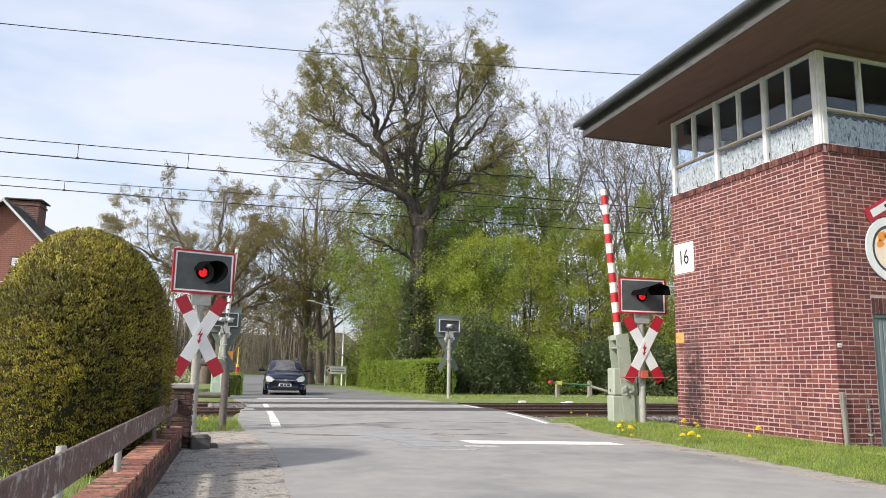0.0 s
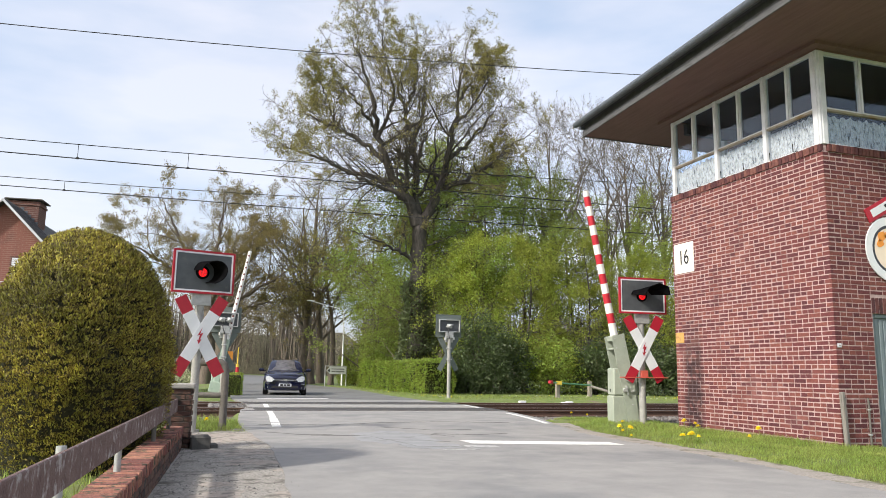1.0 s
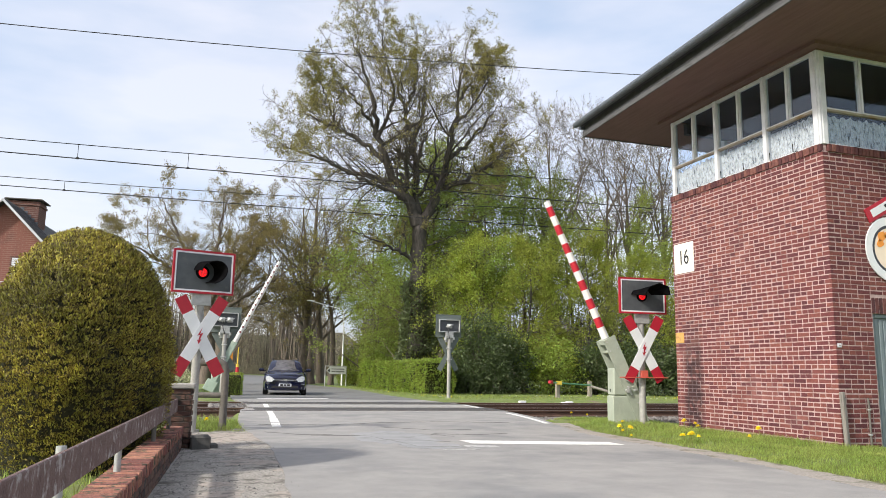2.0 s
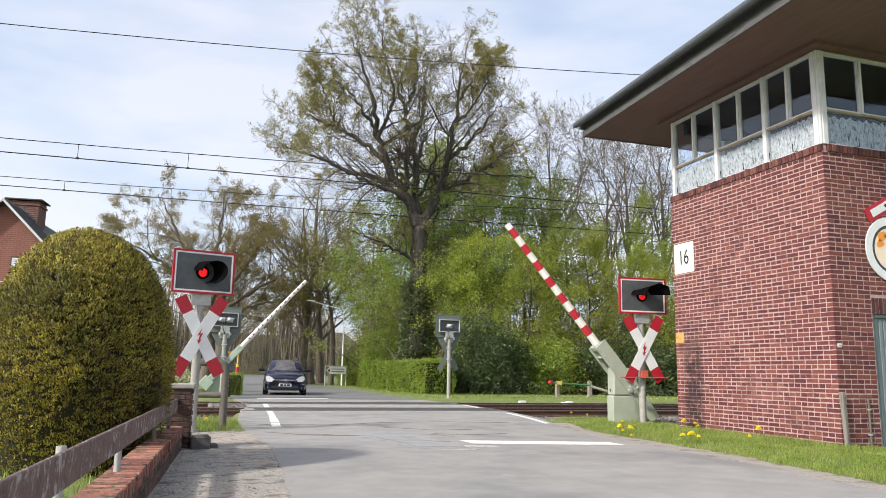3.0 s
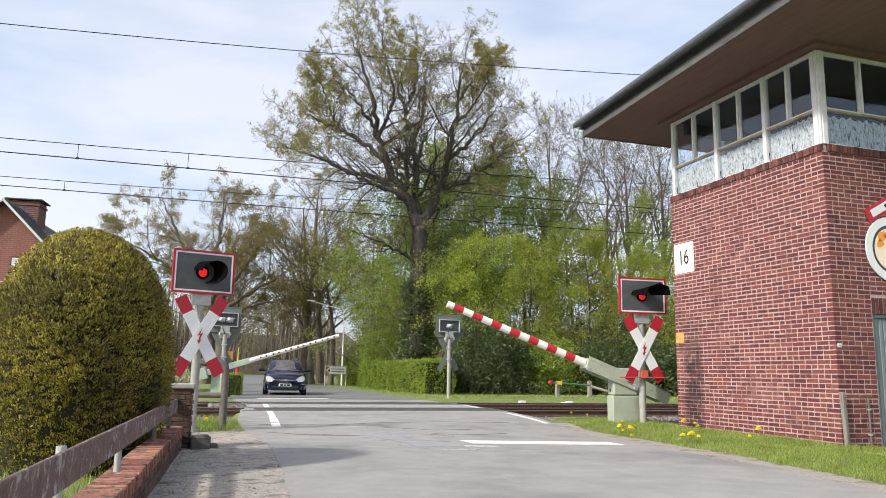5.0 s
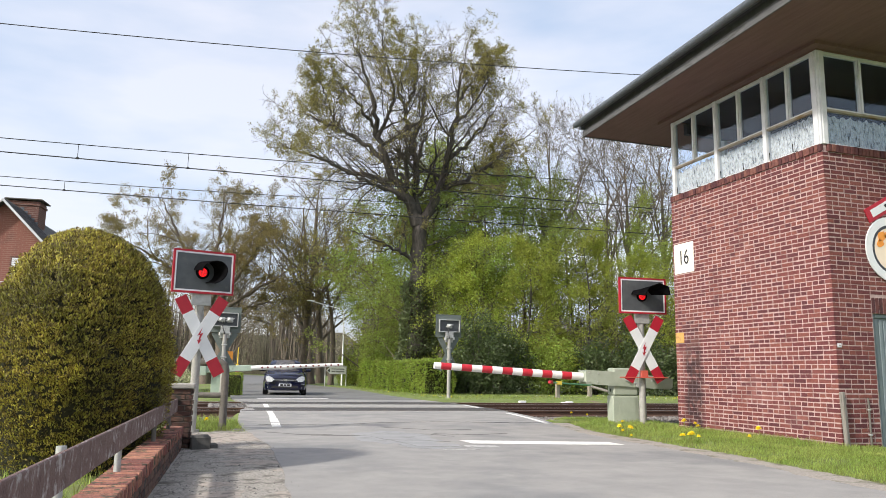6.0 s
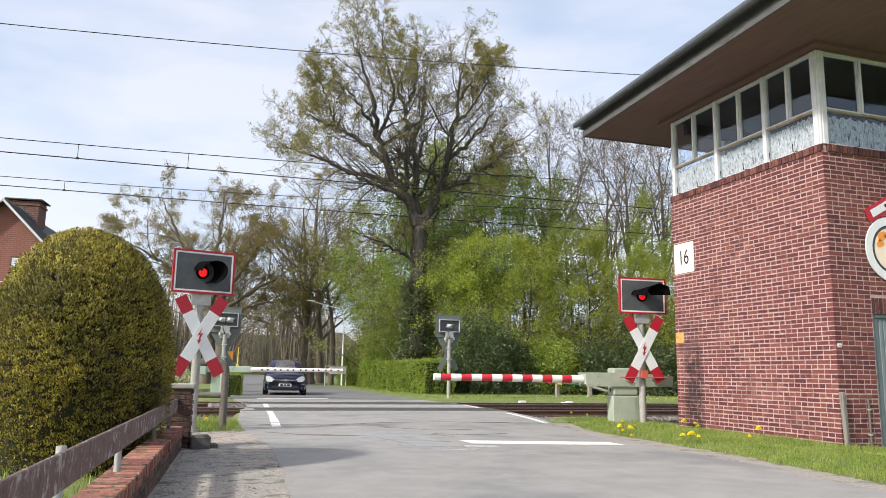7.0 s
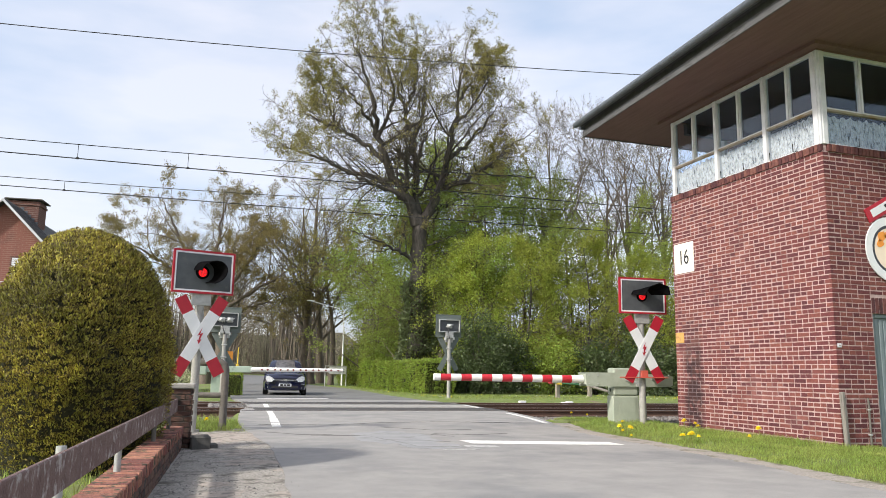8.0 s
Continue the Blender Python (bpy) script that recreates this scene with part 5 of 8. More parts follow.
def build_light_signal(x, y, z, yaw, label, back=False, tray=False, rise=0.0, aim=0.08, units=1):
    s = thing("light_signal", pose(x, y, z, 0, 0, yaw), label, "crossing signal", "light signals at the crossing")
    grey = M["signal_grey"] if not back else M["signal_back"]
    b = 2.76 - z + rise
    bm = bmesh.new()
    tube(bm, [(0, 0.05, -0.3), (0, 0.05, 2.45 - z + rise)], 0.072, 16)
    part("pole", bm, M["pole_grey"], s, smooth=True)
    bm = bmesh.new()
    tube(bm, [(0, 0.05, -0.02), (0, 0.05, 0.05)], 0.13, 16)
    part("foot_collar", bm, M["pole_grey"], s, smooth=True)
    # lamp board
    w, h = 1.08, 0.76 if not back else 0.92
    bm = bmesh.new()
    slab(bm, rect(w - 0.12, h - 0.12, 0, b), 0.03, m=pose(0, -0.075, 0))
    part("lamp_board", bm, grey, s)
    for name, m0, inset, thick, material in (("red_rim", 0.0, 0.035, 0.05, M["red_enamel"]), ("white_border", 0.035, 0.06, 0.036, M["white_enamel"])):
        bm = bmesh.new()
        W, H = w / 2 - m0, h / 2 - m0
        t = 0.035 if m0 == 0 else 0.028
        y0 = -0.085 if m0 == 0 else -0.08
        for lo, hi in (((-W, y0, b + H - t), (W, y0 + thick, b + H)), ((-W, y0, b - H), (W, y0 + thick, b - H + t)),
                       ((-W, y0, b - H + t), (-W + t, y0 + thick, b + H - t)), ((W - t, y0, b - H + t), (W, y0 + thick, b + H - t))):
            box(bm, lo, hi)
        part(name, bm, material if not back else (M["signal_back"]), s)
    bm = bmesh.new()
    box(bm, (-0.42, -0.044, b - 0.30), (0.42, 0.0, b + 0.30), bevel=0.01)
    part("backing", bm, M["signal_back"], s)
    # lens and hood, which aims a little to one side
    lx, lz = -0.03, b - 0.01
    bm = bmesh.new()
    tube(bm, [(lx, -0.075, lz), (lx, -0.105, lz)], [0.115, 0.115], 24)
    part("lamp_bezel", bm, M["black"], s, smooth=True)
    bm = bmesh.new()
    n = 24
    ring = [bm.verts.new((lx + 0.075 * math.cos(a), -0.108, lz + 0.075 * math.sin(a))) for a in (2 * math.pi * k / n for k in range(n))]
    top = bm.verts.new((lx, -0.122, lz))
    for k in range(n):
        bm.faces.new((ring[k], ring[(k + 1) % n], top))
    lens = part("lens", bm, M["lens_red"], s, "glowing red lens", smooth=True)
    for r0, r1 in ((0.032, 0.038), (0.058, 0.064)):
        bm = bmesh.new()
        ring_plate(bm, r0, r1, 0.006, n=20, m=pose(lx, -0.126 + r0 * 0.19, lz))
        part("lens_ring", bm, M["lens_dim"], lens)
    for k in range(5):
        bm = bmesh.new()
        box(bm, (0.006, -0.003, -0.003), (0.066, 0.003, 0.003))
        part("lens_rib", bm, M["lens_dim"], lens, m=pose(lx, -0.121, lz, 0, 72 * k + 20, 0))
    bm = bmesh.new()
    outer, inner = [], []
    lo_a, hi_a, wide, lift = (-5, 188, 1.02, 0.045) if tray else (-80, 172, 0.95, 0.01)
    seg = 4 if tray else 12
    for r, store in ((0.235, outer), (0.225, inner)) if tray else ((0.195, outer), (0.185, inner)):
        for d in (0.0, 0.5, 1.0):
            row = []
            for k in range(seg + 1):
                a = radians(lo_a + (hi_a - lo_a) * k / seg)
                reach = 0.36 + 0.10 * max(0.0, math.sin(a)) + 0.10 * math.cos(a) if tray else 0.36 + 0.08 * math.sin(a) + 0.14 * math.cos(a)
                row.append(bm.verts.new((lx + (-0.01 if tray else 0.03) + aim * d + r * wide * math.cos(a), -0.078 - reach * d, lz + lift + r * math.sin(a) * (0.45 + 0.5 * d if tray else 1.0) - 0.03 * d)))
            store.append(row)
    for store in (outer, inner):
        for r0, r1 in zip(store, store[1:]):
            for k in range(seg):
                bm.faces.new((r0[k], r0[k + 1], r1[k + 1], r1[k]))
    for k in range(seg):
        bm.faces.new((outer[-1][k], outer[-1][k + 1], inner[-1][k + 1], inner[-1][k]))
    bmesh.ops.recalc_face_normals(bm, faces=bm.faces)
    part("hood", bm, M["black"] if not back else M["signal_back"], s, "black lamp hood", smooth=not tray)
    # bracket, cross
    bm = bmesh.new()
    box(bm, (-0.17, -0.03, b - h / 2 - 0.20), (0.17, 0.02, b - h / 2 + 0.03), bevel=0.008)
    part("bracket", bm, M["galvanised"], s, "galvanised mounting bracket")
    cz = 1.645 - z + rise
    for side, front in ((1, -0.09), (-1, -0.072)):
        bm = bmesh.new()
        for a, c, red in ((-0.76, -0.46, 1), (-0.46, 0.46, 0), (0.46, 0.76, 1)):
            slab(bm, [(-0.105, a), (0.105, a), (0.105, c), (-0.105, c)], 0.012, mi=red)
        m = Matrix.Translation((0, front, cz)) @ pose(0, 0, 0, 0, side * 29.5, 0)
        part("cross_bar", bm, [M["white_enamel"], M["red_enamel"]] if not back else [M["signal_back"], M["signal_back"]], s, "white bar with red ends", m=m)
    if not back:
        bm = bmesh.new()
        slab(bm, [(px * 0.9, pz * 0.9) for px, pz in BOLT], 0.003, m=pose(0, -0.096, cz + 0.01))
        part("bolt_symbol", bm, M["red_enamel"], s, "red lightning symbol")
    for zz in (cz + 0.22, cz - 0.22):
        bm = bmesh.new()
        box(bm, (-0.10, -0.06, zz - 0.02), (0.10, 0.13, zz + 0.02), bevel=0.004)
        part("clamp", bm, M["galvanised"], s)
    if tray:
        bm = bmesh.new()
        box(bm, (-0.52, -0.11, 1.045 - z), (0.52, 0.02, 1.065 - z), bevel=0.004)
        part("tray", bm, M["red_faded"], s, "faded red steel strip under the cross")
        bm = bmesh.new()
        box(bm, (-0.08, -0.075, 1.065 - z), (0.08, -0.02, 1.20 - z), bevel=0.006)
        part("tray_bracket", bm, M["red_faded"], s, "faded red bracket")
    if back:
        bm = bmesh.new()
        for lo, hi in (((-0.44, 0.0, b + 0.22), (0.44, 0.12, b + 0.25)), ((-0.44, 0.0, b - 0.25), (0.44, 0.12, b - 0.22)), ((-0.44, 0.0, b - 0.22), (-0.41, 0.12, b + 0.22)), ((0.41, 0.0, b - 0.22), (0.44, 0.12, b + 0.22))):
            box(bm, lo, hi, bevel=0.006)
        part("case_frame", bm, M["galvanised"], s, "pale raised frame of the lamp case")
        bm = bmesh.new()
        box(bm, (-0.408, 0.002, b - 0.218), (0.408, 0.02, b + 0.218))
        part("case_panel", bm, M["signal_grey"], s, "dark recessed panel")
        for k in range(units):
            sx = 0.0 if units == 1 else (-0.15, 0.13)[k]
            bm = bmesh.new()
            box(bm, (sx - 0.11, 0.02, b - 0.10), (sx + 0.11, 0.10, b + 0.08), bevel=0.02)
            tube(bm, [(sx + 0.01, 0.10, b - 0.01), (sx + 0.01, 0.16, b - 0.02), (sx + 0.01, 0.20, b - 0.04)], [0.085, 0.085, 0.05], 12)
            box(bm, (sx - 0.15, 0.03, b + 0.02), (sx - 0.10, 0.12, b + 0.06), bevel=0.008)
            box(bm, (sx + 0.09, 0.03, b - 0.06), (sx + 0.15, 0.14, b - 0.01), bevel=0.008)
            part("lamp_unit", bm, M["galvanised"], s, "pale grey lamp unit with a round cover")
        bm = bmesh.new()
        tube(bm, [(0.08, 0.20, b - 0.08), (0.10, 0.24, b - 0.24), (0.05, 0.16, b - 0.40), (0.02, 0.12, b - 0.52)], 0.018, 8)
        part("cable", bm, M["cable"], s, smooth=True)
        bm = bmesh.new()
        box(bm, (-0.16, 0.0, b - 0.50), (0.16, 0.12, b - 0.22), bevel=0.01)
        tube(bm, [(-0.17, 0.08, b - 0.56), (-0.17, 0.08, b - 0.46)], 0.05, 8)
        tube(bm, [(0.17, 0.08, b - 0.56), (0.17, 0.08, b - 0.46)], 0.05, 8)
        part("junction_box", bm, M["galvanised"], s)
    return s


build_light_signal(9.0, 13.85, 0.06, -5, "lit red crossing signal with white cross, beside the barrier", tray=True, aim=0.19)
build_light_signal(0.11, 13.9, 0.0, 15, "lit red crossing signal with red-tipped white cross by the garden wall")
build_light_signal(9.88, 29.1, 0.1, 180, "grey crossing signal seen from behind, beyond the tracks by the hedge", back=True, rise=0.24)
build_light_signal(1.12, 28.4, 0.1, 180, "grey crossing signal seen from behind, beyond the tracks by the barrier", back=True, rise=0.12, units=2)


# ---- barriers ----
ARM = 4.175
DROP = pose(0, 0, -0.025)      # the near arm hangs a little under its axle


def build_barrier(name_label, x, y, z, yaw, near, body_mat):
    """Local x runs along the lowered arm, turned by yaw."""
    base = thing("barrier", pose(x, y, z, 0, 0, yaw), name_label, "level crossing barrier", "barriers of the crossing")
    bm = bmesh.new()
    if near:
        box(bm, (-0.43, -0.15, -0.35), (0.165, 0.17, 0.62), bevel=0.02)
        part("machine_case", bm, body_mat, base)
        bm = bmesh.new()
        box(bm, (-0.405, -0.155, 0.624), (0.145, 0.175, 1.20), bevel=0.025)
        part("case_hood", bm, body_mat, base)
        bm = bmesh.new()
        tube(bm, [(-0.16, -0.22, 0.98), (-0.16, 0.26, 0.98)], 0.06, 14)
        part("axle", bm, M["galvanised"], base, smooth=True)
        bm = bmesh.new()
        box(bm, (0.146, -0.02, 0.70), (0.154, 0.01, 0.76))
        part("lock", bm, M["black"], base)
        for y0, y1 in ((-0.158, -0.152), (0.172, 0.178)):
            bm = bmesh.new()
            box(bm, (-0.36, y0, -0.05), (0.02, y1, 0.58), bevel=0.002)
            part("door_panel", bm, body_mat, base, "flush steel door of the machine case")
    else:
        box(bm, (-0.28, 0.03, -0.2), (0.16, 0.40, 1.12), bevel=0.02)
        part("machine_case", bm, body_mat, base)
        bm = bmesh.new()
        box(bm, (-0.34, -0.28, -0.25), (0.16, 0.28, -0.02), bevel=0.02)
        part("foundation", bm, M["concrete"], base)
    arm = new("arm")
    arm.parent = base
    # twin side plates of the arm's root, with the tail weight
    if near:
        for yy in (0.19, -0.19):
            bm = bmesh.new()
            slab(bm, [(-1.04, -0.10), (-0.98, -0.14), (0.93, -0.145), (0.96, 0.145), (-0.20, 0.15), (-1.04, 0.09)], 0.022, m=pose(0, yy, 0))
            part("side_plate", bm, body_mat, arm, m=DROP)
        bm = bmesh.new()
        box(bm, (-1.0, -0.166, -0.12), (-0.55, 0.188, 0.07), bevel=0.015)
        part("tail_weight", bm, body_mat, arm, m=DROP)
        bm = bmesh.new()
        box(bm, (-1.075, -0.10, -0.11), (-1.042, 0.12, 0.06), bevel=0.008)
        tube(bm, [(-1.058, 0.0, 0.06), (-1.058, 0.0, 0.12)], 0.018, 8)
        part("tail_bracket", bm, M["galvanised"], arm, "pale steel bracket at the tail", m=DROP)
        bm = bmesh.new()
        box(bm, (-0.34, 0.214, -0.07), (-0.14, 0.26, -0.03), bevel=0.006)
        box(bm, (-0.30, 0.214, 0.03), (-0.26, 0.25, 0.10), bevel=0.006)
        tube(bm, [(-0.22, 0.214, -0.10), (-0.22, 0.28, -0.10)], 0.045, 10)
        part("lock_gear", bm, M["galvanised"], arm, "worn steel locking gear", m=DROP)
        bm = bmesh.new()
        box(bm, (0.83, -0.166, -0.11), (0.94, 0.188, 0.11), bevel=0.01)
        part("arm_socket", bm, body_mat, arm, m=DROP)
        bm = bmesh.new()
        box(bm, (0.65, -0.166, -0.12), (0.68, 0.188, 0.12), bevel=0.004)
        part("web_plate", bm, body_mat, arm, m=DROP)
        for yy, d in ((0.21, 0.02), (-0.188, -0.02)):
            for bx, bz in ((0.88, 0.09), (0.88, -0.09), (0.68, 0.09), (0.68, -0.09), (0.05, 0.0), (-0.2, 0.05), (-0.55, 0.02)):
                bm = bmesh.new()
                tube(bm, [(bx, yy, bz), (bx, yy + d, bz)], 0.014, 8)
                part("bolt", bm, M["galvanised"], arm, m=DROP)
        yc = 0.02
        start, r0, r1 = 0.95, 0.085, 0.07
    else:
        bm = bmesh.new()
        box(bm, (-0.75, -0.10, -0.11), (1.12, 0.02, 0.11), bevel=0.02)
        part("arm_root", bm, body_mat, arm)
        bm = bmesh.new()
        box(bm, (-0.85, -0.16, -0.20), (-0.45, 0.10, 0.20), bevel=0.02)
        part("tail_weight", bm, body_mat, arm)
        yc = -0.04
        start, r0, r1 = 1.08, 0.085, 0.06
    length = ARM if near else 4.39
    if near:
        widths = [1.2] + [1.0] * 13 + [0.62]
        for i in range(15):
            fa, fb = sum(widths[:i]) / sum(widths), sum(widths[: i + 1]) / sum(widths)
            a, b = start + (length - start) * fa, start + (length - start) * fb
            ra, rb = r0 + (r1 - r0) * fa, r0 + (r1 - r0) * fb
            bm = bmesh.new()
            tube(bm, [(a, yc, 0), (b, yc, 0)], [ra, rb], 14)
            part("band", bm, M["arm_white"] if i % 2 == 0 else M["arm_red"], arm, "white band" if i % 2 == 0 else "red band", smooth=True, m=DROP)
    else:
        bm = bmesh.new()
        tube(bm, [(start, yc, 0), (length, yc, 0)], [r0, r1], 12)
        part("boom", bm, M["arm_white"], arm, "white boom", smooth=True)
        for i in range(7):
            for d in (0.0, 0.20):
                cx = start + 0.40 + i * 0.455 + d
                if cx < length - 0.05:
                    rr = r0 + (r1 - r0) * (cx - start) / (length - start)
                    bm = bmesh.new()
                    tube(bm, [(cx, yc - rr - 0.012, 0), (cx, yc - rr + 0.03, 0)], 0.036, 12)
                    part("reflector", bm, M["dot_red"], arm, "round red reflector")
    return base, arm


barrier_right, arm_right = build_barrier("sage green barrier machine with red and white arm beside the signal", 8.74, 14.47, 0.046, 173.3, True, M["machine_green"])
barrier_left, arm_left = build_barrier("mint green barrier machine with red-dotted white arm beyond the tracks", 1.02, 28.48, 0.065, -6.1, False, M["machine_mint"])

ANGLES = [(0.0, 85.0, 85.5), (0.5, 85.0, 85.5), (0.75, 82.8, 83.3), (1.0, 79.1, 79.2), (1.25, 76.1, 75.7), (1.5, 72.8, 72.0), (1.7, 70.0, 68.9), (2.25, 62.3, 60.3), (2.8, 54.5, 51.6), (3.0, 51.4, 48.7), (3.5, 44.3, 41.0), (4.0, 37.1, 33.1), (4.5, 29.5, 24.9), (4.7, 26.2, 21.8), (5.25, 16.2, 13.3), (5.8, 6.1, 5.4), (6.0, 3.2, 3.1), (6.2, 1.2, 1.3), (6.45, 0.0, 0.3), (7.2, 0.0, 0.3), (8.0, 0.0, 0.3)]


def motions():
    # each arm turns on its axle
    walk(arm_right, [(t, pose(-0.160, 0, 0.980, 0, -a, 0)) for t, a, b in ANGLES])
    walk(arm_left, [(t, pose(0, 0, 1.05, 0, -b, 0)) for t, a, b in ANGLES])


# ---- garden edge: low wall, rail, pillar, clipped conifer ----
def wall_x(y):
    return -0.49 + 0.056 * (y - 5.0)


def build_garden_wall():
    y0, y1 = 1.0, 11.25
    slope = math.degrees(math.atan(0.056))
    w = thing("garden_wall", pose(wall_x(y0), y0, 0, 0, 0, -slope), "low red brick garden wall with a brick-on-edge coping", "garden wall")
    length = (y1 - y0) / math.cos(radians(slope))
    bm = bmesh.new()
    box(bm, (-0.10, 0, -0.2), (0.10, length, 0.19))
    part("core", bm, M["old_mortar"], w)
    rng = random.Random(9)
    bm = bmesh.new()
    box(bm, (0, 0, 0), (0.018, 0.245, 0.062), bevel=0.004)
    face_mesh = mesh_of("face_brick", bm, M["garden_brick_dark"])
    for k in range(3):
        for i in range(int(length / 0.257)):
            off = 0.128 if k % 2 else 0.0
            if off + i * 0.257 + 0.245 > length or i < 8:
                continue
            ob = new("brick", face_mesh)
            ob.parent = w
            ob.matrix_basis = pose(0.098 + rng.uniform(-0.003, 0.003), off + i * 0.257, -0.035 + k * 0.074)
    bm = bmesh.new()
    box(bm, (-0.128, 0, 0.0), (0.128, 0.058, 0.112), bevel=0.008)
    cop = mesh_of("coping_brick", bm, M["garden_brick"])
    for i in range(int(length / 0.0745)):
        ob = new("coping_brick", cop)
        ob.parent = w
        ob.matrix_basis = pose(rng.uniform(-0.007, 0.007), i * 0.0745 + rng.uniform(-0.004, 0.004), 0.193 + rng.uniform(-0.006, 0.004), rng.uniform(-2.5, 2.5), rng.uniform(-1.5, 1.5), rng.uniform(-1.5, 1.5))
    # rail of one long painted board on iron posts
    r = thing("board_rail", pose(wall_x(y0) - 0.035, y0, 0.30, 0, 0, -slope), "peeling brown painted board rail on iron posts above the wall", "rail")
    bm = bmesh.new()
    box(bm, (0.028, 0.3, 0.185), (0.055, length + 0.06, 0.365), bevel=0.006)
    part("board", bm, M["rail_board"], r)
    for k, (py, top, iron) in enumerate(((1.2, 0.375, "galvanised"), (3.2, 0.375, "galvanised"), (5.2, 0.33, "galvanised"), (7.75, 0.36, "pipe_grey"), (9.6, 0.32, "pipe_grey"))):
        bm = bmesh.new()
        tube(bm, [(0.0, py, -0.02), (0.0, py, top)], 0.025, 10)
        part("post", bm, M[iron], r, smooth=True)
    # pillar
    p = thing("brick_pillar", pose(-0.10, 11.42, 0, 0, 0, -slope), "dark brick pillar with a concrete cap at the end of the garden wall", "pillar")
    bm = bmesh.new()
    box(bm, (-0.155, -0.155, -0.2), (0.155, 0.155, 0.80))
    part("core", bm, M["old_mortar"], p)
    bm = bmesh.new()
    box(bm, (-0.12, -0.012, 0), (0.12, 0.03, 0.062), bevel=0.005)
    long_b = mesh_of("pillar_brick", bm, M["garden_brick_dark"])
    for k in range(11):
        for q in range(4):
            for off, sx in ((-0.04, 1.0), (0.13, 0.42)) if (k + q) % 2 else ((0.04, 1.0), (-0.13, 0.42)):
                ob = new("brick", long_b)
                ob.parent = p
                ob.matrix_basis = pose(0, 0, 0, 0, 0, 90 * q) @ pose(off, -0.158, -0.02 + k * 0.0745) @ Matrix.Diagonal((sx * 0.93, 1, 1, 1))
    bm = bmesh.new()
    box(bm, (-0.20, -0.20, 0.80), (0.20, 0.20, 0.87), bevel=0.012)
    part("cap", bm, M["concrete"], p, "pale rough concrete cap")
    b = tagged(part("stone_block", bmesh.new(), M["concrete_dark"]), "dark stained concrete block at the foot of the pillar", "block")
    bm = bmesh.new()
    box(bm, (-0.13, -0.16, -0.1), (0.13, 0.16, 0.17), bevel=0.02)
    b.data = mesh_of("stone_block", bm, M["concrete_dark"])
    b.matrix_basis = pose(0.20, 11.2, 0, 0, 0, 4)
    bm = bmesh.new()
    box(bm, (-0.06, -0.08, -0.05), (0.06, 0.08, 0.06), bevel=0.02)
    tagged(part("loose_stone", bm, M["concrete_dark"], m=pose(0.37, 11.25, 0, 0, 0, 12)), "small dark stone lying beside the block", "stone")


build_garden_wall()


def build_pipe_barrier():
    b = thing("pipe_barrier", pose(0, 0, 0), "worn grey tubular pedestrian barrier beside the tracks", "barrier")
    bm = bmesh.new()
    pts = [(0.62, 14.35, -0.15), (0.62, 14.35, 1.08), (0.60, 14.35, 1.16), (0.54, 14.36, 1.20), (-0.6, 14.55, 1.20)]
    tube(bm, pts, 0.066, 12)
    part("bent_tube", bm, M["pipe_grey"], b, smooth=True)
    bm = bmesh.new()
    tube(bm, [(0.62, 14.35, 0.62), (-0.6, 14.55, 0.62)], 0.05, 10)
    part("cross_tube", bm, M["pipe_grey"], b, smooth=True)
    bm = bmesh.new()
    tube(bm, [(-0.6, 14.55, -0.15), (-0.6, 14.55, 1.20)], 0.055, 12)
    part("post", bm, M["pipe_grey"], b, smooth=True)


build_pipe_barrier()


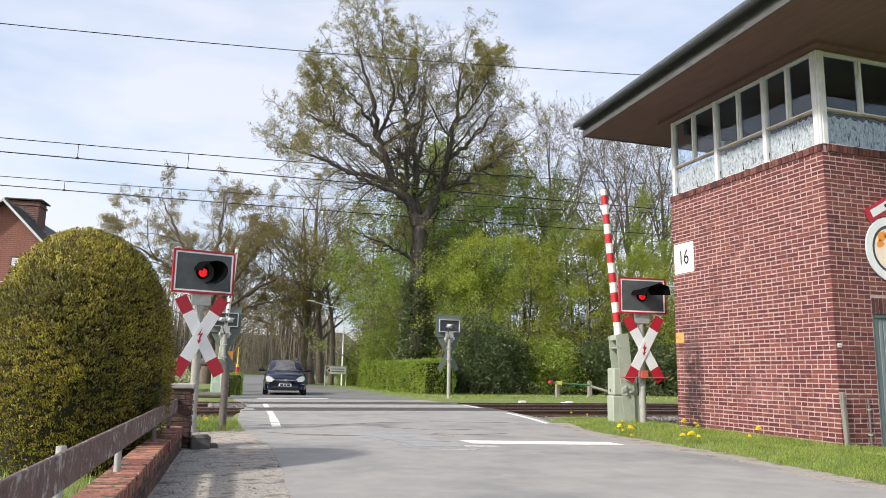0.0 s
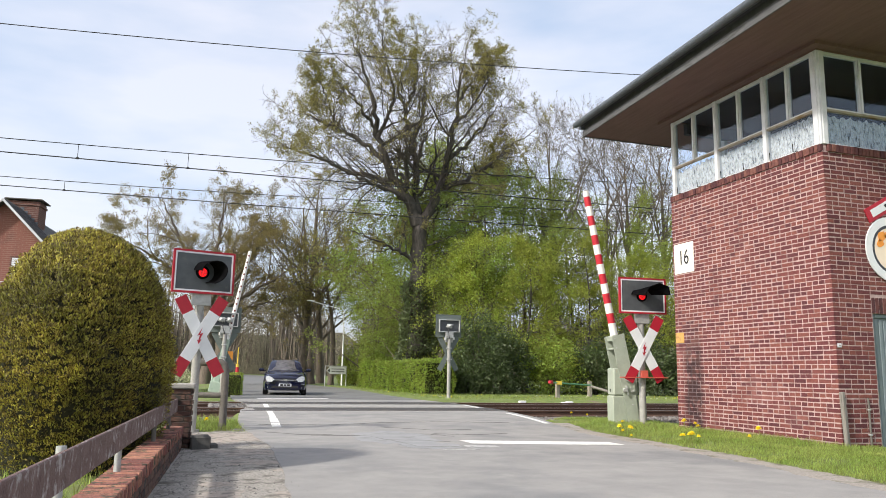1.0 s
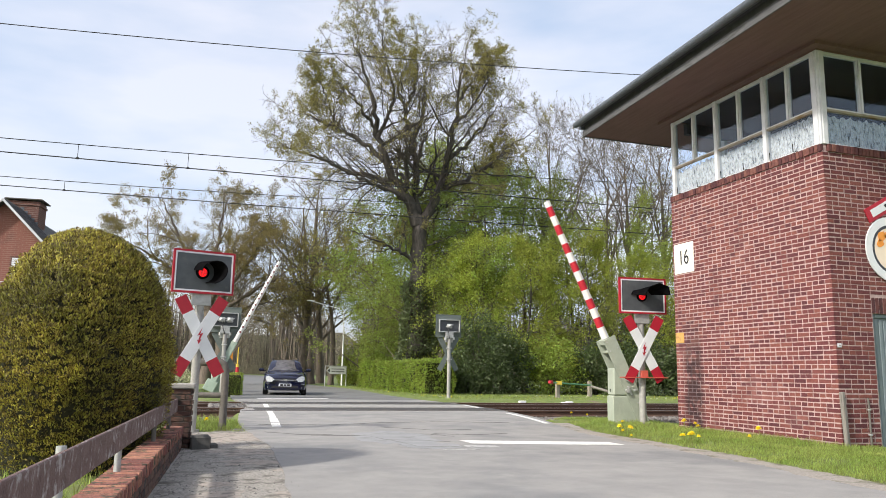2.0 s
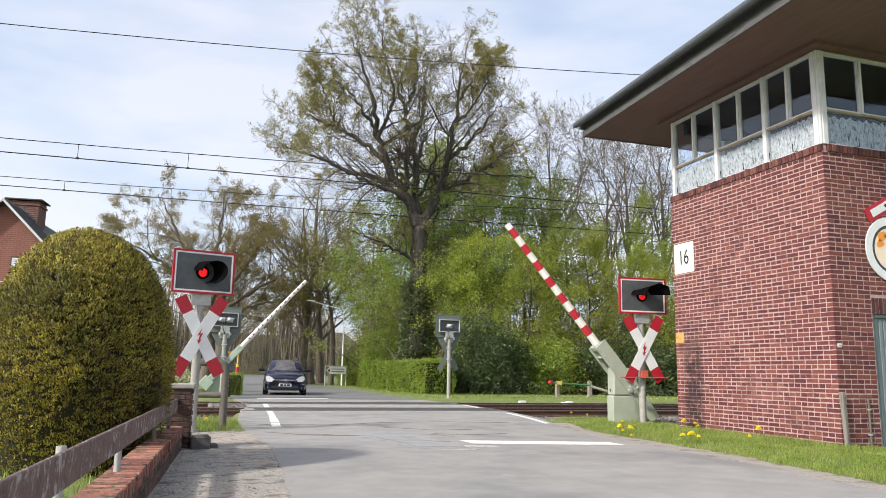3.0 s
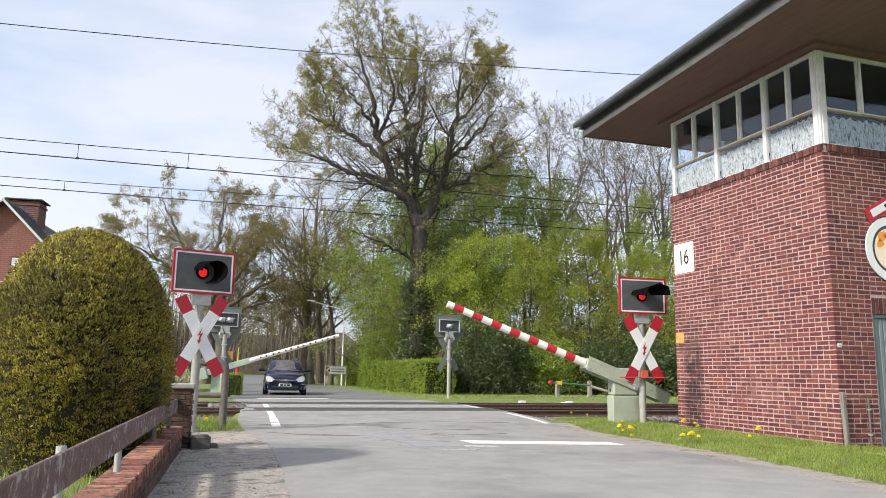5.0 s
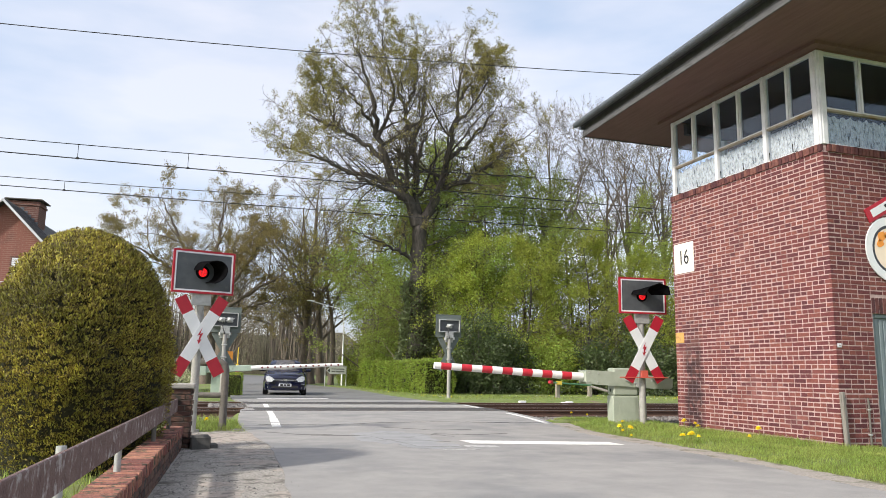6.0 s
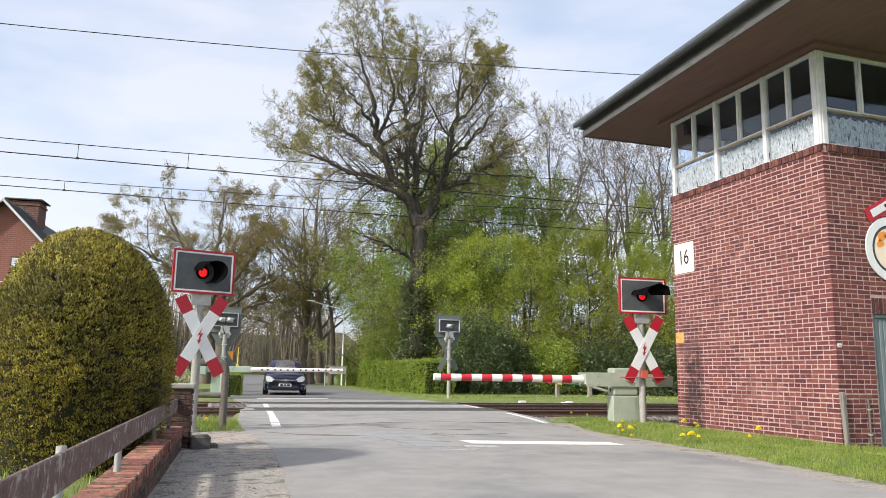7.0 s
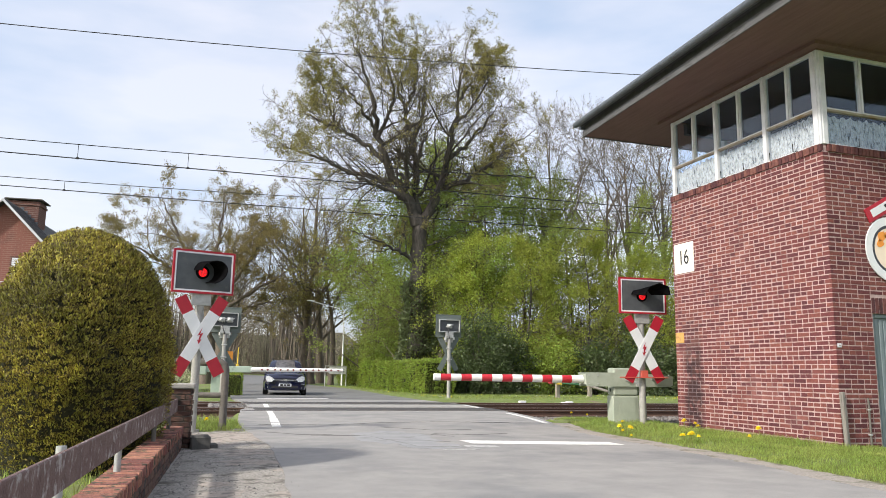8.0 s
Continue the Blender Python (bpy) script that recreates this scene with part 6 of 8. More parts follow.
def build_conifer():
    t = thing("clipped_conifer", pose(-1.16, 9.2, 0), "large clipped dome of golden-green conifer behind the garden wall", "conifer")
    rng = np.random.default_rng(11)

    def surface(u, v):
        """u: angle, v: 0 at the foot, 1 at the top."""
        z = 2.59 * np.sin(v * np.pi / 2) ** 0.8
        k = np.clip(z / 2.59, 0, 1)
        r = np.clip(1.0 - k ** 4.3, 0, 1) ** 0.55
        r = r * (0.97 + 0.04 * np.sin(3 * u + 1.0) + 0.03 * np.sin(5 * u + 4 * k))
        r = r * (1 - 0.14 * np.clip((0.38 - k) / 0.38, 0, 1))
        return np.stack([0.98 * r * np.cos(u), 1.22 * r * np.sin(u), z], -1)

    # closed inner shell whose dark colour paints the shade between the sprays
    us, vs = np.linspace(0, 2 * np.pi, 49), np.linspace(0, 1, 24)
    U, V = np.meshgrid(us, vs)
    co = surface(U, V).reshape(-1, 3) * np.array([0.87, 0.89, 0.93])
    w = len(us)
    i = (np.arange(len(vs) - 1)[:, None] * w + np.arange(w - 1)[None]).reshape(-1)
    arrays("shade_core", co, np.stack([i, i + 1, i + 1 + w, i + w], 1), M["core_shade"], t, smooth=True)
    n = 270000
    u, v = rng.uniform(0, 2 * np.pi, n), np.arcsin(rng.random(n) ** 0.85) * 2 / np.pi
    p = surface(u, v)
    q = surface(u + 0.01, v) - p
    s = surface(u, np.clip(v + 0.01, 0, 1)) - p
    nrm = np.cross(q, s)
    nrm /= np.linalg.norm(nrm, axis=1, keepdims=True) + 1e-9
    clump = np.array([noise.noise(Vector((c[0] * 13, c[1] * 13, c[2] * 19))) for c in p])
    keep = rng.random(n) < 0.62 + 1.5 * clump
    u, v, p, nrm, clump = u[keep], v[keep], p[keep], nrm[keep], clump[keep]
    depth = rng.uniform(-0.12, 0.0, len(p)) + 0.045 * clump
    p = p + nrm * depth[:, None]
    # flat sprays that stand off the clipped surface and point upwards
    rise = np.array([0, 0, 1.0]) - nrm * nrm[:, 2:]
    way = 0.8 * rise + 0.55 * nrm + rng.normal(0, 0.42, p.shape)
    way /= np.linalg.norm(way, axis=1, keepdims=True) + 1e-9
    side = np.cross(way, nrm) + rng.normal(0, 0.42, p.shape)
    side /= np.linalg.norm(side, axis=1, keepdims=True) + 1e-9
    size = rng.uniform(0.6, 1.4, (len(p), 1))
    mid = p + way * 0.016 * size
    co = np.stack([p, mid - side * 0.0062 * size, p + way * 0.030 * size, mid + side * 0.0062 * size], 1).reshape(-1, 3)
    fa = np.arange(4 * len(p)).reshape(-1, 4)
    tagged(arrays("foliage", co, fa, M["thuja"], t), "golden-green scale-leaved sprays")


build_conifer()


# ---- far left: house, small hedge, beacon ----
def build_house():
    h = thing("house", pose(-7.1, 32.0, 0.15, 0, 0, -6), "red brick house with dark tiled gable roof and chimney", "house")
    half, eave, ridge, depth = 3.9, 3.15, 7.16, 7.0
    bm = bmesh.new()
    out = [(-half, -0.2), (half, -0.2), (half, eave), (0, ridge - 0.05), (-half, eave)]
    slab(bm, out, 0.3)
    part("gable_wall", bm, M["house_brick"], h)
    bm = bmesh.new()
    box(bm, (half - 0.3, 0.3, -0.2), (half, depth, eave))
    part("side_wall", bm, M["house_brick"], h)
    bm = bmesh.new()
    slab(bm, out, 0.3, m=pose(0, depth, 0))
    part("rear_wall", bm, M["house_brick"], h)
    slope = (ridge - eave) / half
    ang = math.degrees(math.atan(slope))
    run = (half + 0.45) / math.cos(radians(ang))
    for side in (1, -1):
        m = pose(0, 0, ridge + 0.05, 0, side * ang, 0)
        roof = new("roof")
        roof.parent = h
        roof.matrix_basis = m
        bm = bmesh.new()
        box(bm, (0 if side > 0 else -run, -0.28, -0.08), (run if side > 0 else 0, depth + 0.3, -0.005))
        part("deck", bm, M["tile_roof"], roof)
        if side > 0:
            bm = bmesh.new()
            box(bm, (0, 0, 0), (0.30, 0.235, 0.02), bevel=0.006)
            tube(bm, [(0.0, 0.0, 0.02), (0.30, 0.0, 0.02)], 0.035, 6)
            tile = mesh_of("tile", bm, M["tile_roof"])
            for r in range(18):
                for c in range(9):
                    ob = new("tile", tile)
                    ob.parent = roof
                    ob.matrix_basis = pose(0.02 + r * 0.325, -0.25 + c * 0.245, 0.015, 0, 2.5, 0)
        bm = bmesh.new()
        box(bm, (0 if side > 0 else -run, -0.34, -0.06), (run if side > 0 else 0, -0.282, 0.02), bevel=0.006)
        part("bargeboard", bm, M["white_paint"], roof, "white bargeboard")
    c = new("chimney")
    c.parent = h
    bm = bmesh.new()
    box(bm, (-0.58, 2.0, 4.6), (0.60, 3.0, 7.63), bevel=0.01)
    part("chimney_shaft", bm, M["chimney_brick"], c)
    bm = bmesh.new()
    box(bm, (-0.62, 1.96, 7.45), (0.64, 3.04, 7.53), bevel=0.01)
    part("cornice", bm, M["chimney_brick"], c)
    bm = bmesh.new()
    box(bm, (-0.70, 1.90, 7.67), (0.72, 3.10, 7.72), bevel=0.008)
    for x in (-0.54, 0.48):
        box(bm, (x, 2.1, 7.63), (x + 0.08, 2.9, 7.67))
    part("cowl", bm, M["concrete_dark"], c, "dark slab cowl")
    for k in range(5):
        bm = bmesh.new()
        x = -0.10 + 0.14 * k
        box(bm, (x, 1.985, ridge - 0.05 - (x + 0.15) * 1.03 + 0.02), (x + 0.15, 1.998, ridge - 0.05 - (x + 0.15) * 1.03 + 0.30))
        part("flashing", bm, M["zinc"], c, "stepped grey lead flashing")
    for x, z, w, hh in ((0.95, 3.72, 1.15, 1.35), (-1.9, 3.4, 1.15, 1.2)):
        win = new("window")
        win.parent = h
        bm = bmesh.new()
        for lo, hi in (((x - w / 2, -0.02, z), (x - w / 2 + 0.06, 0.04, z + hh)), ((x + w / 2 - 0.06, -0.02, z), (x + w / 2, 0.04, z + hh)), ((x - w / 2 + 0.06, -0.02, z + hh - 0.06), (x + w / 2 - 0.06, 0.04, z + hh)), ((x - w / 2 + 0.06, -0.02, z), (x + w / 2 - 0.06, 0.04, z + 0.06))):
            box(bm, lo, hi)
        part("frame", bm, M["chimney_brick"], win, "dark brown window frame")
        n = 16
        for k in range(n):
            zz = z + 0.06 + k * (hh - 0.12) / n
            bm = bmesh.new()
            box(bm, (x - w / 2 + 0.062, -0.012, zz), (x + w / 2 - 0.062, 0.0, zz + (hh - 0.12) / n - 0.008), bevel=0.003)
            part("slat", bm, M["shutter"], win)
    b = new("balcony")
    b.parent = h
    bm = bmesh.new()
    box(bm, (-3.0, -1.2, 2.85), (1.7, -0.01, 3.0), bevel=0.01)
    part("balcony_slab", bm, M["concrete"], b)
    for z in (3.1, 3.95):
        bm = bmesh.new()
        box(bm, (-3.0, -1.2, z), (1.7, -1.16, z + 0.03))
        part("rail", bm, M["white_paint"], b)
    for k in range(31):
        bm = bmesh.new()
        x = -2.95 + k * 0.15
        box(bm, (x, -1.19, 3.13), (x + 0.02, -1.17, 3.95))
        part("baluster", bm, M["white_paint"], b)


build_house()


def build_hedge(name, m, size, n, leaf_mat, label, leaf=0.07, wobble=0.06, seed=5):
    """A clipped hedge: a core coloured near-black as its inner shade, and a coat of small leaves. size: length along x,
    depth, height.
    """
    rng = np.random.default_rng(seed)
    t = thing(name, m, label, "hedge")
    L, D, H = size
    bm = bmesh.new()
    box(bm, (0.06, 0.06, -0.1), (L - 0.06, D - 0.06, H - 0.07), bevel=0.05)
    part("shade_core", bm, M["core_shade"], t)
    area = np.array([L * H, L * H, D * H, D * H, L * D])
    k = rng.choice(5, n, p=area / area.sum())
    a, b = rng.random(n), rng.random(n)
    p, nr = np.zeros((n, 3)), np.zeros((n, 3))
    for face, (pt, nv) in enumerate(((lambda a, b: (a * L, 0 * a, b * H), (0, -1, 0)), (lambda a, b: (a * L, 0 * a + D, b * H), (0, 1, 0)), (lambda a, b: (0 * a, a * D, b * H), (-1, 0, 0)), (lambda a, b: (0 * a + L, a * D, b * H), (1, 0, 0)), (lambda a, b: (a * L, b * D, 0 * a + H), (0, 0, 1)))):
        s = k == face
        p[s] = np.stack(pt(a[s], b[s]), -1)
        nr[s] = nv
    bulge = np.array([noise.noise(Vector(q * 1.7)) for q in p])
    p += nr * (bulge * wobble + rng.uniform(-0.06, 0.02, n))[:, None]
    co, fa = leaves(p, nr + np.array([0, 0, 0.3]), leaf, leaf * 0.6, rng, 0.7)
    tagged(arrays("foliage", co, fa, leaf_mat, t), kind="stuff")
    return t


build_hedge("clipped_hedge", pose(10.82, 50.4, 0.1, 0, 0, -91.4), (16.4, 1.4, 1.56), 40000, M["leaf_hedge"], "long clipped green beech hedge along the far verge", 0.10, 0.20)
build_hedge("small_hedge", pose(1.42, 31.6, 0.1, 0, 0, 0), (0.62, 1.2, 0.86), 3500, M["leaf_hedge"], "small square clipped hedge beside the far barrier", 0.05, 0.03)


def build_beacon():
    b = thing("warning_post", pose(1.91, 33.4, 0.1), "slim yellow post with red and white bands by the road", "post")
    bm = bmesh.new()
    tube(bm, [(0, 0, -0.1), (0, 0, 0.75)], 0.035, 10)
    part("pole", bm, M["pole_grey"], b, smooth=True)
    for z0, z1, r, mt in ((0.75, 0.86, 0.085, "yellow"), (0.86, 1.12, 0.08, "arm_red"), (1.12, 1.25, 0.07, "yellow"), (1.25, 1.95, 0.024, "yellow")):
        bm = bmesh.new()
        tube(bm, [(0, 0, z0), (0, 0, z1)], [r, r * 0.85], 12)
        part("band", bm, M[mt], b, smooth=True)
    s = thing("orange_sign", pose(1.62, 38.0, -0.22), "small orange board on a post far down the road", "sign")
    bm = bmesh.new()
    tube(bm, [(0, 0.03, -0.1), (0, 0.03, 2.3)], 0.03, 8)
    part("post", bm, M["pole_grey"], s)
    bm = bmesh.new()
    slab(bm, rect(0.62, 0.42, 0, 2.0), 0.02)
    part("board", bm, M["orange"], s)
    for z in (2.0,):
        bm = bmesh.new()
        box(bm, (-0.2, -0.006, z - 0.02), (0.2, -0.001, z + 0.0))
        part("lettering_bar", bm, M["ink"], s)


build_beacon()


# ---- far verge: direction sign, street lamp, fence ----
def build_direction_sign():
    s = thing("direction_sign", pose(9.15, 54.2, 0.1, 0, 0, 12), "white arrow-shaped direction board in a grey tube frame", "sign")
    for x in (0.0, 1.62):
        bm = bmesh.new()
        tube(bm, [(x, 0, -0.1), (x, 0, 1.42)], 0.035, 8)
        part("post", bm, M["galvanised"], s, smooth=True)
    bm = bmesh.new()
    tube(bm, [(0, 0, 1.42), (1.62, 0, 1.42)], 0.035, 8)
    part("top_tube", bm, M["galvanised"], s, smooth=True)
    bm = bmesh.new()
    slab(bm, [(0.06, 1.12), (0.36, 0.86), (1.56, 0.86), (1.56, 1.38), (0.36, 1.38)], 0.03, m=pose(0, -0.07, 0))
    part("board", bm, M["road_sign_white"], s)
    for z, x0, x1 in ((1.22, 0.46, 1.44), (1.03, 0.46, 0.72), (1.03, 0.78, 1.44)):
        bm = bmesh.new()
        box(bm, (x0, -0.076, z - 0.026), (x1, -0.071, z + 0.026))
        part("lettering_bar", bm, M["ink"], s)
    bm = bmesh.new()
    slab(bm, [(0.14, 1.11), (0.32, 0.97), (0.32, 1.26)], 0.004, m=pose(0, -0.076, 0))
    part("arrow_head", bm, M["ink"], s)


build_direction_sign()


def build_street_lamp():
    s = thing("street_lamp", pose(10.5, 54.9, 0.1), "slim white street lamp with a long arm over the road", "street lamp")
    bm = bmesh.new()
    tube(bm, [(0, 0, -0.1), (0, 0, 3.4), (-0.04, 0, 5.42)], [0.07, 0.055, 0.035], 10)
    part("pole", bm, M["road_sign_white"], s, smooth=True)
    bm = bmesh.new()
    tube(bm, [(-0.04, 0, 5.40), (-0.12, 0, 5.52), (-0.4, 0, 5.60), (-2.5, 0, 6.08)], 0.026, 8)
    part("arm", bm, M["road_sign_white"], s, smooth=True)
    bm = bmesh.new()
    box(bm, (-2.75, -0.07, 6.07), (-2.2, 0.07, 6.125), bevel=0.02)
    part("lamp_head", bm, M["road_sign_white"], s)


build_street_lamp()


def build_fence():
    f = thing("pipe_fence", pose(0, 0, 0.1), "green pipe rail on weathered wooden posts beyond the tracks", "fence")
    for x, y, hh in ((15.50, 30.6, 0.72), (18.05, 32.3, 0.74)):
        bm = bmesh.new()
        box(bm, (x - 0.09, y - 0.09, -0.2), (x + 0.09, y + 0.09, hh), bevel=0.02)
        part("post", bm, M["post_wood"], f)
    bm = bmesh.new()
    tube(bm, [(15.10, 30.35, 0.69), (15.55, 30.47, 0.66), (18.1, 32.17, 0.56)], 0.035, 8)
    part("pipe", bm, M["pipe_green"], f, smooth=True)
    bm = bmesh.new()
    tube(bm, [(14.93, 30.25, 0.705), (15.10, 30.35, 0.69)], 0.075, 10)
    part("end_cap", bm, M["arm_red"], f, "red end cap")
    bm = bmesh.new()
    box(bm, (15.39, 30.40, 0.60), (15.61, 30.508, 0.75))
    part("clip", bm, M["yellow"], f)
    bm = bmesh.new()
    tube(bm, [(17.7, 31.6, 0.62), (18.3, 31.0, 0.40), (18.9, 30.6, 0.05)], 0.06, 8)
    tagged(part("fallen_limb", bm, M["old_wood"], smooth=True), "pale broken branch propped against the fence post", "branch")
    for x, y, hh in ((15.3, 37.4, 0.75), (24.0, 30.4, 0.55)):
        bm = bmesh.new()
        box(bm, (x - 0.07, y - 0.07, -0.1), (x + 0.07, y + 0.07, 0.1 + hh), bevel=0.02)
        tagged(part("fence_post", bm, M["post_wood"]), "short weathered wooden post in the grass", "post", "old posts beyond the tracks")
    for x, y in ((11.9, 26.4), (13.6, 25.9), (13.1, 25.3), (15.9, 25.3)):
        bm = bmesh.new()
        box(bm, (x - 0.13, y - 0.10, -0.18), (x + 0.13, y + 0.10, 0.13), bevel=0.02)
        box(bm, (x + 0.14, y - 0.08, -0.18), (x + 0.36, y + 0.08, 0.05), mi=1, bevel=0.01)
        tagged(part("track_box", bm, [M["road_sign_white"], M["yellow"]]), "small white and yellow connection box beside the rail", "track box", "connection boxes at the far rail")


build_fence()


# ---- car waiting beyond the tracks ----
def build_car():
    car = thing("car", pose(3.80, 32.25, 0.1, 0, 0, -6), "dark blue estate car waiting before the closed crossing", "car")
    W = 0.885

    def loft(stations, cap=True):
        bm = bmesh.new()
        rings = []
        for y, pts in stations:
            ring = [bm.verts.new((x, y, z)) for x, z in pts]
            ring += [bm.verts.new((-x, y, z)) for x, z in pts[::-1]]
            rings.append(ring)
        n = len(rings[0])
        for a, b in zip(rings, rings[1:]):
            for k in range(n):
                bm.faces.new((a[k], b[k], b[(k + 1) % n], a[(k + 1) % n]))
        if cap:
            bm.faces.new(rings[0])
            bm.faces.new(rings[-1][::-1])
        bmesh.ops.recalc_face_normals(bm, faces=bm.faces)
        return bm

    # lower body: half outlines from sill to bonnet edge
    body = [(0.0, [(0.30, 0.22), (0.62, 0.24), (0.66, 0.40), (0.64, 0.60), (0.50, 0.68), (0.20, 0.70)]),
            (0.10, [(0.40, 0.19), (0.78, 0.22), (0.82, 0.42), (0.79, 0.66), (0.60, 0.77), (0.25, 0.80)]),
            (0.45, [(0.45, 0.18), (0.86, 0.22), (0.885, 0.45), (0.86, 0.74), (0.66, 0.87), (0.25, 0.90)]),
            (1.05, [(0.45, 0.18), (0.87, 0.22), (0.89, 0.48), (0.87, 0.84), (0.70, 0.97), (0.25, 1.00)]),
            (1.30, [(0.45, 0.18), (0.87, 0.22), (0.89, 0.48), (0.87, 0.88), (0.74, 1.00), (0.25, 1.02)]),
            (3.80, [(0.45, 0.20), (0.87, 0.24), (0.89, 0.50), (0.87, 0.92), (0.76, 1.02), (0.25, 1.04)]),
            (4.35, [(0.45, 0.24), (0.80, 0.28), (0.84, 0.52), (0.82, 0.90), (0.70, 1.02), (0.25, 1.04)]),
            (4.47, [(0.40, 0.32), (0.70, 0.36), (0.74, 0.56), (0.72, 0.86), (0.62, 0.96), (0.25, 0.98)])]
    part("body", loft(body), M["car_paint"], car, "dark blue metallic body", smooth=True)
    cabin = [(1.06, [(0.30, 0.95), (0.74, 0.95), (0.74, 0.965), (0.73, 0.975), (0.60, 0.985), (0.30, 0.99)]),
             (1.40, [(0.30, 0.95), (0.76, 0.97), (0.73, 1.10), (0.68, 1.185), (0.58, 1.21), (0.30, 1.225)]),
             (1.75, [(0.30, 0.95), (0.77, 0.98), (0.70, 1.24), (0.61, 1.39), (0.50, 1.435), (0.25, 1.45)]),
             (2.15, [(0.30, 0.95), (0.77, 0.98), (0.69, 1.27), (0.60, 1.43), (0.48, 1.475), (0.25, 1.492)]),
             (3.00, [(0.30, 0.95), (0.77, 0.98), (0.69, 1.27), (0.59, 1.44), (0.47, 1.488), (0.25, 1.505)]),
             (3.90, [(0.30, 0.95), (0.76, 0.99), (0.67, 1.26), (0.57, 1.41), (0.45, 1.455), (0.25, 1.47)]),
             (4.38, [(0.30, 0.97), (0.72, 0.99), (0.68, 1.04), (0.64, 1.08), (0.55, 1.10), (0.30, 1.12)])]
    part("cabin", loft(cabin), M["car_paint"], car, smooth=True)
    # the windscreen bows outwards and is narrower at the top
    bm = bmesh.new()
    rows = []
    for i in range(9):
        f = i / 8
        w, y = 0.665 - 0.135 * f, 1.10 + 0.65 * f
        rows.append([bm.verts.new((w * u, y - 0.012 + 0.05 * u ** 4 * f, 1.018 + 0.447 * f - 0.055 * u ** 4 * (0.35 + f))) for u in np.linspace(-1, 1, 13)])
    for a, b in zip(rows, rows[1:]):
        for k in range(12):
            bm.faces.new((a[k], a[k + 1], b[k + 1], b[k]))
    bmesh.ops.recalc_face_normals(bm, faces=bm.faces)
    bmesh.ops.solidify(bm, geom=bm.faces[:], thickness=0.008)
    part("windscreen", bm, M["windscreen"], car, "windscreen with a pale reflection painted into its colour", smooth=True)
    for s in (1, -1):
        bm = bmesh.new()
        bm.faces.new([bm.verts.new(p) for p in ((s * 0.775, 1.50, 1.03), (s * 0.775, 3.75, 1.04), (s * 0.628, 3.60, 1.39), (s * 0.635, 1.95, 1.39))])
        bmesh.ops.solidify(bm, geom=bm.faces[:], thickness=0.01)
        part("side_window", bm, M["car_glass"], car)
        bm = bmesh.new()
        slab(bm, [(s * 0.47, 0.635), (s * 0.56, 0.545), (s * 0.74, 0.55), (s * 0.82, 0.64), (s * 0.81, 0.755), (s * 0.72, 0.785), (s * 0.56, 0.72)], 0.20, m=pose(0, -0.19, 0, 0, 0, s * 14))
        part("headlamp", bm, M["headlamp"], car, "clear headlamp")
        bm = bmesh.new()
        box(bm, (s * 0.67 - 0.13, 0.02, 0.445), (s * 0.67 + 0.13, 0.10, 0.463), bevel=0.004)
        part("bumper_trim", bm, M["chrome"], car, "bright bumper strip")
        bm = bmesh.new()
        tube(bm, [(s * 0.66, 0.03, 0.33), (s * 0.66, 0.12, 0.33)], 0.05, 12)
        part("fog_lamp", bm, M["headlamp"], car)
        bm = bmesh.new()
        box(bm, (s * 1.00 - 0.11, 1.32, 0.97), (s * 1.00 + 0.11, 1.46, 1.10), bevel=0.035)
        box(bm, (min(s * 0.80, s * 0.92), 1.38, 0.97), (max(s * 0.80, s * 0.92), 1.43, 1.01))
        part("mirror", bm, M["car_paint"], car)
        bm = bmesh.new()
        tube(bm, [(s * 0.56, 2.0, 1.47), (s * 0.56, 2.1, 1.535), (s * 0.55, 3.7, 1.53), (s * 0.55, 3.8, 1.46)], 0.018, 8)
        part("roof_rail", bm, M["car_black"], car)
        for y in (0.86, 3.52):
            wh = new("wheel")
            wh.parent = car
            wh.matrix_basis = pose(s * 0.80, y, 0.315)
            bm = bmesh.new()
            tube(bm, [(-0.10, 0, 0), (-0.085, 0, 0), (0.085, 0, 0), (0.10, 0, 0)], [0.28, 0.315, 0.315, 0.28], 24)
            part("tyre", bm, M["tyre"], wh, smooth=True)
            bm = bmesh.new()
            tube(bm, [(-0.106, 0, 0), (0.106, 0, 0)], 0.20, 18)
            part("rim", bm, M["galvanised"], wh, smooth=True)
    bm = bmesh.new()
    box(bm, (-0.44, -0.012, 0.565), (0.44, 0.06, 0.665), bevel=0.012)
    part("grille", bm, M["car_black"], car)
    bm = bmesh.new()
    box(bm, (-0.46, -0.022, 0.602), (0.46, 0.05, 0.632), bevel=0.006)
    part("grille_trim", bm, M["chrome"], car, "chrome grille trim")
    bm = bmesh.new()
    slab(bm, [(0.10 * math.cos(t), 0.618 + 0.05 * math.sin(t)) for t in np.linspace(0, 6.28, 21)[:-1]], 0.02, m=pose(0, -0.03, 0))
    part("emblem", bm, M["chrome"], car, "plain chrome oval emblem")
    bm = bmesh.new()
    box(bm, (-0.56, -0.006, 0.27), (0.56, 0.06, 0.40), bevel=0.02)
    part("air_intake", bm, M["car_black"], car)
    pl = new("number_plate")
    pl.parent = car
    bm = bmesh.new()
    box(bm, (-0.26, -0.03, 0.36), (0.26, -0.008, 0.47), bevel=0.004)
    part("plate", bm, M["plate_white"], pl)
    for x0, x1 in ((-0.20, -0.08), (-0.05, 0.05), (0.08, 0.21)):
        bm = bmesh.new()
        box(bm, (x0, -0.034, 0.38), (x1, -0.031, 0.45))
        part("lettering_bar", bm, M["ink"], pl)
